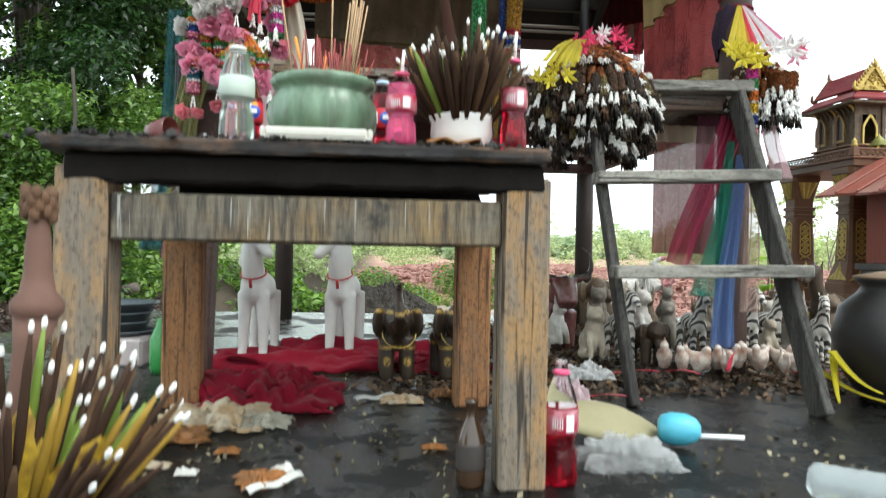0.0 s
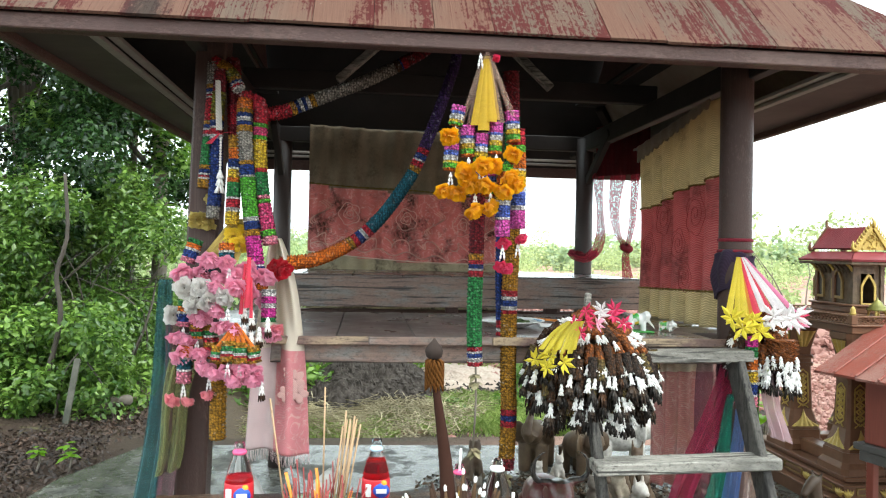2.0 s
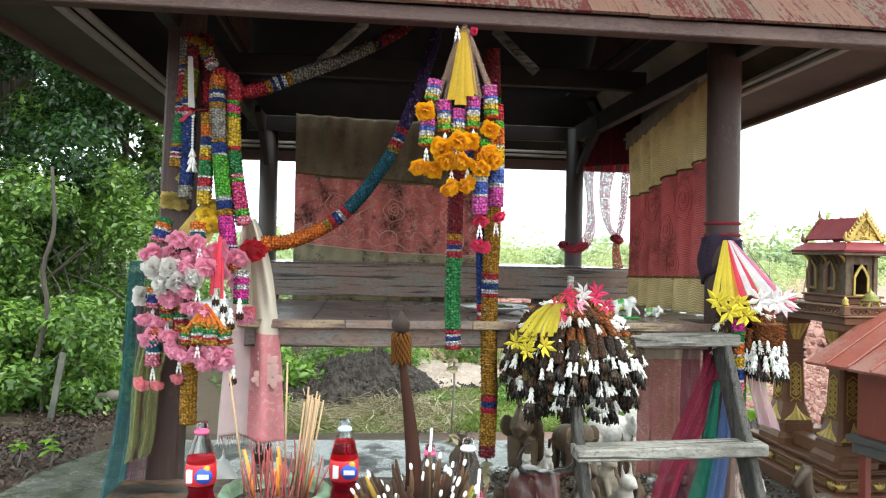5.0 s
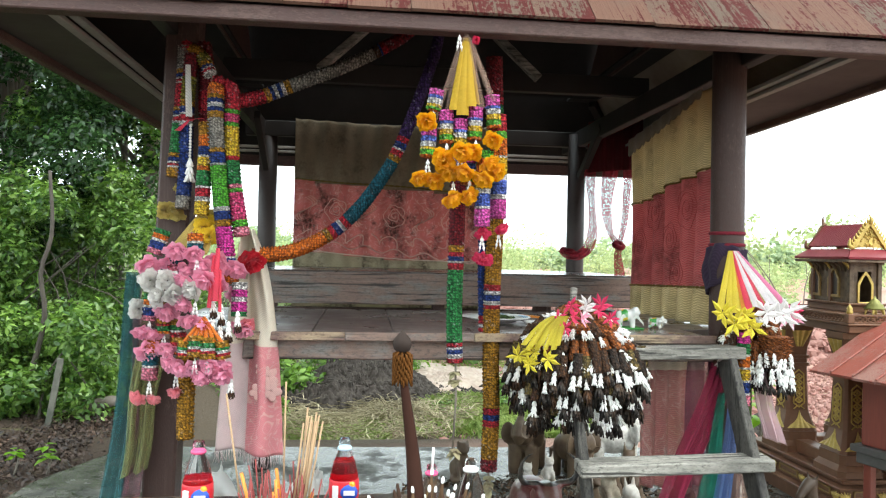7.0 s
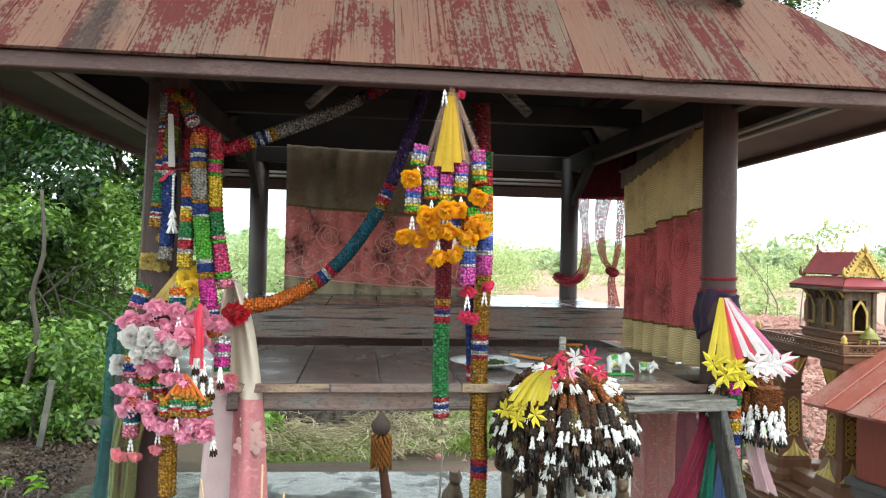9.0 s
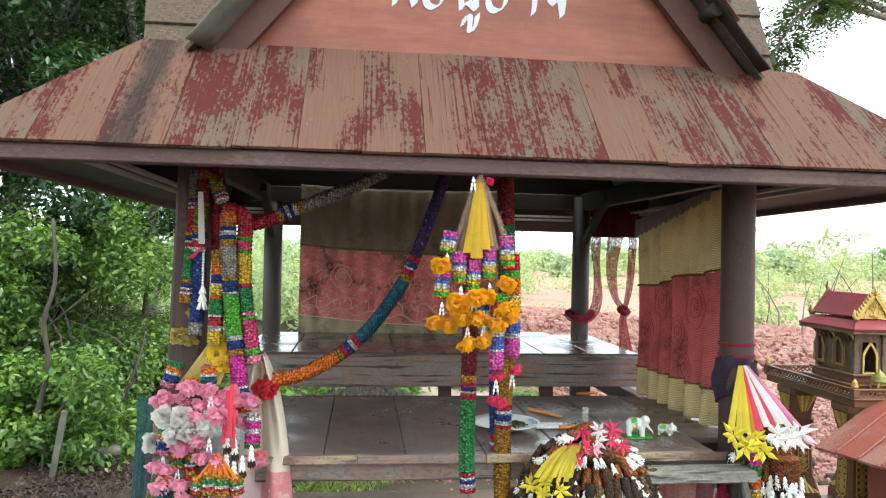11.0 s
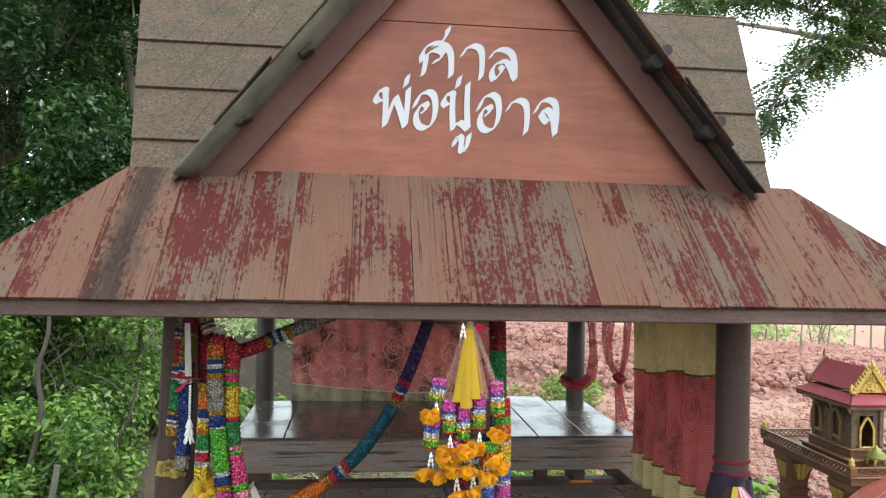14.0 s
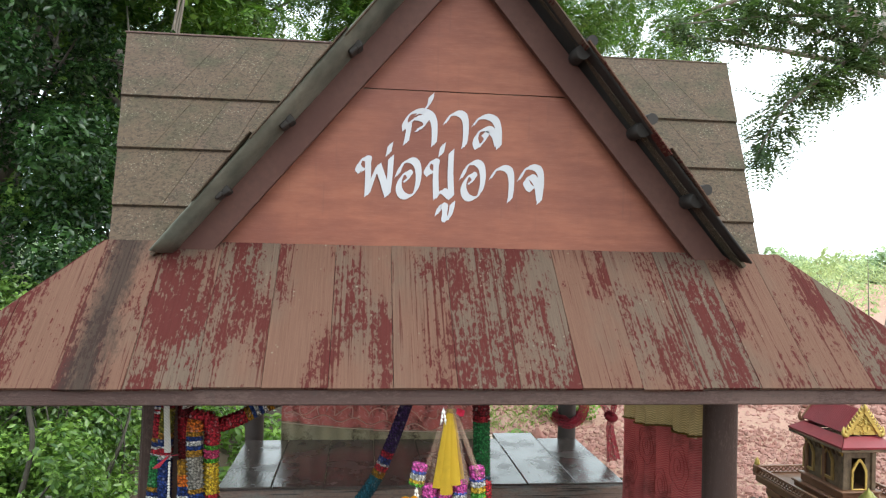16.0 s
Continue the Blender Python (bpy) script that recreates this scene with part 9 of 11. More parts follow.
figure(horse, 1.1, horse_white, -0.43, 2.87, 0.03, -5, "horse_figurine", "white plaster horse figurine on the red cloth", "figurine", "white horses", head=58)
figure(horse, 1.1, horse_white, -0.1, 2.88, 0.03, -10, "horse_figurine", "white plaster horse figurine on the red cloth", "figurine", "white horses", head=-52)
for x, y, tz in ((-0.43, 2.87, -5), (-0.1, 2.88, -10)):
    bm = bmesh.new()
    ringlet(bm, 0.0455, 0.0026)
    box(bm, -0.005, 0.005, -0.051, -0.047, -0.032, 0.002)
    o = solo("horse_collar", bm, surface("red_collar_paint", (0.45, 0.03, 0.03), 0.5, vary=0.2), "thin red collar on a white horse", "collar", "horse collars", smooth=True)
    o.matrix_world = pose(x, y, 0.03, 0, 0, tz) @ pose(0, -0.091, 0.315, 24, 0, 0) @ Matrix.Scale(1.08, 4)
figure(elephant, 1.0, gilded, 0.095, 2.5, 0.01, 0, "elephant_figurine", "dark brown elephant figurine with raised trunk and gold collar", "figurine", "dark elephants", 0.82)
figure(elephant, 1.0, gilded, 0.29, 2.5, 0.01, 6, "elephant_figurine", "dark brown elephant figurine with raised trunk and gold collar", "figurine", "dark elephants", 0.82)
for x, tz in ((0.1, 0), (0.29, 6)):
    bm = bmesh.new()
    ringlet(bm, 0.0565, 0.0022)
    o = solo("elephant_collar", bm, gold_paint, "gold painted collar on a dark elephant", "collar", "elephant collars", smooth=True)
    o.matrix_world = pose(x, 2.5, 0.01, 0, 0, tz) @ pose(0, -0.07, 0.155, 55, 0, 0)
figure(elephant, 1.25, el_grey, 1.05, 4.42, 0.0, -25, "elephant_figurine", "large mossy brown elephant figurine", "figurine", "rear elephants")
figure(elephant, 1.15, el_grey, 1.3, 4.25, 0.0, 20, "elephant_figurine", "large mossy brown elephant figurine", "figurine", "rear elephants", up=False)
figure(elephant, 1.3, two_tone("white_elephant_paint", (0.72, 0.7, 0.65), (0.55, 0.2, 0.22), "Y", -0.185, False), 1.62, 4.4, 0.0, 75, "elephant_figurine", "large worn white elephant figurine with raised pink trunk", "figurine", "rear elephants")
figure(elephant, 0.62, el_dark, 1.04, 2.62, 0.04, 10, "elephant_figurine", "small dark elephant figurine among the zebras", "figurine", up=False)
figure(bull, 1.4, two_tone("maroon_bull_paint", (0.13, 0.022, 0.024), (0.012, 0.011, 0.011), "Z", 0.334, True, 0.3), 0.84, 3.26, 0.0, 5, "bull_figurine", "maroon buffalo figurine with black curved horns", "figurine")
for x, y, tz, s in ((0.95, 2.66, 12, .62), (1.26, 2.72, 5, .62), (1.5, 2.78, 10, .64), (1.72, 2.62, -20, .6), (1.64, 2.85, 15, .6)):
    figure(horse, s, zebra, x, y, 0.04, tz, "zebra_figurine", "black and white striped zebra figurine in the leaf litter", "figurine", "zebras")
figure(horse, 0.85, el_dark, 1.98, 2.95, 0.04, -70, "horse_figurine", "black horse figurine with gold harness", "figurine")
q = random.Random(77)
n = 0
while n < 30:
    x, y = q.uniform(0.55, 1.95), q.uniform(2.75, 4.1)
    if any((x - a) ** 2 + (y - b) ** 2 < 0.0125 for a, b in SEEN) or abs(x - 1.325) < 0.13 and y < 2.75:
        continue
    SEEN.append((x, y))
    n += 1
    figure(sitter, q.uniform(0.75, 1.25), q.choice((fig_cream, fig_grey, fig_cream, el_white, el_grey)), x, y, 0.04, q.uniform(-35, 35), "animal_figurine", "weathered plaster animal figurine seated in the leaf litter", "figurine", "small animal figurines",
           ears=q.choice((0.012, 0.025, 0.045)), belly=q.uniform(0.85, 1.15))
figure(sitter, 1.0, fig_cream, 0.86, 2.72, 0.04, 0, "animal_figurine", "cream plaster cat figurine with a tan bib", "figurine", "small animal figurines")
for k in range(15):
    x, y = 1.06 + 0.032 * k + q.uniform(-.02, .02), 2.4 + q.uniform(0, .14)
    figure(hen, q.uniform(0.8, 1.15), hen_mat, x, y, 0.04, q.uniform(-60, 60), "hen_figurine", "small white glazed hen figurine", "figurine", "hen figurines")
# little ceramic pair on the deck


def glazed_mat():
    """White glaze with bands of green and yellow painted cloth across the middle."""
    m, nt, b = nodes_of("white_green_glaze")
    v = coords(nt)
    vo = node(nt, "ShaderNodeTexVoronoi", Scale=75.0)
    nt.links.new(v, vo.inputs["Vector"])
    sp_ = nt.nodes.new("ShaderNodeSeparateColor")
    nt.links.new(vo.outputs["Color"], sp_.inputs[0])
    paint = ramp(nt, sp_.outputs[0], [(0.3, (0.7, 0.7, 0.65)), (0.42, (0.05, 0.3, 0.06)), (0.66, (0.1, 0.42, 0.08)), (0.72, (0.7, 0.45, 0.03)), (0.95, (0.75, 0.72, 0.66))])
    sep = nt.nodes.new("ShaderNodeSeparateXYZ")
    nt.links.new(v, sep.inputs[0])
    band = ramp(nt, sep.outputs["Y"], [(0.0, (0, 0, 0)), (0.001, (1, 1, 1)), (0.024, (1, 1, 1)), (0.028, (0, 0, 0))])
    nt.links.new(mix(nt, band, mix(nt, noise_tex(nt, v, 30, 3), (0.62, 0.62, 0.58), (0.78, 0.77, 0.72)), paint), b.inputs["Base Color"])
    b.inputs["Roughness"].default_value = 0.2
    return m


glazed = glazed_mat()
for x, tz, s, tip in ((0.995, 75, 0.3, 0), (1.1, 60, 0.24, 82)):
    ob = figure(elephant, s, glazed, x, 2.62, 1.047, tz, "ceramic_elephant", "tiny white ceramic elephant fallen on its side on the deck" if tip else "tiny white ceramic elephant with a green and yellow painted cloth", "figurine", "ceramic elephants", up=False)
    if tip:
        ob.matrix_world = pose(x, 2.62, 1.062, 0, 0, tz) @ pose(0, 0, 0, 0, tip, 0)
bm = bmesh.new()
box(bm, 0.95, 1.04, 2.58, 2.66, 1.0465, 1.052, None, 0.002)
solo("green_mat", bm, surface("green_cloth_mat", (0.06, 0.3, 0.06), 0.8, vary=0.4), "little green mat under a ceramic elephant", "mat")

# ---- spirit house on its pillars ----
sp = thing("spirit_house", (2.81, 4.0, 0), "brown and gold spirit house with a red roof on pillars", "spirit house")
SX0, SX1, SY0, SY1 = 2.54, 3.08, 3.6, 4.42
cx = (SX0 + SX1) / 2


def tier(name, x0, x1, y0, y1, z0, z1, mat, parent=sp, lip=0.012):
    bm = bmesh.new()
    box(bm, x0, x1, y0, y1, z0, z1 - lip, None, 0.004)
    box(bm, x0 - lip, x1 + lip, y0 - lip, y1 + lip, z1 - lip, z1, None, 0.004)
    return part(name, bm, mat, parent)


def stepped(bm, profile, px, py):
    """A square shaft with cut corners round (px, py); profile is (half width, height)."""
    c = 0.22
    rings = []
    for w, z in profile:
        ring = []
        for sx, sy in ((1, 1), (-1, 1), (-1, -1), (1, -1)):
            for a, b in (((1, 1 - c), (1 - c, 1)) if sx * sy > 0 else ((1 - c, 1), (1, 1 - c))):
                ring.append(bm.verts.new((px + sx * w * a, py + sy * w * b, z)))
        rings.append(ring)
    for lo, hi in zip(rings, rings[1:]):
        for k in range(8):
            bm.faces.new((lo[k], lo[(k + 1) % 8], hi[(k + 1) % 8], hi[k]))
    bm.faces.new(rings[-1])
    bm.faces.new(rings[0][::-1])


tier("base_step", SX0 - 0.115, SX1 + 0.14, SY0 - 0.1, SY1 + 0.1, 0.0, 0.085, brown_gloss)
tier("base_step", SX0 - 0.075, SX1 + 0.1, SY0 - 0.06, SY1 + 0.06, 0.086, 0.16, brown_gloss)
tier("base_step", SX0 - 0.035, SX1 + 0.06, SY0 - 0.02, SY1 + 0.02, 0.161, 0.19, brown_gloss)
# gold lotus bosses and long framed panels between them, on the two sides of the base
for side in range(2):
    for k in range(4):
        o = Vector((SX0 - 0.075, SY0 - 0.04 + k * 0.28, 0.1)) if side == 0 else Vector((SX0 - 0.055 + k * 0.21, SY0 - 0.06, 0.1))
        al, out = (Vector((0, 1, 0)), Vector((-1, 0, 0))) if side == 0 else (Vector((1, 0, 0)), Vector((0, -1, 0)))
        bm = bmesh.new()
        for j in range(5):
            a = (j - 2) * 0.5
            tube(bm, smooth_path([o + out * 0.004, o + out * 0.012 + al * 0.022 * a + Vector((0, 0, 0.022)), o + out * 0.006 + al * 0.034 * a + Vector((0, 0, 0.042 - 0.008 * abs(a)))], 6), [0.006, 0.009, 0.009, 0.007, 0.004, 0.001], 6)
        part("gold_boss", bm, gold_paint, sp, "worn gold lotus relief", smooth=True)
        if k < 3:
            l = 0.28 if side == 0 else 0.21
            bm = bmesh.new()
            p0, p1 = o + al * 0.055 + out * 0.004, o + al * (l - 0.055) + out * 0.004
            for za, zb, pa, pb in ((0.008, 0.008, p0, p1), (0.04, 0.04, p0, p1), (0.008, 0.04, p0, p0), (0.008, 0.04, p1, p1)):
                beam(bm, pa + Vector((0, 0, za)), pb + Vector((0, 0, zb)), 0.007, 0.008, out, 0)
            part("panel_frame", bm, surface("dull_gold_paint", (0.3, 0.19, 0.06), 0.5, 0.3, fine=80, coarse=18, vary=0.4, relief=0.3), sp)
PIL = ((SX0 + 0.085, SY0 + 0.11), (SX0 + 0.085, SY1 - 0.2), (SX1 - 0.085, SY0 + 0.11), (SX1 - 0.085, SY1 - 0.2))
# low walls between the pillar blocks
for (ax, ay), (bx, by) in ((PIL[0], PIL[1]), (PIL[0], PIL[2]), (PIL[1], PIL[3]), (PIL[2], PIL[3])):
    bm = bmesh.new()
    box(bm, min(ax, bx) - (0.045 if ax == bx else -0.108), max(ax, bx) + (0.045 if ax == bx else -0.108), min(ay, by) - (0.045 if ay == by else -0.108), max(ay, by) + (0.045 if ay == by else -0.108), 0.191, 0.262, None, 0.006)
    part("plinth_wall", bm, brown_gloss, sp)
for px, py in PIL:
    bm = bmesh.new()
    stepped(bm, [(0.128, 0.191), (0.128, 0.225), (0.124, 0.227), (0.11, 0.25), (0.107, 0.252), (0.107, 0.305)], px, py)
    part("pillar_block", bm, brown_gloss, sp)
    bm = bmesh.new()
    stepped(bm, [(0.103, 0.306), (0.096, 0.33), (0.07, 0.42), (0.06, 0.68), (0.071, 0.682), (0.071, 0.7), (0.062, 0.702), (0.062, 0.725), (0.071, 0.727), (0.071, 0.745), (0.06, 0.747), (0.062, 0.79), (0.086, 0.9), (0.09, 0.902), (0.09, 0.934)], px, py)
    col = part("pillar", bm, brown_gloss, sp)
    for a in range(4):
        bm = bmesh.new()
        ang = a * math.pi / 2 + math.pi
        d, s_ = Vector((math.cos(ang), math.sin(ang), 0)), Vector((-math.sin(ang), math.cos(ang), 0))
        base_ = Vector((px, py, 0))
        def face_at(z, u=0.0):
            w = 0.07 - 0.01 * (z - 0.42) / 0.26
            return base_ + d * (w + 0.002) + s_ * u + Vector((0, 0, z))
        # a long pointed frame filled with diamonds
        for sg in (1, -1):
            beam(bm, face_at(0.465, 0.033 * sg), face_at(0.635, 0.03 * sg), 0.006, 0.006, d, 0)
            beam(bm, face_at(0.465, 0.033 * sg), face_at(0.44), 0.006, 0.006, d, 0)
            beam(bm, face_at(0.635, 0.03 * sg), face_at(0.66), 0.006, 0.006, d, 0)
            beam(bm, face_at(0.43, 0.033 * sg), face_at(0.452, 0.004 * sg), 0.005, 0.005, d, 0)
        for k in range(5):
            z = 0.482 + 0.034 * k
            for sg in (1, -1):
                beam(bm, face_at(z, 0.023 * sg), face_at(z + 0.017), 0.008, 0.006, d, 0)
                beam(bm, face_at(z, 0.023 * sg), face_at(z - 0.017), 0.008, 0.006, d, 0)
            ball(bm, face_at(z), (0.006, 0.006, 0.008), 6, 5)
        part("gold_relief", bm, gold_paint, col, "gold diamond relief on a pillar")
        # pointed lotus petals at the foot and under the head
        bm = bmesh.new()
        def foot(u, v):
            a = abs(2 * u - 1)
            ridge = 0.006 * abs(math.sin(math.pi * 5 * u)) * (1 - v) + 0.003 * abs(math.sin(14 * v + 9 * a))
            return base_ + d * (0.1 - 0.026 * v + ridge) + s_ * ((2 * u - 1) * (0.09 - 0.074 * v)) + Vector((0, 0, 0.325 + (0.1 - 0.055 * a) * v))
        sheet(bm, foot, 30, 10)
        part("gold_lotus", bm, gold_paint, col, "gold lotus petals at a pillar's foot")
        bm = bmesh.new()
        sheet(bm, lambda u, v: base_ + d * (0.066 + 0.022 * v + 0.006 * abs(math.sin(math.pi * 3 * u))) + s_ * ((2 * u - 1) * (0.022 + 0.04 * v)) + Vector((0, 0, 0.797 + 0.097 * v)), 18, 5)
        part("gold_lotus", bm, gold_paint, col, "gold lotus petals under a pillar's head")
tier("platform", SX0 - 0.0, SX1 + 0.0, SY0, SY1, 0.935, 0.985, brown_gloss)
for x0, x1, y0, y1 in ((SX0, SX1, SY0 - .004, SY0 + 0.014), (SX0, SX1, SY1 - 0.014, SY1 + .004), (SX0 - .004, SX0 + 0.014, SY0 + .02, SY1 - .02), (SX1 - 0.014, SX1 + .004, SY0 + .02, SY1 - .02)):
    bm = bmesh.new()
    box(bm, x0, x1, y0, y1, 1.022, 1.032, None, 0.002)
    box(bm, x0, x1, y0, y1, 0.986, 0.992, None, 0.001)
    horiz = (x1 - x0) > (y1 - y0)
    n_ = int(((x1 - x0) if horiz else (y1 - y0)) / 0.03)
    for k in range(n_):
        t = k / n_
        if horiz:
            p, e = Vector((x0 + (x1 - x0) * t, (y0 + y1) / 2, 0.993)), Vector(((x1 - x0) / n_, 0, 0.028))
        else:
            p, e = Vector(((x0 + x1) / 2, y0 + (y1 - y0) * t, 0.993)), Vector((0, (y1 - y0) / n_, 0.028))
        up = (0, 1, 0) if horiz else (1, 0, 0)
        beam(bm, p, p + e, 0.005, 0.006, up, 0)
        beam(bm, p + Vector((0, 0, 0.028)), p + Vector((e.x, e.y, 0)), 0.005, 0.006, up, 0)
    part("balustrade", bm, brown_gloss, sp)
for px, py in ((SX0 + .006, SY0 + .006), (SX1 - .006, SY0 + .006), (SX0 + .006, SY1 - .006), (SX1 - .006, SY1 - .006), (cx, SY0 + .006)):
    bm = bmesh.new()
    box(bm, px - 0.018, px + 0.018, py - 0.018, py + 0.018, 0.986, 1.035, None, 0.003)
    b_post = part("corner_post", bm, brown_gloss, sp)
    bm = bmesh.new()
    lathe(bm, [(0.014, 1.035), (0.018, 1.045), (0.012, 1.055), (0.015, 1.064), (0.004, 1.08), (0.001, 1.084)], (px, py, 0), 12)
    place("gold_finial", finish("gold_finial", bm, gold_paint), b_post, "gold bud finial")
HX0, HX1, HY0, HY1 = 2.685, 2.851, 3.8, 4.12
cx = 2.768
tier("plinth", HX0 - 0.05, HX1 + 0.05, HY0 - 0.05, HY1 + 0.05, 0.986, 1.03, brown_gloss)
tier("plinth", HX0 - 0.025, HX1 + 0.025, HY0 - 0.025, HY1 + 0.025, 1.031, 1.08, brown_gloss)
wall_stone = surface("brown_carved_wall", (0.15, 0.1, 0.055), 0.6, fine=60, coarse=30, vary=0.6, relief=0.8, dirt=(0.06, 0.035, 0.02))


def arch_pts(w, h, n=7):
    """The outline of a pointed window, w wide and h high, from its lower left."""
    pts = [(-w / 2, 0), (w / 2, 0), (w / 2, h * 0.62)]
    for k in range(1, n):
        t = k / n
        pts.append((w / 2 * (1 - t) ** 0.75, h * (0.62 + 0.38 * t)))
    pts.append((0, h))
    return pts + [(-x, z) for x, z in pts[:2:-1][1:]] + [(-w / 2, h * 0.62)]


bm = bmesh.new()
box(bm, HX0, HX0 + 0.012, HY0, HY1, 1.08, 1.32)
box(bm, HX1 - 0.012, HX1, HY0, HY1, 1.08, 1.32)
box(bm, HX0 + .0125, HX1 - .0125, HY1 - 0.012, HY1, 1.08, 1.32)
box(bm, HX0 + .0125, cx - 0.04, HY0, HY0 + 0.012, 1.08, 1.32)
box(bm, cx + 0.04, HX1 - .0125, HY0, HY0 + 0.012, 1.08, 1.32)
box(bm, cx - 0.0395, cx + 0.0395, HY0, HY0 + 0.012, 1.25, 1.32)
part("wall", bm, wall_stone, sp)
bm = bmesh.new()
o = arch_pts(0.09, 0.17)
i_ = arch_pts(0.068, 0.152)
ov = [bm.verts.new((cx + x, HY0 - 0.008, 1.082 + z)) for x, z in o]
iv = [bm.verts.new((cx + x, HY0 - 0.008, 1.082 + z)) for x, z in i_]
for k in range(len(o)):
    j = (k + 1) % len(o)
    bm.faces.new((ov[k], ov[j], iv[j], iv[k]))
thicken(part("door_frame", bm, gold_paint, sp, "gold pointed door frame"), 0.008)
bm = bmesh.new()
tube(bm, [Vector((cx, 3.95, 1.08)), Vector((cx, 3.95, 1.2))], 0.014, 12)
ball(bm, (cx, 3.95, 1.21), 0.014, 10, 8)
part("idol", bm, surface("pale_pink_plaster", (0.6, 0.4, 0.38), 0.6, vary=0.1), sp, "plain pale pink upright shape in the doorway", smooth=True)
for k in range(2):
    yc = HY0 + 0.13 + 0.17 * k
    bm = bmesh.new()
    o = arch_pts(0.1, 0.17)
    i_ = arch_pts(0.07, 0.14)
    ov = [bm.verts.new((HX0 - 0.006, yc + x, 1.105 + z)) for x, z in o]
    iv = [bm.verts.new((HX0 - 0.006, yc + x, 1.12 + z)) for x, z in i_]
    for a in range(len(o)):
        b_ = (a + 1) % len(o)
        bm.faces.new((ov[a], ov[b_], iv[b_], iv[a]))
    wf = thicken(part("window_frame", bm, surface("dull_gold_paint", (0.3, 0.19, 0.06), 0.5, 0.3, fine=80, coarse=18, vary=0.4, relief=0.3), sp, "dull gold pointed window frame"), 0.01)
    # dark sheet standing in for the shade inside the open window
    bm = bmesh.new()
    bm.faces.new([bm.verts.new((HX0 - 0.002, yc + x, 1.12 + z)) for x, z in i_])
    part("window_opening", bm, surface("shaded_window_opening", (0.035, 0.016, 0.013), 0.4, vary=0.3), sp, "dark sheet for the shaded window opening")
for px, py in ((HX0, HY0), (HX0, HY1), (HX0, (HY0 + HY1) / 2), (HX1, HY0)):
    bm = bmesh.new()
    box(bm, px - 0.012, px + 0.012, py - 0.012, py + 0.012, 1.08, 1.29, None, 0.002)
    box(bm, px - 0.02, px + 0.02, py - 0.02, py + 0.02, 1.29, 1.318, None, 0.003)
    part("pilaster", bm, wall_stone if py == HY0 else brown_gloss, sp)
# roofs: a lower skirt and a steep upper roof, with ribs
RX, RZ0, RZ1 = 0.155, 1.318, 1.35
for sg in (-1, 1):
    bm = bmesh.new()
    plate(bm, [(cx + sg * RX, HY0 - 0.085, RZ0), (cx + sg * RX, HY1 + 0.08, RZ0), (cx + sg * 0.1, HY1 + 0.02, RZ1 + 0.012), (cx + sg * 0.1, HY0 - 0.02, RZ1 + 0.012)], 0.012, (sg * 0.3, 0, 1))
    part("lower_roof", bm, mini_roof, sp)
    bm = bmesh.new()
    plate(bm, [(cx + sg * 0.094, HY0 - 0.03, 1.385), (cx + sg * 0.094, HY1 + 0.03, 1.385), (cx, HY1 + 0.03, 1.505), (cx, HY0 - 0.03, 1.505)], 0.01, (sg * 0.7, 0, 0.7))
    slope = part("upper_roof", bm, mini_roof, sp, "ribbed dark red roof slope")
    for k in range(24):
        y = HY0 - 0.015 + (HY1 - HY0 + 0.03) * k / 23
        bm = bmesh.new()
        beam(bm, (cx + sg * 0.098, y, 1.392), (cx + sg * 0.006, y, 1.512), 0.008, 0.006, (sg, 0, 1), 0)
        part("rib", bm, mini_roof, slope)
    for yy in (HY0 - 0.034, HY1 + 0.034):
        bm = bmesh.new()
        beam(bm, (cx + sg * 0.1, yy, 1.378), (cx, yy, 1.52), 0.014, 0.022, (sg, 0, 1), 0.002)
        tube(bm, smooth_path([(cx + sg * 0.1, yy, 1.38), (cx + sg * 0.116, yy, 1.39), (cx + sg * 0.113, yy, 1.43)], 6), [0.012, 0.012, 0.01, 0.008, 0.006, 0.002], 6)
        part("gold_barge", bm, gold_paint if yy < 4 else brown_gloss, sp)
for sgy, yy in ((-1, HY0 - 0.085), (1, HY1 + 0.08)):
    bm = bmesh.new()
    y2 = HY0 - 0.02 if sgy < 0 else HY1 + 0.02
    plate(bm, [(cx - RX, yy, RZ0), (cx + RX, yy, RZ0), (cx + 0.1, y2, RZ1 + 0.012), (cx - 0.1, y2, RZ1 + 0.012)], 0.012, (0, sgy * .3, 1))
    part("lower_roof", bm, mini_roof, sp)
bm = bmesh.new()
box(bm, cx - RX, cx + RX, HY0 - .08, HY1 + .08, RZ0 - 0.018, RZ0 - 0.002, None, 0.003)
part("eave_board", bm, wall_stone, sp)
for k in range(9):
    yy = HY0 + (HY1 - HY0) * k / 8
    bm = bmesh.new()
    tube(bm, smooth_path([(HX0 - 0.002, yy, 1.25), (HX0 - 0.02, yy, 1.285), (HX0 - 0.05, yy, 1.305)], 6), [0.004, 0.006, 0.008, 0.008, 0.007, 0.004], 6)
    part("eave_bracket", bm, gold_paint if k % 4 == 0 else wall_stone, sp)
bm = bmesh.new()
plate(bm, [(cx - 0.088, HY0 - 0.028, 1.382), (cx + 0.088, HY0 - 0.028, 1.382), (cx, HY0 - 0.028, 1.498)], 0.01, (0, 1, 0))
for k in range(60):
    u, v = q.uniform(-1, 1), q.random()
    w = 0.085 * (1 - v)
    ball(bm, (cx + u * w, HY0 - 0.03, 1.39 + 0.1 * v), (0.004, 0.006, 0.008), 6, 5, Matrix.Rotation(q.uniform(-1, 1), 4, "Y"))
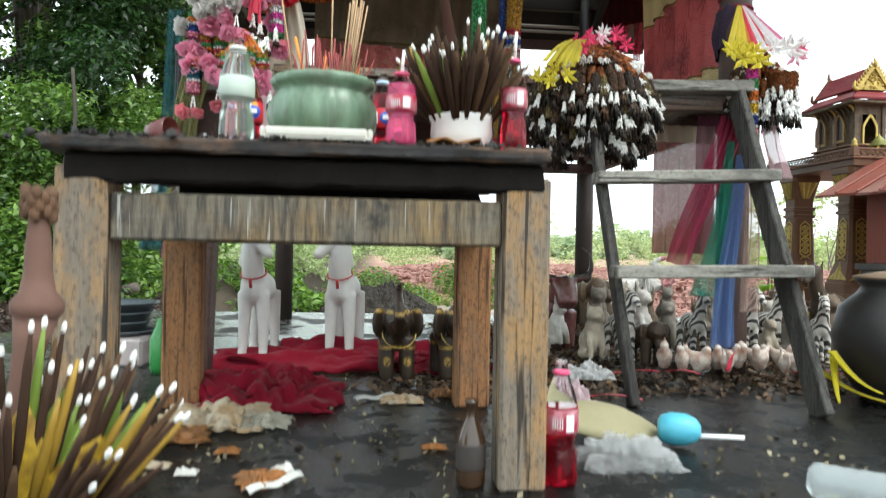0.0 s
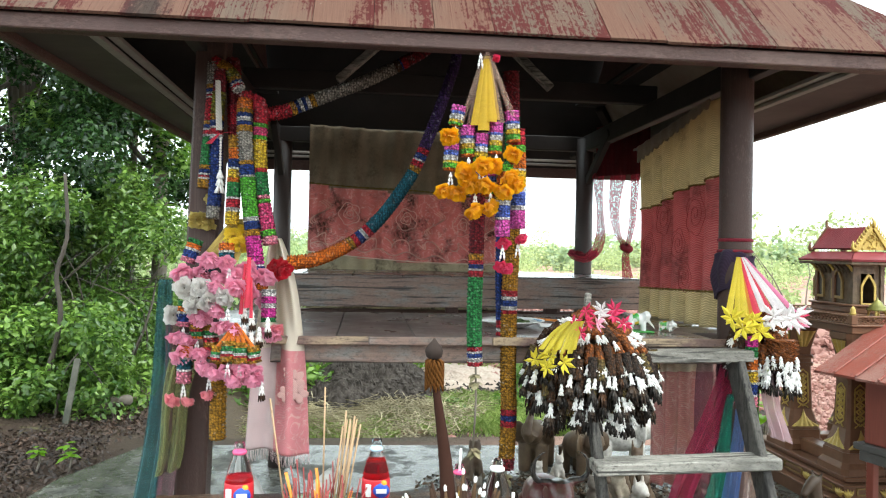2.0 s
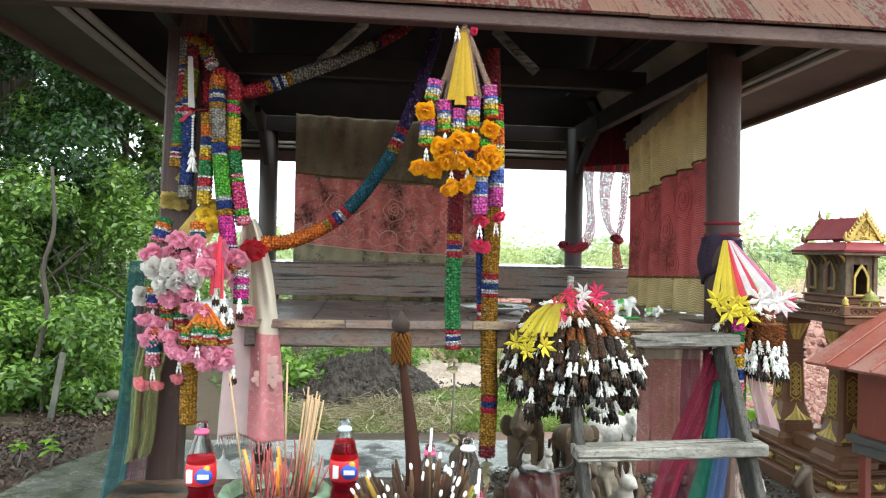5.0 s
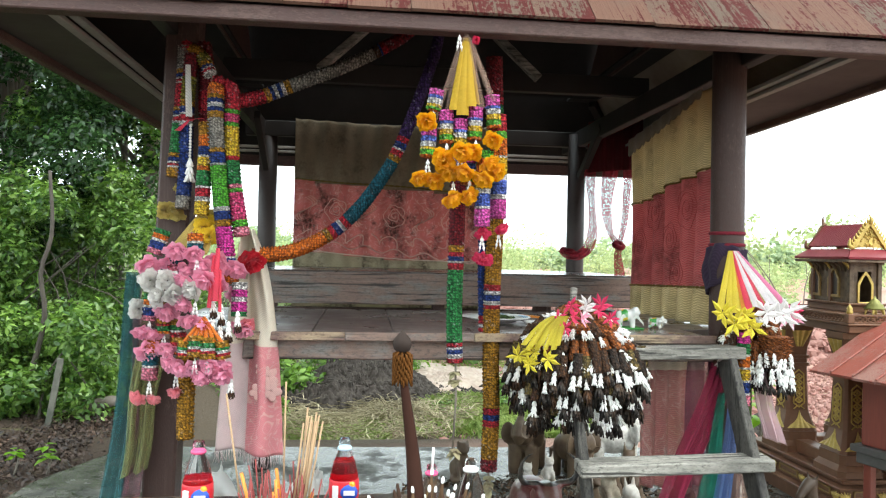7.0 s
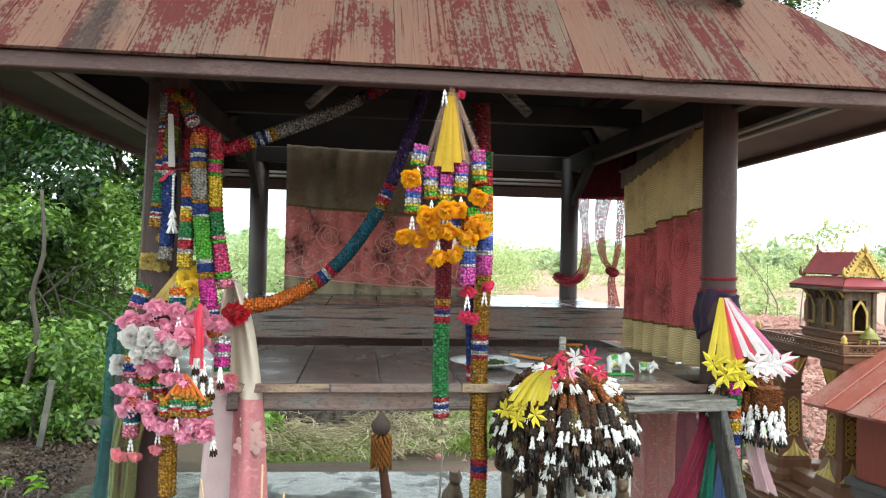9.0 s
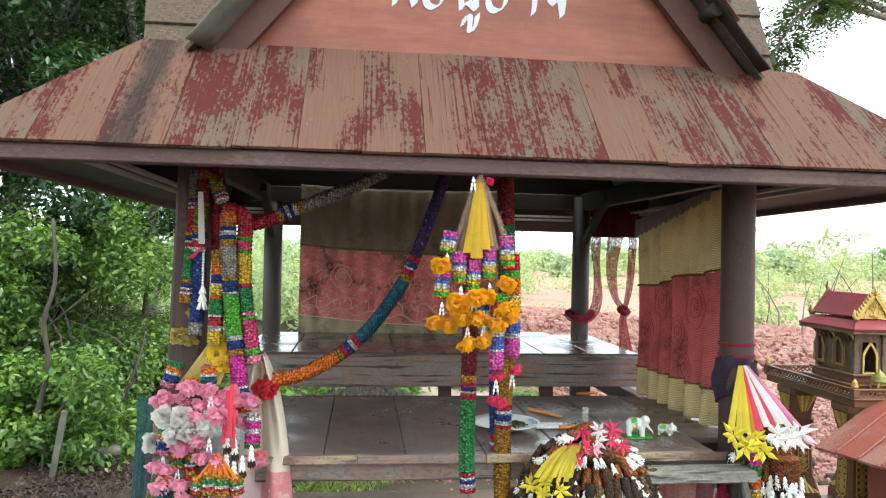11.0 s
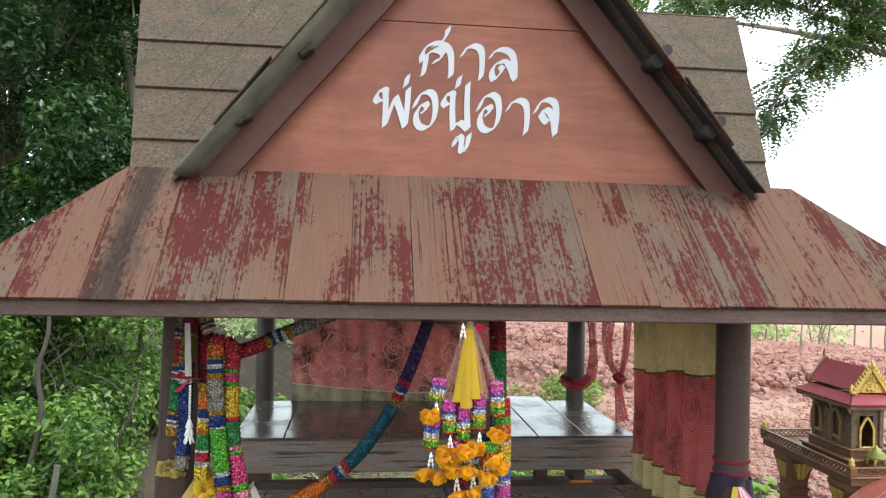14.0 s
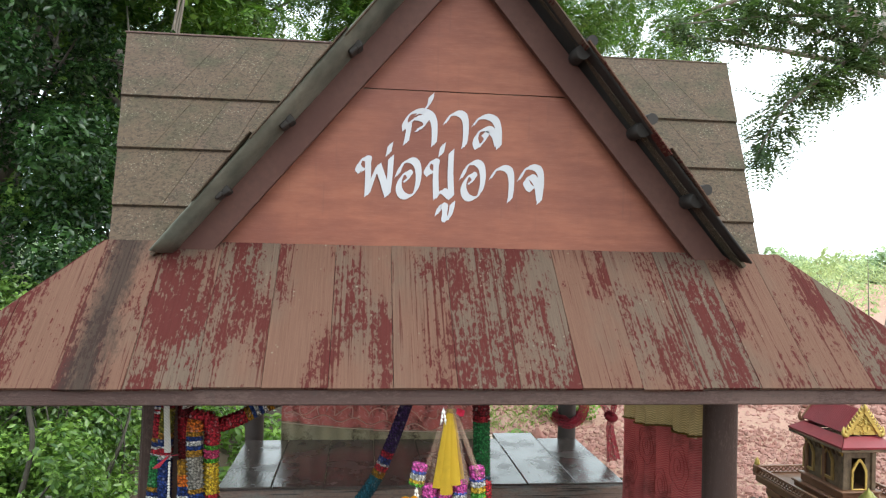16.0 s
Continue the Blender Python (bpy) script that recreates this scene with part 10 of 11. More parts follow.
for sg in (-1, 1):
    for k in range(9):
        f = k / 8
        o = Vector((cx + sg * (0.1 * (1 - f) + 0.004), HY0 - 0.036, 1.385 + 0.135 * f))
        tube(bm, smooth_path([o, o + Vector((sg * 0.012, 0, 0.006)), o + Vector((sg * 0.01, 0, 0.024))], 5), [0.007, 0.007, 0.006, 0.004, 0.001], 6)
part("gold_pediment", bm, gold_paint, sp, "carved gold pediment")
bm = bmesh.new()
tube(bm, smooth_path([(cx, HY0 - 0.034, 1.512), (cx, HY0 - 0.045, 1.535), (cx - 0.004, HY0 - 0.03, 1.565)], 7), [0.012, 0.012, 0.01, 0.008, 0.006, 0.004, 0.001], 7)
part("ridge_horn", bm, gold_paint, sp)
bm = bmesh.new()
tube(bm, smooth_path([(cx, HY1 + 0.034, 1.512), (cx, HY1 + 0.05, 1.54), (cx - 0.004, HY1 + 0.04, 1.575)], 7), [0.012, 0.012, 0.01, 0.008, 0.006, 0.004, 0.001], 7)
part("ridge_horn", bm, brown_gloss, sp)
# a tiny open shrine on the front of the platform
og = thing("gold_ornament", (cx - 0.02, SY0 + 0.09, 0.986), "small gold shrine ornament with arches on the platform", "ornament")
ox, oy = cx - 0.02, SY0 + 0.09
bm = bmesh.new()
stepped(bm, [(0.045, 0.986), (0.045, 1.0), (0.04, 1.002), (0.04, 1.012)], ox, oy)
part("ornament_base", bm, brown_gloss, og)
for sx in (-1, 1):
    for sy in (-1, 1):
        bm = bmesh.new()
        tube(bm, [Vector((ox + sx * 0.03, oy + sy * 0.03, 1.012)), Vector((ox + sx * 0.03, oy + sy * 0.03, 1.03)), Vector((ox + sx * 0.028, oy + sy * 0.028, 1.046)), Vector((ox + sx * 0.012, oy + sy * 0.028, 1.058))], [0.008, 0.006, 0.008, 0.006], 7)
        part("arch_leg", bm, gold_paint, og)
bm = bmesh.new()
lathe(bm, [(0.046, 1.054), (0.048, 1.062), (0.036, 1.07), (0.038, 1.078), (0.024, 1.09), (0.02, 1.1), (0.006, 1.112), (0.001, 1.125)], (ox, oy, 0), 16, 8, 0.12)
part("ornament_roof", bm, surface("green_gold_paint", (0.26, 0.25, 0.06), 0.45, 0.3, fine=80, coarse=18, vary=0.5, relief=0.4), og, "green and gold lotus roof")

# ---- small red spirit house on posts ----
small = thing("small_spirit_house", (2.75, 3.5, 0), "small red stained wooden spirit house on thin posts", "spirit house")
base = Matrix.Translation((2.275, 3.52, 0)) @ Matrix(((0.25, 0.968, 0, 0), (-0.968, 0.25, 0, 0), (0, 0, 1, 0), (0, 0, 0, 1)))
RUN, RISE, LEN, ZC = 0.5, 0.255, 0.72, 0.748
for s in range(2):
    for k in range(6):
        bm = bmesh.new()
        u0, u1 = LEN * k / 6 + 0.001, LEN * (k + 1) / 6 - 0.001
        lift = 0.003 * (k % 2)
        if s == 0:
            pts = [(u0, 0, ZC), (u1, 0, ZC), (u1, RUN, ZC + RISE), (u0, RUN, ZC + RISE)]
        else:
            pts = [(u0, 2 * RUN, ZC), (u1, 2 * RUN, ZC), (u1, RUN, ZC + RISE), (u0, RUN, ZC + RISE)]
        plate(bm, [base @ Vector((a, b, c + lift)) for a, b, c in pts], 0.012, (0, 0, 1))
        part("roof_board", bm, red_shingle, small)
        if k:
            bm = bmesh.new()
            e = 0 if s == 0 else 2 * RUN
            beam(bm, base @ Vector((u0, e, ZC + 0.02)), base @ Vector((u0, RUN, ZC + RISE + 0.02)), 0.014, 0.01)
            part("batten", bm, red_shingle, small)
bm = bmesh.new()
box(bm, 0.165, LEN - 0.12, 0.16, 2 * RUN - 0.16, 0.42, ZC + 0.06, base, 0.003)
part("wall", bm, red_stain, small)
bm = bmesh.new()
box(bm, 0.13, LEN - 0.08, 0.125, 2 * RUN - 0.125, 0.385, 0.419, base, 0.004)
box(bm, 0.15, LEN - 0.1, 0.145, 2 * RUN - 0.145, 0.33, 0.384, base, 0.004)
part("floor_rail", bm, surface("dark_grey_rail", (0.09, 0.085, 0.08), 0.5, vary=0.4), small)
for a, b in ((0.19, 0.19), (0.19, 2 * RUN - 0.19), (LEN - 0.14, 0.19), (LEN - 0.14, 2 * RUN - 0.19)):
    bm = bmesh.new()
    box(bm, a - 0.02, a + 0.02, b - 0.02, b + 0.02, 0.0, 0.329, base, 0.003)
    part("leg", bm, red_stain, small)

# ---- vegetation ----
def leaf_cloud(name, centres, radii, count, size, mat, seed, squash=0.8, droop=0.3, parent=None, long=2.0, gaps=()):
    """Many small folded leaves scattered over and in clumps; one mesh."""
    rng = np.random.default_rng(seed)
    centres, radii = np.asarray(centres, float), np.asarray(radii, float)
    w = radii ** 2
    idx = rng.choice(len(centres), count, p=w / w.sum())
    d = rng.normal(size=(count, 3))
    d /= np.linalg.norm(d, axis=1)[:, None]
    rad = radii[idx] * rng.uniform(0.25, 1.08, count) ** 0.6
    c = centres[idx] + d * rad[:, None] * np.array([1, 1, squash])
    for gx, gy, gz, gr in gaps:
        away = ((c - np.array([gx, gy, gz])) ** 2).sum(1) > gr * gr
        away |= rng.random(count) < 0.06
        c, d = c[away], d[away]
        count = len(c)
    n = d * 0.5 + rng.normal(size=(count, 3)) * 0.5 + np.array([0, 0, 0.7])
    n /= np.linalg.norm(n, axis=1)[:, None]
    a = np.cross(n, rng.normal(size=(count, 3)))
    a[:, 2] -= droop
    a -= n * (a * n).sum(1)[:, None]
    a /= np.linalg.norm(a, axis=1)[:, None]
    b = np.cross(n, a)
    s = size * rng.uniform(0.6, 1.35, count)[:, None]
    v = np.empty((count, 4, 3))
    v[:, 0] = c - a * s * long / 2
    v[:, 1] = c + b * s * 0.5 + n * s * 0.12
    v[:, 2] = c + a * s * long / 2 - n * s * 0.15
    v[:, 3] = c - b * s * 0.5 + n * s * 0.12
    me = bpy.data.meshes.new(name)
    me.vertices.add(count * 4)
    me.vertices.foreach_set("co", v.reshape(-1))
    me.loops.add(count * 6)
    base = np.arange(count)[:, None] * 4
    me.loops.foreach_set("vertex_index", (base + np.array([0, 1, 2, 0, 2, 3])).reshape(-1).astype(np.int32))
    me.polygons.add(count * 2)
    me.polygons.foreach_set("loop_start", np.arange(0, count * 6, 3, dtype=np.int32))
    me.polygons.foreach_set("loop_total", np.full(count * 2, 3, dtype=np.int32))
    me.update(calc_edges=True)
    me.validate()
    me.materials.append(mat)
    if parent is None:
        return new(name, me)
    return place(name, me, parent)


bark = surface("grey_bark", (0.2, 0.17, 0.14), 0.9, fine=30, coarse=5, vary=0.45, relief=0.6, stretch=(1, 1, 0.25))
dark_bark = surface("dark_stem_bark", (0.07, 0.058, 0.045), 0.9, fine=30, coarse=5, vary=0.4, relief=0.5)
dark_leaf = leaf_mat("dark_leaf", (0.012, 0.034, 0.011), (0.065, 0.135, 0.038), 0.24)
mid_leaf = leaf_mat("fresh_leaf", (0.055, 0.14, 0.02), (0.26, 0.42, 0.08), 0.38)
# scrub leaf: light green with distance haze mixed into the colour
pale_hazy_leaf = leaf_mat("pale_hazy_scrub_leaf", (0.26, 0.34, 0.14), (0.62, 0.7, 0.36), 0.5)


def tree(name, label, base, top, r0, limbs, clumps, count, size, mat, seed, squash=0.8, gaps=()):
    rng = random.Random(seed)
    t = thing(name, base, label, "tree")
    bm = bmesh.new()
    base, top = Vector(base), Vector(top)
    mid = base.lerp(top, 0.5) + Vector((rng.uniform(-.15, .15), rng.uniform(-.1, .1), 0))
    p = smooth_path([base, mid, top], 14)
    tube(bm, p, [r0 * (1 - 0.55 * i / 13) for i in range(14)], 10)
    for k in range(limbs):
        s = p[rng.randint(6, 13)]
        e = Vector(rng.choice(clumps)[:3])
        m = s.lerp(e, 0.5) + Vector((0, 0, rng.uniform(0.0, 0.4)))
        q = smooth_path([s, m, e], 9)
        tube(bm, q, [r0 * 0.4 * (1 - 0.85 * i / 8) for i in range(9)], 6)
    part("trunk", bm, bark, t, smooth=True)
    leaf_cloud("crown", [c[:3] for c in clumps], [c[3] for c in clumps], count, size, mat, seed, squash, parent=t, gaps=gaps)
    return t


def clumps_in(seed, n, lo, hi, rmin, rmax):
    rng = random.Random(seed)
    return [(rng.uniform(lo[0], hi[0]), rng.uniform(lo[1], hi[1]), rng.uniform(lo[2], hi[2]), rng.uniform(rmin, rmax)) for _ in range(n)]


def sprays(name, centres, radii, count, leaflet, mat, seed, parent=None, pairs=8, drop=0.35, length=0.24):
    """Feathery compound leaves: stalks with pairs of leaflets, scattered in clumps; one mesh."""
    rng = np.random.default_rng(seed)
    centres, radii = np.asarray(centres, float), np.asarray(radii, float)
    w = radii ** 2
    idx = rng.choice(len(centres), count, p=w / w.sum())
    d = rng.normal(size=(count, 3))
    d /= np.linalg.norm(d, axis=1)[:, None]
    c = centres[idx] + d * (radii[idx] * rng.uniform(0.1, 1.0, count) ** 0.5)[:, None] * np.array([1, 1, 0.7])
    ax = d * 0.6 + rng.normal(size=(count, 3)) * 0.7
    ax[:, 2] = ax[:, 2] * 0.5 - drop
    ax /= np.linalg.norm(ax, axis=1)[:, None]
    up = np.array([0, 0, 1.0]) + rng.normal(size=(count, 3)) * 0.25
    side = np.cross(ax, up)
    side /= np.linalg.norm(side, axis=1)[:, None]
    nn = np.cross(side, ax)
    vs = []
    ln = length * rng.uniform(0.6, 1.25, count)[:, None]
    for k in range(pairs):
        f = (k + 1) / pairs
        o = c + ax * ln * f - nn * ln * 0.25 * f * f
        for sg in (1, -1):
            dd = side * sg * 0.85 + ax * 0.5 + nn * rng.uniform(-.25, .25, (count, 1))
            bb = ax * 0.85 - side * sg * 0.5
            L = leaflet * (1.15 - 0.35 * f) * rng.uniform(.8, 1.2, (count, 1))
            vs.append(np.stack([o, o + dd * L * 0.5 + bb * L * 0.2, o + dd * L - nn * L * .12, o + dd * L * 0.5 - bb * L * 0.2], 1))
    v = np.concatenate(vs)
    n = len(v)
    me = bpy.data.meshes.new(name)
    me.vertices.add(n * 4)
    me.vertices.foreach_set("co", v.reshape(-1))
    me.loops.add(n * 4)
    me.loops.foreach_set("vertex_index", np.arange(n * 4, dtype=np.int32))
    me.polygons.add(n)
    me.polygons.foreach_set("loop_start", np.arange(0, n * 4, 4, dtype=np.int32))
    me.polygons.foreach_set("loop_total", np.full(n, 4, dtype=np.int32))
    me.update(calc_edges=True)
    me.materials.append(mat)
    return place(name, me, parent) if parent else new(name, me)


def blades(name, spots, count, h, mat, seed, lean=0.5, w=0.006):
    """Grass or straw: thin bent blades round the spots (x, y, z, radius)."""
    rng = np.random.default_rng(seed)
    sp_ = np.asarray(spots, float)
    i = rng.choice(len(sp_), count)
    a, r = rng.uniform(0, 6.28, count), np.sqrt(rng.random(count)) * sp_[i, 3]
    base = np.stack([sp_[i, 0] + r * np.cos(a), sp_[i, 1] + r * np.sin(a), sp_[i, 2]], 1)
    t = rng.uniform(0, 6.28, count)
    hh = h * rng.uniform(.5, 1.3, count)
    ln = lean * rng.uniform(.2, 1.3, count)
    d = np.stack([np.cos(t) * ln, np.sin(t) * ln, np.ones(count)], 1)
    s = np.stack([-np.sin(t), np.cos(t), np.zeros(count)], 1) * w
    mid = base + d * hh[:, None] * 0.55
    tip = base + d * hh[:, None] + np.stack([np.cos(t), np.sin(t), -np.ones(count) * .5], 1) * (hh * ln * 0.6)[:, None]
    v = np.stack([base - s, base + s, mid + s * .8, tip, mid - s * .8], 1)
    me = bpy.data.meshes.new(name)
    me.vertices.add(count * 5)
    me.vertices.foreach_set("co", v.reshape(-1))
    me.loops.add(count * 5)
    me.loops.foreach_set("vertex_index", np.arange(count * 5, dtype=np.int32))
    me.polygons.add(count)
    me.polygons.foreach_set("loop_start", np.arange(0, count * 5, 5, dtype=np.int32))
    me.polygons.foreach_set("loop_total", np.full(count, 5, dtype=np.int32))
    me.update(calc_edges=True)
    me.materials.append(mat)
    return new(name, me)


# openings in the crowns through which the sky shows
OPEN = [(-2.38, 8.6, 1.43, .3), (-2.72, 8.6, 1.49, .22), (-2.4, 8.6, 2.2, .2), (-2.2, 8.6, 2.55, .2), (-2.53, 8.6, 2.45, .2), (-2.53, 8.6, 2.1, .14), (-2.9, 8.6, 1.95, .16), (-3.3, 8.6, 1.75, .14), (-3.1, 8.4, 2.75, .14),
        (-2.6, 8.7, 2.75, .2), (-2.5, 8.3, 2.3, .22), (-2.55, 8.4, 2.7, .24), (-2.62, 8.75, 2.4, .2), (-3.6, 8.5, 2.4, .15), (-3.0, 8.2, 1.5, .15), (-3.9, 8.3, 1.3, .13),
        (-2.77, 10.0, 1.46, .4), (-3.17, 10.0, 1.53, .3), (-2.8, 10.0, 2.44, .3), (-2.58, 10.0, 2.74, .25), (-2.97, 10.0, 2.75, .25), (-2.96, 10.0, 2.2, .2), (-3.3, 9.9, 2.1, .22), (-3.11, 11.2, 1.48, .4), (-3.5, 11.2, 1.6, .35),
        (-2.6, 8.4, 1.1, .32), (-2.75, 9.0, 1.1, .35), (-2.95, 9.6, 1.15, .4),]
# second clump set: unseen high crown added to shade the leaves below
tree("broadleaf_tree", "dense dark green broadleaf tree beside the shrine", (-4.6, 10.3, -0.05), (-4.4, 9.9, 4.2), 0.12, 16,
     clumps_in(1, 190, (-6.2, 7.2, 1.3), (-2.3, 10.0, 7.5), 0.22, 0.5) + clumps_in(23, 36, (-6.5, 5.4, 6.2), (-2.4, 9, 8.5), 0.5, 0.9), 150000, 0.041, dark_leaf, 1, gaps=OPEN)
tree("leaning_tree", "slender leafy tree at the edge of the thicket", (-3.0, 9.6, -0.05), (-2.9, 9.4, 3.2), 0.07, 10,
     clumps_in(9, 16, (-3.6, 8.8, 1.4), (-2.2, 10.5, 4.2), 0.3, 0.5), 11000, 0.05, mid_leaf, 9, gaps=OPEN)
tree("pale_trunk_tree", "tall tree with a pale straight trunk", (-2.5, 9.0, -0.05), (-2.82, 9.05, 4.6), 0.1, 12,
     clumps_in(2, 34, (-6.0, 10.5, 3.2), (-2.2, 13.0, 8.5), 0.5, 0.9), 26000, 0.07, mid_leaf, 2)
feather = leaf_mat("feather_leaf", (0.05, 0.13, 0.02), (0.2, 0.34, 0.06))
CAN = clumps_in(3, 70, (0.9, 7.6, 4.75), (4.6, 10.5, 8.0), 0.3, 0.5)
over = tree("overhanging_tree", "tall feathery-leaved tree spreading over the shrine", (8.6, 6.2, -0.7), (7.2, 6.8, 6.2), 0.17, 9, CAN, 500, 0.05, mid_leaf, 3)
sprays("leaf_sprays", [c[:3] for c in CAN], [c[3] for c in CAN], 8500, 0.055, feather, 31, over)
CAN2 = clumps_in(13, 110, (-6.2, 11.8, 5.6), (4.4, 15.4, 10.8), 0.5, 1.0)
over2 = tree("feathery_tree", "tall feathery-leaved tree behind the shrine", (-6.4, 14.2, -0.05), (-5.8, 13.6, 8.0), 0.15, 16, CAN2, 500, 0.07, mid_leaf, 13)
sprays("leaf_sprays", [c[:3] for c in CAN2], [c[3] for c in CAN2], 19000, 0.085, feather, 33, over2, length=0.35)
BR = [(2.78, 4.85, 3.02, .13), (2.84, 4.9, 3.15, .17), (2.94, 4.9, 3.32, .2), (3.1, 4.9, 3.5, .22), (3.25, 4.95, 3.62, .22), (3.45, 5.0, 3.7, .25), (3.65, 5.0, 3.8, .26), (3.85, 5.1, 4.0, .3), (3.4, 5.0, 3.98, .25), (3.05, 5.0, 4.0, .2), (2.75, 4.95, 3.98, .22), (2.5, 4.95, 3.88, .2), (2.25, 4.95, 3.93, .16), (2.9, 5.0, 4.2, .3), (3.5, 5.1, 4.3, .35)]
branch_leaf = leaf_mat("branch_leaf", (0.03, 0.065, 0.017), (0.1, 0.16, 0.04))
br = thing("hanging_branch", (3.3, 5.1, 4.3), "low feathery branch reaching in from the overhanging tree", "branch")
bm = bmesh.new()
tube(bm, smooth_path([(4.9, 6.6, 5.0), (4.1, 5.4, 4.2), (3.5, 5.0, 3.75), (3.0, 4.9, 3.4), (2.75, 4.85, 3.02)], 24), [0.05 - 0.0019 * i for i in range(24)], 8)
tube(bm, smooth_path([(4.1, 5.4, 4.2), (3.1, 5.0, 4.05), (2.2, 4.95, 3.92)], 14), [0.022 - 0.0014 * i for i in range(14)], 6)
part("limb", bm, bark, br, smooth=True)
sprays("leaf_sprays", [c[:3] for c in BR], [c[3] * 0.85 for c in BR], 1000, 0.045, branch_leaf, 32, br, length=0.2)

under_leaf = leaf_mat("undergrowth_leaf", (0.035, 0.095, 0.017), (0.3, 0.46, 0.1), 0.3)
UG = clumps_in(4, 90, (-5.6, 7.2, -0.1), (-2.0, 9.6, 1.5), 0.3, 0.65) + clumps_in(14, 24, (-4.6, 6.5, 0.0), (-2.6, 7.4, 0.5), 0.2, 0.4) + clumps_in(15, 40, (-3.5, 6.0, 0.0), (-2.05, 7.2, 0.7), 0.15, 0.32) + clumps_in(16, 46, (-4.2, 5.85, -0.05), (-1.85, 6.6, 0.3), 0.1, 0.24) + clumps_in(18, 26, (-4.4, 6.3, 0.7), (-2.5, 7.4, 1.9), 0.2, 0.4) + clumps_in(19, 14, (-3.1, 7.6, 1.45), (-2.2, 8.8, 2.0), 0.16, 0.3)
UG = [(x, y, min(z, 0.62) if x > -3.0 and y > 6.8 and z < 1.44 else z, min(r, 0.45) if x > -3.0 else r) for x, y, z, r in UG]
tagged(leaf_cloud("undergrowth", [c[:3] for c in UG], [c[3] for c in UG], 140000, 0.033, under_leaf, 4), "thick bright green undergrowth and creepers", "undergrowth", kind="stuff")
twig_bm = bmesh.new()
rr = random.Random(8)
for k in range(90):
    a = Vector((rr.uniform(-5, -2.1), rr.uniform(6.6, 8.6), 0))
    tube(twig_bm, smooth_path([a, a + Vector((rr.uniform(-.3, .3), rr.uniform(-.2, .2), rr.uniform(.4, .9))), a + Vector((rr.uniform(-.7, .7), rr.uniform(-.3, .3), rr.uniform(.6, 1.7)))], 7), [0.012, 0.011, 0.01, 0.008, 0.006, 0.005, 0.003], 5)
tagged(solo("twigs", twig_bm, dark_bark, "tangled thin stems and vines in the undergrowth", "stems", kind="stuff", smooth=True))
bm = bmesh.new()
beam(bm, (-2.245, 5.74, -0.08), (-2.165, 5.76, 0.46), 0.046, 0.02, (0, 1, 0))
solo("wooden_stake", bm, pole_grey, "pale leaning wooden stake at the thicket", "stake")
for pts, r0, r1 in (([(-2.72, 6.25, -0.08), (-2.6, 6.2, 0.17), (-2.52, 6.2, 0.45), (-2.47, 6.2, 0.76), (-2.51, 6.2, 1.08), (-2.44, 6.22, 1.4), (-2.5, 6.3, 1.9)], 0.026, 0.014),
                    ([(-2.42, 6.0, -0.06), (-2.36, 6.02, 0.3), (-2.2, 6.05, 0.55)], 0.012, 0.007), ([(-1.95, 5.95, -0.06), (-2.05, 5.98, 0.2), (-2.2, 6.0, 0.42)], 0.01, 0.006)):
    bm = bmesh.new()
    p = smooth_path(pts, 20)
    tube(bm, p, [r0 + (r1 - r0) * i / 19 for i in range(20)], 8)
    solo("vine_stem", bm, dark_bark, "curved grey vine stem climbing in the thicket", "stem", smooth=True)
bm = bmesh.new()
tube(bm, smooth_path([(-2.3, 6.15, 0.0), (-2.05, 6.1, 0.04), (-1.86, 6.0, 0.1)], 10), [0.05, 0.055, 0.055, 0.05, 0.05, 0.05, 0.048, 0.045, 0.045, 0.04], 9)
solo("fallen_log", bm, bark, "dark fallen log at the edge of the thicket", "log", smooth=True)

# earth mound, red clods, grass: the field lies half a metre below the slab
FIELD = Matrix.Translation((0.06, 0.05, 1.27)) @ Matrix.Scale(1.38, 4) @ Matrix.Translation((-0.06, -0.05, -1.27))


def in_field(ob):
    ob.matrix_world = FIELD @ ob.matrix_world
    return ob


soil = surface("grey_clod_soil", (0.075, 0.063, 0.054), 0.95, fine=45, coarse=14, vary=0.9, relief=1.0, dirt=(0.02, 0.016, 0.013), spec=0.2)
red_soil = surface("red_clod_soil", (0.29, 0.13, 0.105), 0.95, fine=25, coarse=3, vary=0.5, relief=0.8, dirt=(0.38, 0.22, 0.18))


def mound(name, label, cx, cy, rx, ry, h, mat, seed, rough=0.16, n=70):
    bm = bmesh.new()
    def f(u, v):
        a, r = u * 2 * math.pi, v
        x, y = math.cos(a) * r, math.sin(a) * r
        k = max(0, 1 - r * r) ** 1.1
        q = Vector((x * rx * 3 + seed, y * ry * 3, seed))
        nz = noise.noise(q) * 0.45 + noise.noise(q * 2.7) * 0.4 + abs(noise.noise(q * 6)) * 0.45 + (0.3 - abs(noise.noise(q * 13))) * 0.35
        return Vector((cx + x * rx * (1 + .15 * noise.noise(q * .5)), cy + y * ry, -0.12 + (h + 0.06) * k + rough * nz * min(1, 2.5 * (1 - r)) + 0.05 * k))
    sheet(bm, f, n * 2, n)
    bmesh.ops.remove_doubles(bm, verts=bm.verts, dist=1e-4)
    return in_field(solo(name, bm, mat, label, "mound", kind="stuff" if "bank" in name else "", smooth=False))


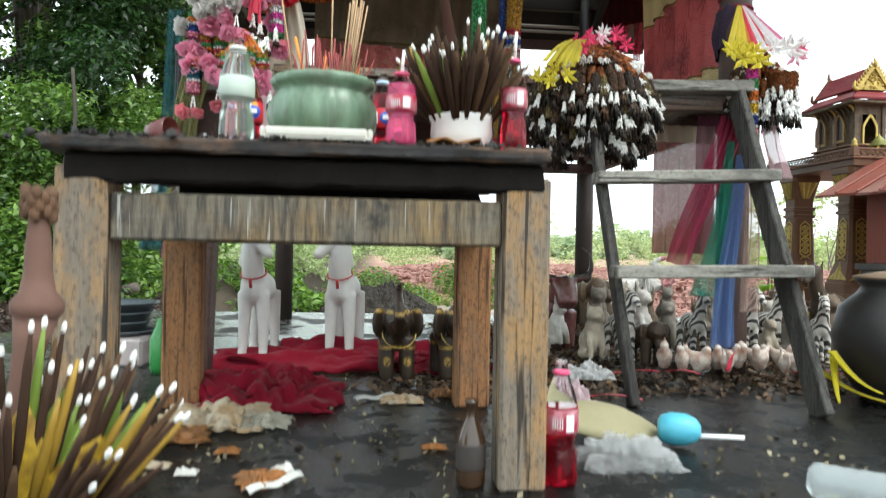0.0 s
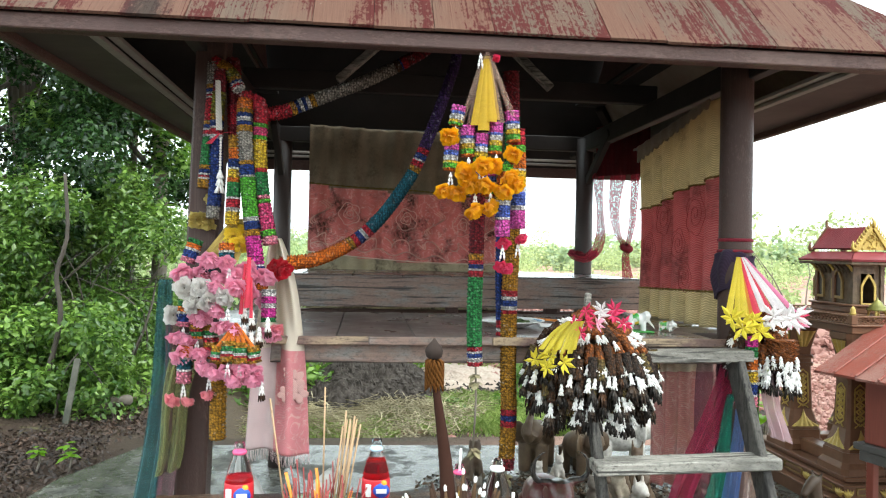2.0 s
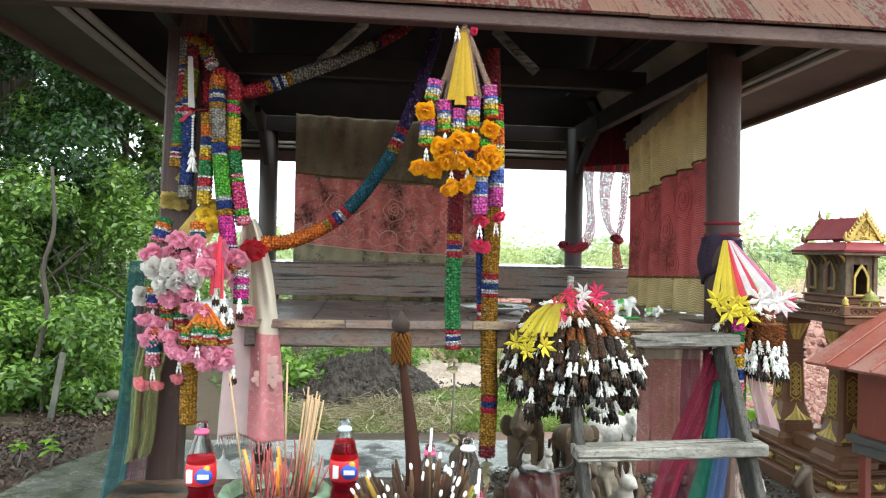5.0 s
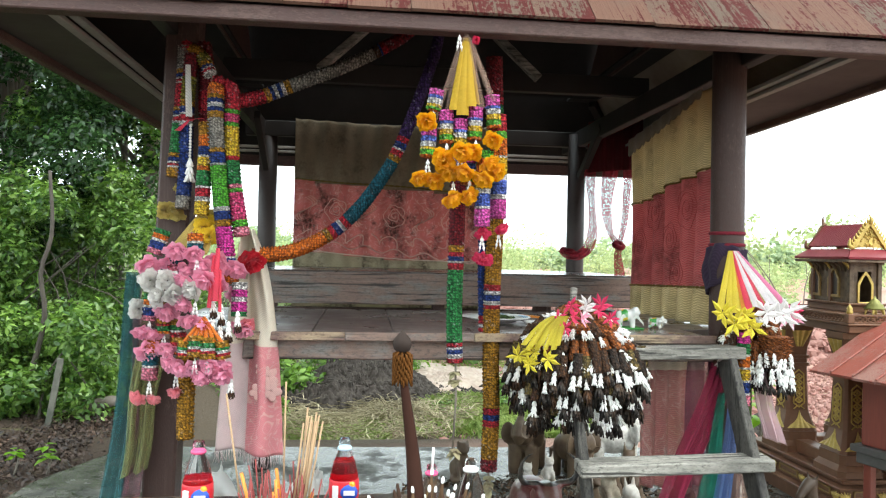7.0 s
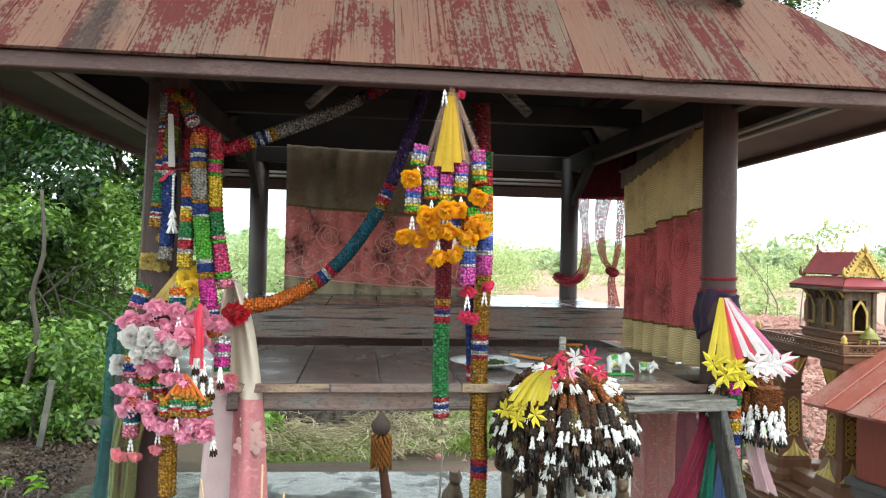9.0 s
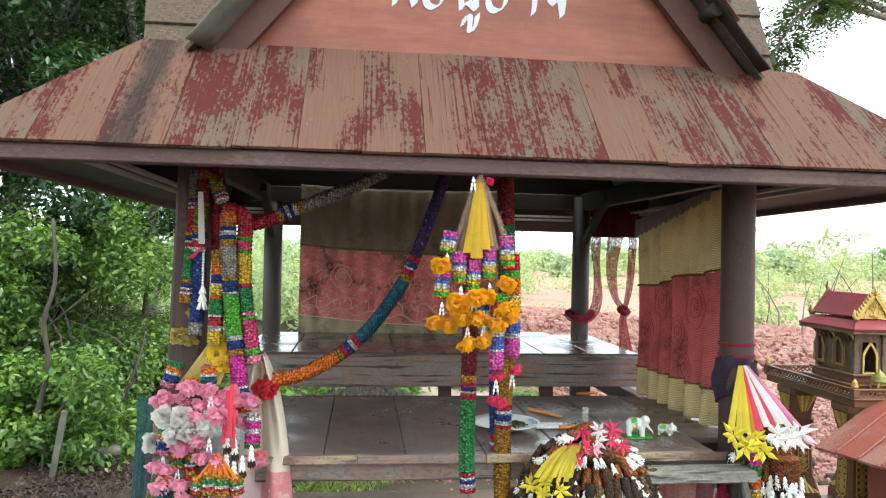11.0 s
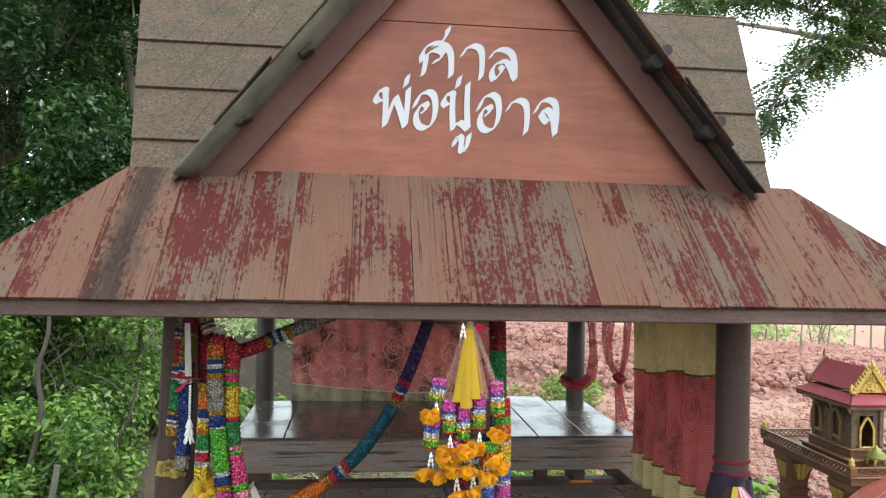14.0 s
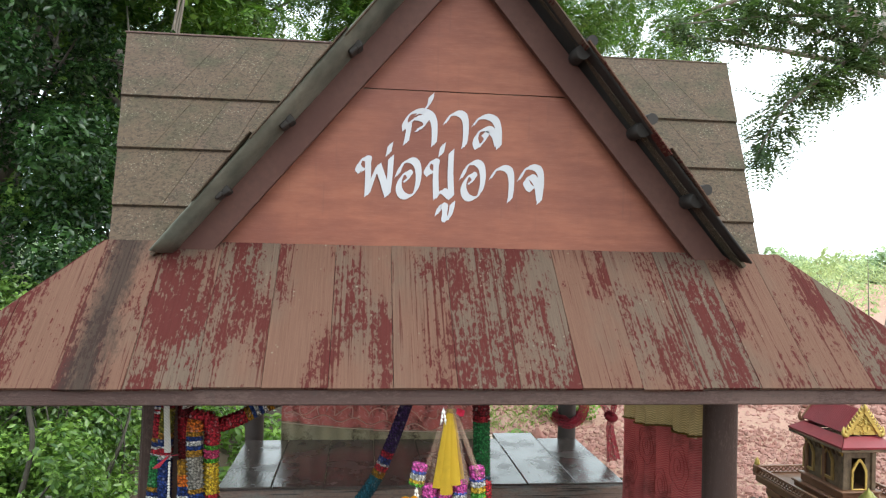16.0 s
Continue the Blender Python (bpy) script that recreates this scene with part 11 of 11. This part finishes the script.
mound("earth_mound", "heap of dark grey clods of earth behind the shrine", 0.08, 6.9, 0.68, 0.7, 0.25, soil, 4.0, 0.27, 150)
mound("earth_mound", "low spread heap of dark clods at the foot of the mound", -0.3, 6.25, 0.62, 0.5, 0.12, soil, 6.0, 0.16, 110)
mound("pale_mud_bank", "flat bank of pale sandy mud behind the mound", 0.9, 7.7, 1.15, 1.6, 0.02, surface("pale_sandy_mud", (0.52, 0.42, 0.34), 0.95, fine=18, coarse=4, vary=0.25, relief=0.6, dirt=(0.4, 0.29, 0.23)), 15.0, 0.06, 80)


def clods(name, label, spots, count, smin, smax, mat, seed, hill=None):
    """Angular lumps strewn over areas (x, y, rx, ry); one mesh."""
    rng = np.random.default_rng(seed)
    ico = bmesh.new()
    bmesh.ops.create_icosphere(ico, subdivisions=1, radius=1)
    bv = np.array([v.co[:] for v in ico.verts])
    bf = np.array([[v.index for v in f.verts] for f in ico.faces])
    ico.free()
    sp_ = np.asarray(spots, float)
    i = rng.choice(len(sp_), count, p=sp_[:, 2] * sp_[:, 3] / (sp_[:, 2] * sp_[:, 3]).sum())
    c = np.stack([sp_[i, 0] + rng.normal(size=count) * sp_[i, 2] * .5, sp_[i, 1] + rng.normal(size=count) * sp_[i, 3] * .5, np.full(count, -0.05)], 1)
    if hill:
        c[:, 2] += hill[2] * np.clip(1 - ((c[:, 0] - hill[0]) / hill[3]) ** 2 - ((c[:, 1] - hill[1]) / hill[4]) ** 2, 0, 1)
    s = smin + (smax - smin) * rng.random(count) ** 3.2
    v = bv[None] * (1 + rng.normal(size=(count, len(bv), 1)) * 0.22) * (s[:, None] * rng.uniform(.6, 1.2, (count, 3)))[:, None] + c[:, None]
    f = bf[None] + (np.arange(count) * len(bv))[:, None, None]
    me = bpy.data.meshes.new(name)
    me.from_pydata(v.reshape(-1, 3).tolist(), [], f.reshape(-1, 3).tolist())
    me.materials.append(mat)
    return in_field(tagged(new(name, me), label, "clods", kind="stuff"))


mound("red_earth_bank", "long bank of broken red earth behind the shrine", 6.5, 11.5, 5.0, 2.0, 0.35, red_soil, 9.0, 0.2, 110)
mound("red_earth_bank", "low bank of broken red earth in the field", 3.2, 16.0, 4.5, 2.4, 0.3, red_soil, 12.0, 0.2, 90)
clods("red_clods", "broken red earth clods over the field", [(4.5, 7.5, 4.0, 3.0), (7.5, 12.0, 6, 3), (4.0, 15, 6, 5), (3.5, 6.5, 2.5, 2), (2.5, 7.5, 1.5, 1.5)], 60000, 0.005, 0.04, red_soil, 3)
clods("red_clods", "broken red earth clods over the bank", [(6.5, 11.5, 5.0, 2.0)], 17000, 0.008, 0.085, red_soil, 13, (6.5, 11.5, 0.46, 5.0, 2.0))
clods("red_clods", "broken red earth clods over the low bank", [(3.2, 16.0, 4.5, 2.4)], 12000, 0.008, 0.085, red_soil, 14, (3.2, 16.0, 0.4, 4.5, 2.4))
clods("grey_clods", "grey clods of earth round the mound", [(0.08, 6.8, 0.68, 0.7), (0.08, 6.7, 0.68, 0.5), (0.9, 6.9, 0.8, 0.5), (2.4, 5.6, 0.8, 0.6)], 24000, 0.006, 0.055, soil, 4, (0.08, 6.9, 0.31, 0.7, 0.72))
straw = leaf_mat("dry_straw", (0.24, 0.2, 0.1), (0.74, 0.65, 0.43), 0.7, 0.1)
grass = leaf_mat("grass_blade", (0.2, 0.3, 0.07), (0.58, 0.66, 0.28), 0.5, 0.4)


def stalks(name, spots, count, lo, hi, r, mat, seed, swathe=None, lift=0.05):
    """Cut stalks lying over one another: thin three-sided rods, bent a little; one mesh."""
    rng = np.random.default_rng(seed)
    sp_ = np.asarray(spots, float)
    i = rng.choice(len(sp_), count)
    a, q = rng.uniform(0, 6.28, count), np.sqrt(rng.random(count)) * sp_[i, 3]
    c = np.stack([sp_[i, 0] + q * np.cos(a), sp_[i, 1] + q * np.sin(a), sp_[i, 2] + rng.random(count) ** 2 * lift], 1)
    t = rng.uniform(0, 6.28, count) if swathe is None else rng.normal(swathe, 0.55, count) + 1.2 * np.sin(c[:, 0] * 3.1)
    l = rng.uniform(lo, hi, count)
    d = np.stack([np.cos(t), np.sin(t), rng.normal(0, 0.13, count)], 1) * (l / 2)[:, None]
    bend = np.stack([-np.sin(t), np.cos(t), rng.uniform(0.1, 0.9, count)], 1) * (l * rng.normal(0, 0.1, count))[:, None]
    rad = r * rng.uniform(0.6, 1.3, count)
    side = np.stack([-np.sin(t), np.cos(t), np.zeros(count)], 1)
    up = np.array([0, 0, 1.0])
    ring = [side * rad[:, None] * math.cos(h) + up * rad[:, None] * math.sin(h) for h in (0.52, 2.62, 4.71)]
    v = np.stack([p + e for p in (c - d, c + bend, c + d) for e in ring], 1)
    f = np.array([[0, 1, 4, 3], [1, 2, 5, 4], [2, 0, 3, 5], [3, 4, 7, 6], [4, 5, 8, 7], [5, 3, 6, 8]])
    f = f[None] + (np.arange(count) * 9)[:, None, None]
    me = bpy.data.meshes.new(name)
    me.from_pydata(v.reshape(-1, 3).tolist(), [], f.reshape(-1, 4).tolist())
    me.materials.append(mat)
    return new(name, me)


SW = [(-0.75, 5.45, -0.02, .3), (-0.35, 5.5, -0.03, .4), (0.1, 5.5, -0.02, .4), (0.5, 5.6, -0.02, .35), (-0.2, 5.85, 0.0, .35), (0.3, 5.95, 0.02, .3), (0.75, 6.0, 0.0, .3), (-0.6, 5.95, 0.0, .3)]
in_field(tagged(stalks("cut_stems", SW, 1500, 0.1, 0.36, 0.0022, straw, 25, 0.5, 0.07), "long cut grass stems lying over the clods", "cut grass", kind="stuff"))
in_field(tagged(stalks("dry_straw", SW + [(0.9, 6.4, 0.0, .4)], 2600, 0.03, 0.14, 0.002, straw, 5, None, 0.03), "dry cut straw strewn over the mound's foot", "straw", kind="stuff"))
in_field(tagged(blades("grass", [(-1.4, 6.4, -.05, .8), (0.9, 5.9, -.05, .7), (1.7, 5.8, -.05, .6), (2.2, 5.4, -.05, .6), (1.0, 6.3, -.03, .4), (1.2, 5.6, -.05, .4), (-0.9, 5.6, -.05, .3), (-0.2, 5.4, -.05, .5), (1.4, 9.5, -.05, 1.2), (-0.8, 9.5, -.05, 1.6), (3.0, 13, -.05, 2.5), (5, 22, -.05, 4), (-2, 16, -.05, 4)], 15000, 0.075, grass, 6, 0.7, 0.0032),
       "thin green grass tufts on bare ground", "grass", kind="stuff"))
PL = [(-0.7, 5.9, .0, .25), (-1.0, 6.1, .05, .3), (-1.3, 5.8, .0, .3), (-0.85, 6.3, .1, .25), (0.75, 6.1, -.02, .15), (1.3, 6.2, .0, .2), (-0.2, 7.9, .1, .4), (0.4, 8.2, .05, .4), (-0.75, 6.7, .2, .3), (-0.95, 7.0, .35, .35), (-0.5, 6.6, .12, .25), (1.6, 6.9, .1, .25), (1.3, 8.8, .1, .3), (1.75, 7.6, .05, .2), (2.7, 9.0, .15, .4), (-1.5, 7.6, .3, .4), (0.0, 10.5, .1, .5), (1.6, 11.5, .2, .6)]
in_field(tagged(leaf_cloud("weeds", [c[:3] for c in PL], [c[3] for c in PL], 11000, 0.036, leaf_mat("weed_leaf", (0.06, 0.13, 0.02), (0.24, 0.4, 0.07)), 16, 0.6), "fresh green weeds round the mound", "weeds", kind="stuff"))

brown_leaf = leaf_mat("brown_dead_leaf", (0.03, 0.018, 0.01), (0.2, 0.11, 0.05), 0.6, 0.05)
LIT = [(x, y, 0.0, 0.22) for x in (0.5, 0.75, 1.0, 1.25, 1.5, 1.75, 2.0, 2.2) for y in (2.35, 2.6, 2.9, 3.2, 3.5, 3.8, 4.1)] + [(0.15, 2.35, 0, .2), (0.3, 2.3, 0, .2)]
tagged(leaf_cloud("leaf_litter", [c[:3] for c in LIT], [c[3] for c in LIT], 17000, 0.018, brown_leaf, 17, 0.16, 0.1, None, 1.7), "brown dead leaves heaped round the figurines", "leaf litter", kind="stuff")
dark_mulch = leaf_mat("dark_mulch_chip", (0.014, 0.009, 0.007), (0.15, 0.085, 0.055), 0.6, 0.0)
ML = [(rr.uniform(-4.6, -1.7), rr.uniform(3.2, 7.2), -0.05, 0.4) for _ in range(90)]
ML = [c for c in ML if c[0] < -1.75 or c[1] > 5.4]
tagged(leaf_cloud("mulch", [c[:3] for c in ML], [c[3] for c in ML], 52000, 0.016, dark_mulch, 18, 0.12, 0.1, None, 2.2), "dark leaf mulch and bark chips on the ground", "mulch", kind="stuff")


petal_scrap = leaf_mat("petal_scrap", (0.06, 0.04, 0.02), (0.5, 0.42, 0.25), 0.5, 0.1)
FS = [(0.1, 1.05, 0.004, .12), (0.25, 0.95, 0.004, .15), (0.45, 1.15, 0.004, .2), (0.7, 1.35, 0.004, .25), (0.95, 1.7, 0.004, .25), (-0.05, 2.1, 0.004, .2), (0.1, 1.8, 0.004, .2), (-0.2, 1.5, 0.004, .25), (1.15, 1.3, 0.004, .3), (-0.3, 1.75, 0.004, .25), (0.2, 1.55, 0.004, .3), (0.1, 2.3, 0.004, .3)]
tagged(leaf_cloud("floor_scraps", [c[:3] for c in FS], [c[3] for c in FS], 380, 0.01, petal_scrap, 41, 0.015, 0.0, None, 1.6), "small fallen petals and paper scraps on the wet floor", "scraps", kind="stuff")


def sapling(x, y, h, seed, s):
    q_ = random.Random(seed)
    t = thing("sapling", (x, y, -0.05), "young sapling with large lime green leaves", "plant")
    bm = bmesh.new()
    tube(bm, smooth_path([(x, y, -0.05), (x + 0.02, y, h * .5), (x - 0.01, y, h)], 8), [0.008, 0.008, 0.007, 0.006, 0.006, 0.005, 0.004, 0.003], 6)
    part("stem", bm, bark, t, smooth=True)
    for k in range(14):
        bm = bmesh.new()
        a, z = q_.uniform(0, 6.28), h * q_.uniform(.35, 1)
        d, l = Vector((math.cos(a), math.sin(a), q_.uniform(-.2, .3))), s * q_.uniform(.7, 1.2)
        sd = Vector((-math.sin(a), math.cos(a), 0))
        def f(u, v, d=d, l=l, sd=sd, z=z):
            w = l * 0.42 * math.sin(math.pi * min(1, 0.08 + 0.92 * v) ** 0.8)
            return Vector((x, y, z)) + d * l * (0.25 + v) + sd * (u - .5) * 2 * w + Vector((0, 0, -0.35 * l * v * v + 0.1 * l * abs(u - .5)))
        sheet(bm, f, 4, 7)
        part("leaf", bm, leaf_mat("lime_leaf", (0.16, 0.34, 0.02), (0.34, 0.55, 0.06), 0.4, 0.4), t, smooth=True)


sapling(2.72, 4.75, 0.62, 3, 0.09)
sapling(2.95, 5.1, 0.55, 4, 0.1)
sapling(-1.75, 4.55, 0.14, 5, 0.05)
sapling(-1.95, 4.6, 0.1, 6, 0.045)

FW = clumps_in(5, 190, (-90, 60, 0.0), (120, 95, 2.0), 1.2, 2.8)
# the woods' leaf colour holds the pale haze of the distance
tagged(leaf_cloud("far_woods", [c[:3] for c in FW], [c[3] for c in FW], 70000, 0.4, leaf_mat("hazy_far_wood_leaf", (0.26, 0.35, 0.19), (0.5, 0.58, 0.36), 0.6), 5), "far green woods along the horizon, paled with haze", "woods", kind="stuff")
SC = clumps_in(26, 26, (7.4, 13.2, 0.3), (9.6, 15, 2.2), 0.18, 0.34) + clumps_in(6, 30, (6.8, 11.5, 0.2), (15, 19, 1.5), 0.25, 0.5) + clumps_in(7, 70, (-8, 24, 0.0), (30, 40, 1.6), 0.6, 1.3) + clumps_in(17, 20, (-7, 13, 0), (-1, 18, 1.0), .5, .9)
in_field(tagged(leaf_cloud("scrub", [c[:3] for c in SC], [c[3] for c in SC], 64000, 0.062, pale_hazy_leaf, 6), "light green scrub bushes on the field", "bushes", kind="stuff"))
stem_bm = bmesh.new()
for k in range(24):
    a = Vector((rr.uniform(6.8, 13), rr.uniform(11, 17), -0.05))
    tube(stem_bm, smooth_path([a, a + Vector((rr.uniform(-.3, .3), 0, rr.uniform(.6, 1))), a + Vector((rr.uniform(-.8, .8), 0, rr.uniform(1.2, 2.6)))], 7), [0.018, 0.016, 0.014, 0.012, 0.009, 0.006, 0.003], 5)
in_field(solo("scrub_stems", stem_bm, bark, "thin bare grey stems among the scrub", "stems", kind="stuff", smooth=True))

# burnt crumbs on the altar top
char = surface("charcoal_crumb", (0.014, 0.011, 0.009), 0.7, fine=60, coarse=20, vary=0.5, relief=0.4)
crumbs = clods("charred_crumbs", "burnt crumbs and soot lumps on the altar boards", [(-0.42, 1.34, .2, .05), (-0.47, 1.5, .1, .16), (0.16, 1.325, .2, .03), (-0.2, 1.31, .3, .02)], 420, 0.002, 0.011, char, 51)
crumbs.matrix_world = Matrix.Translation((0, 0, 0.69))
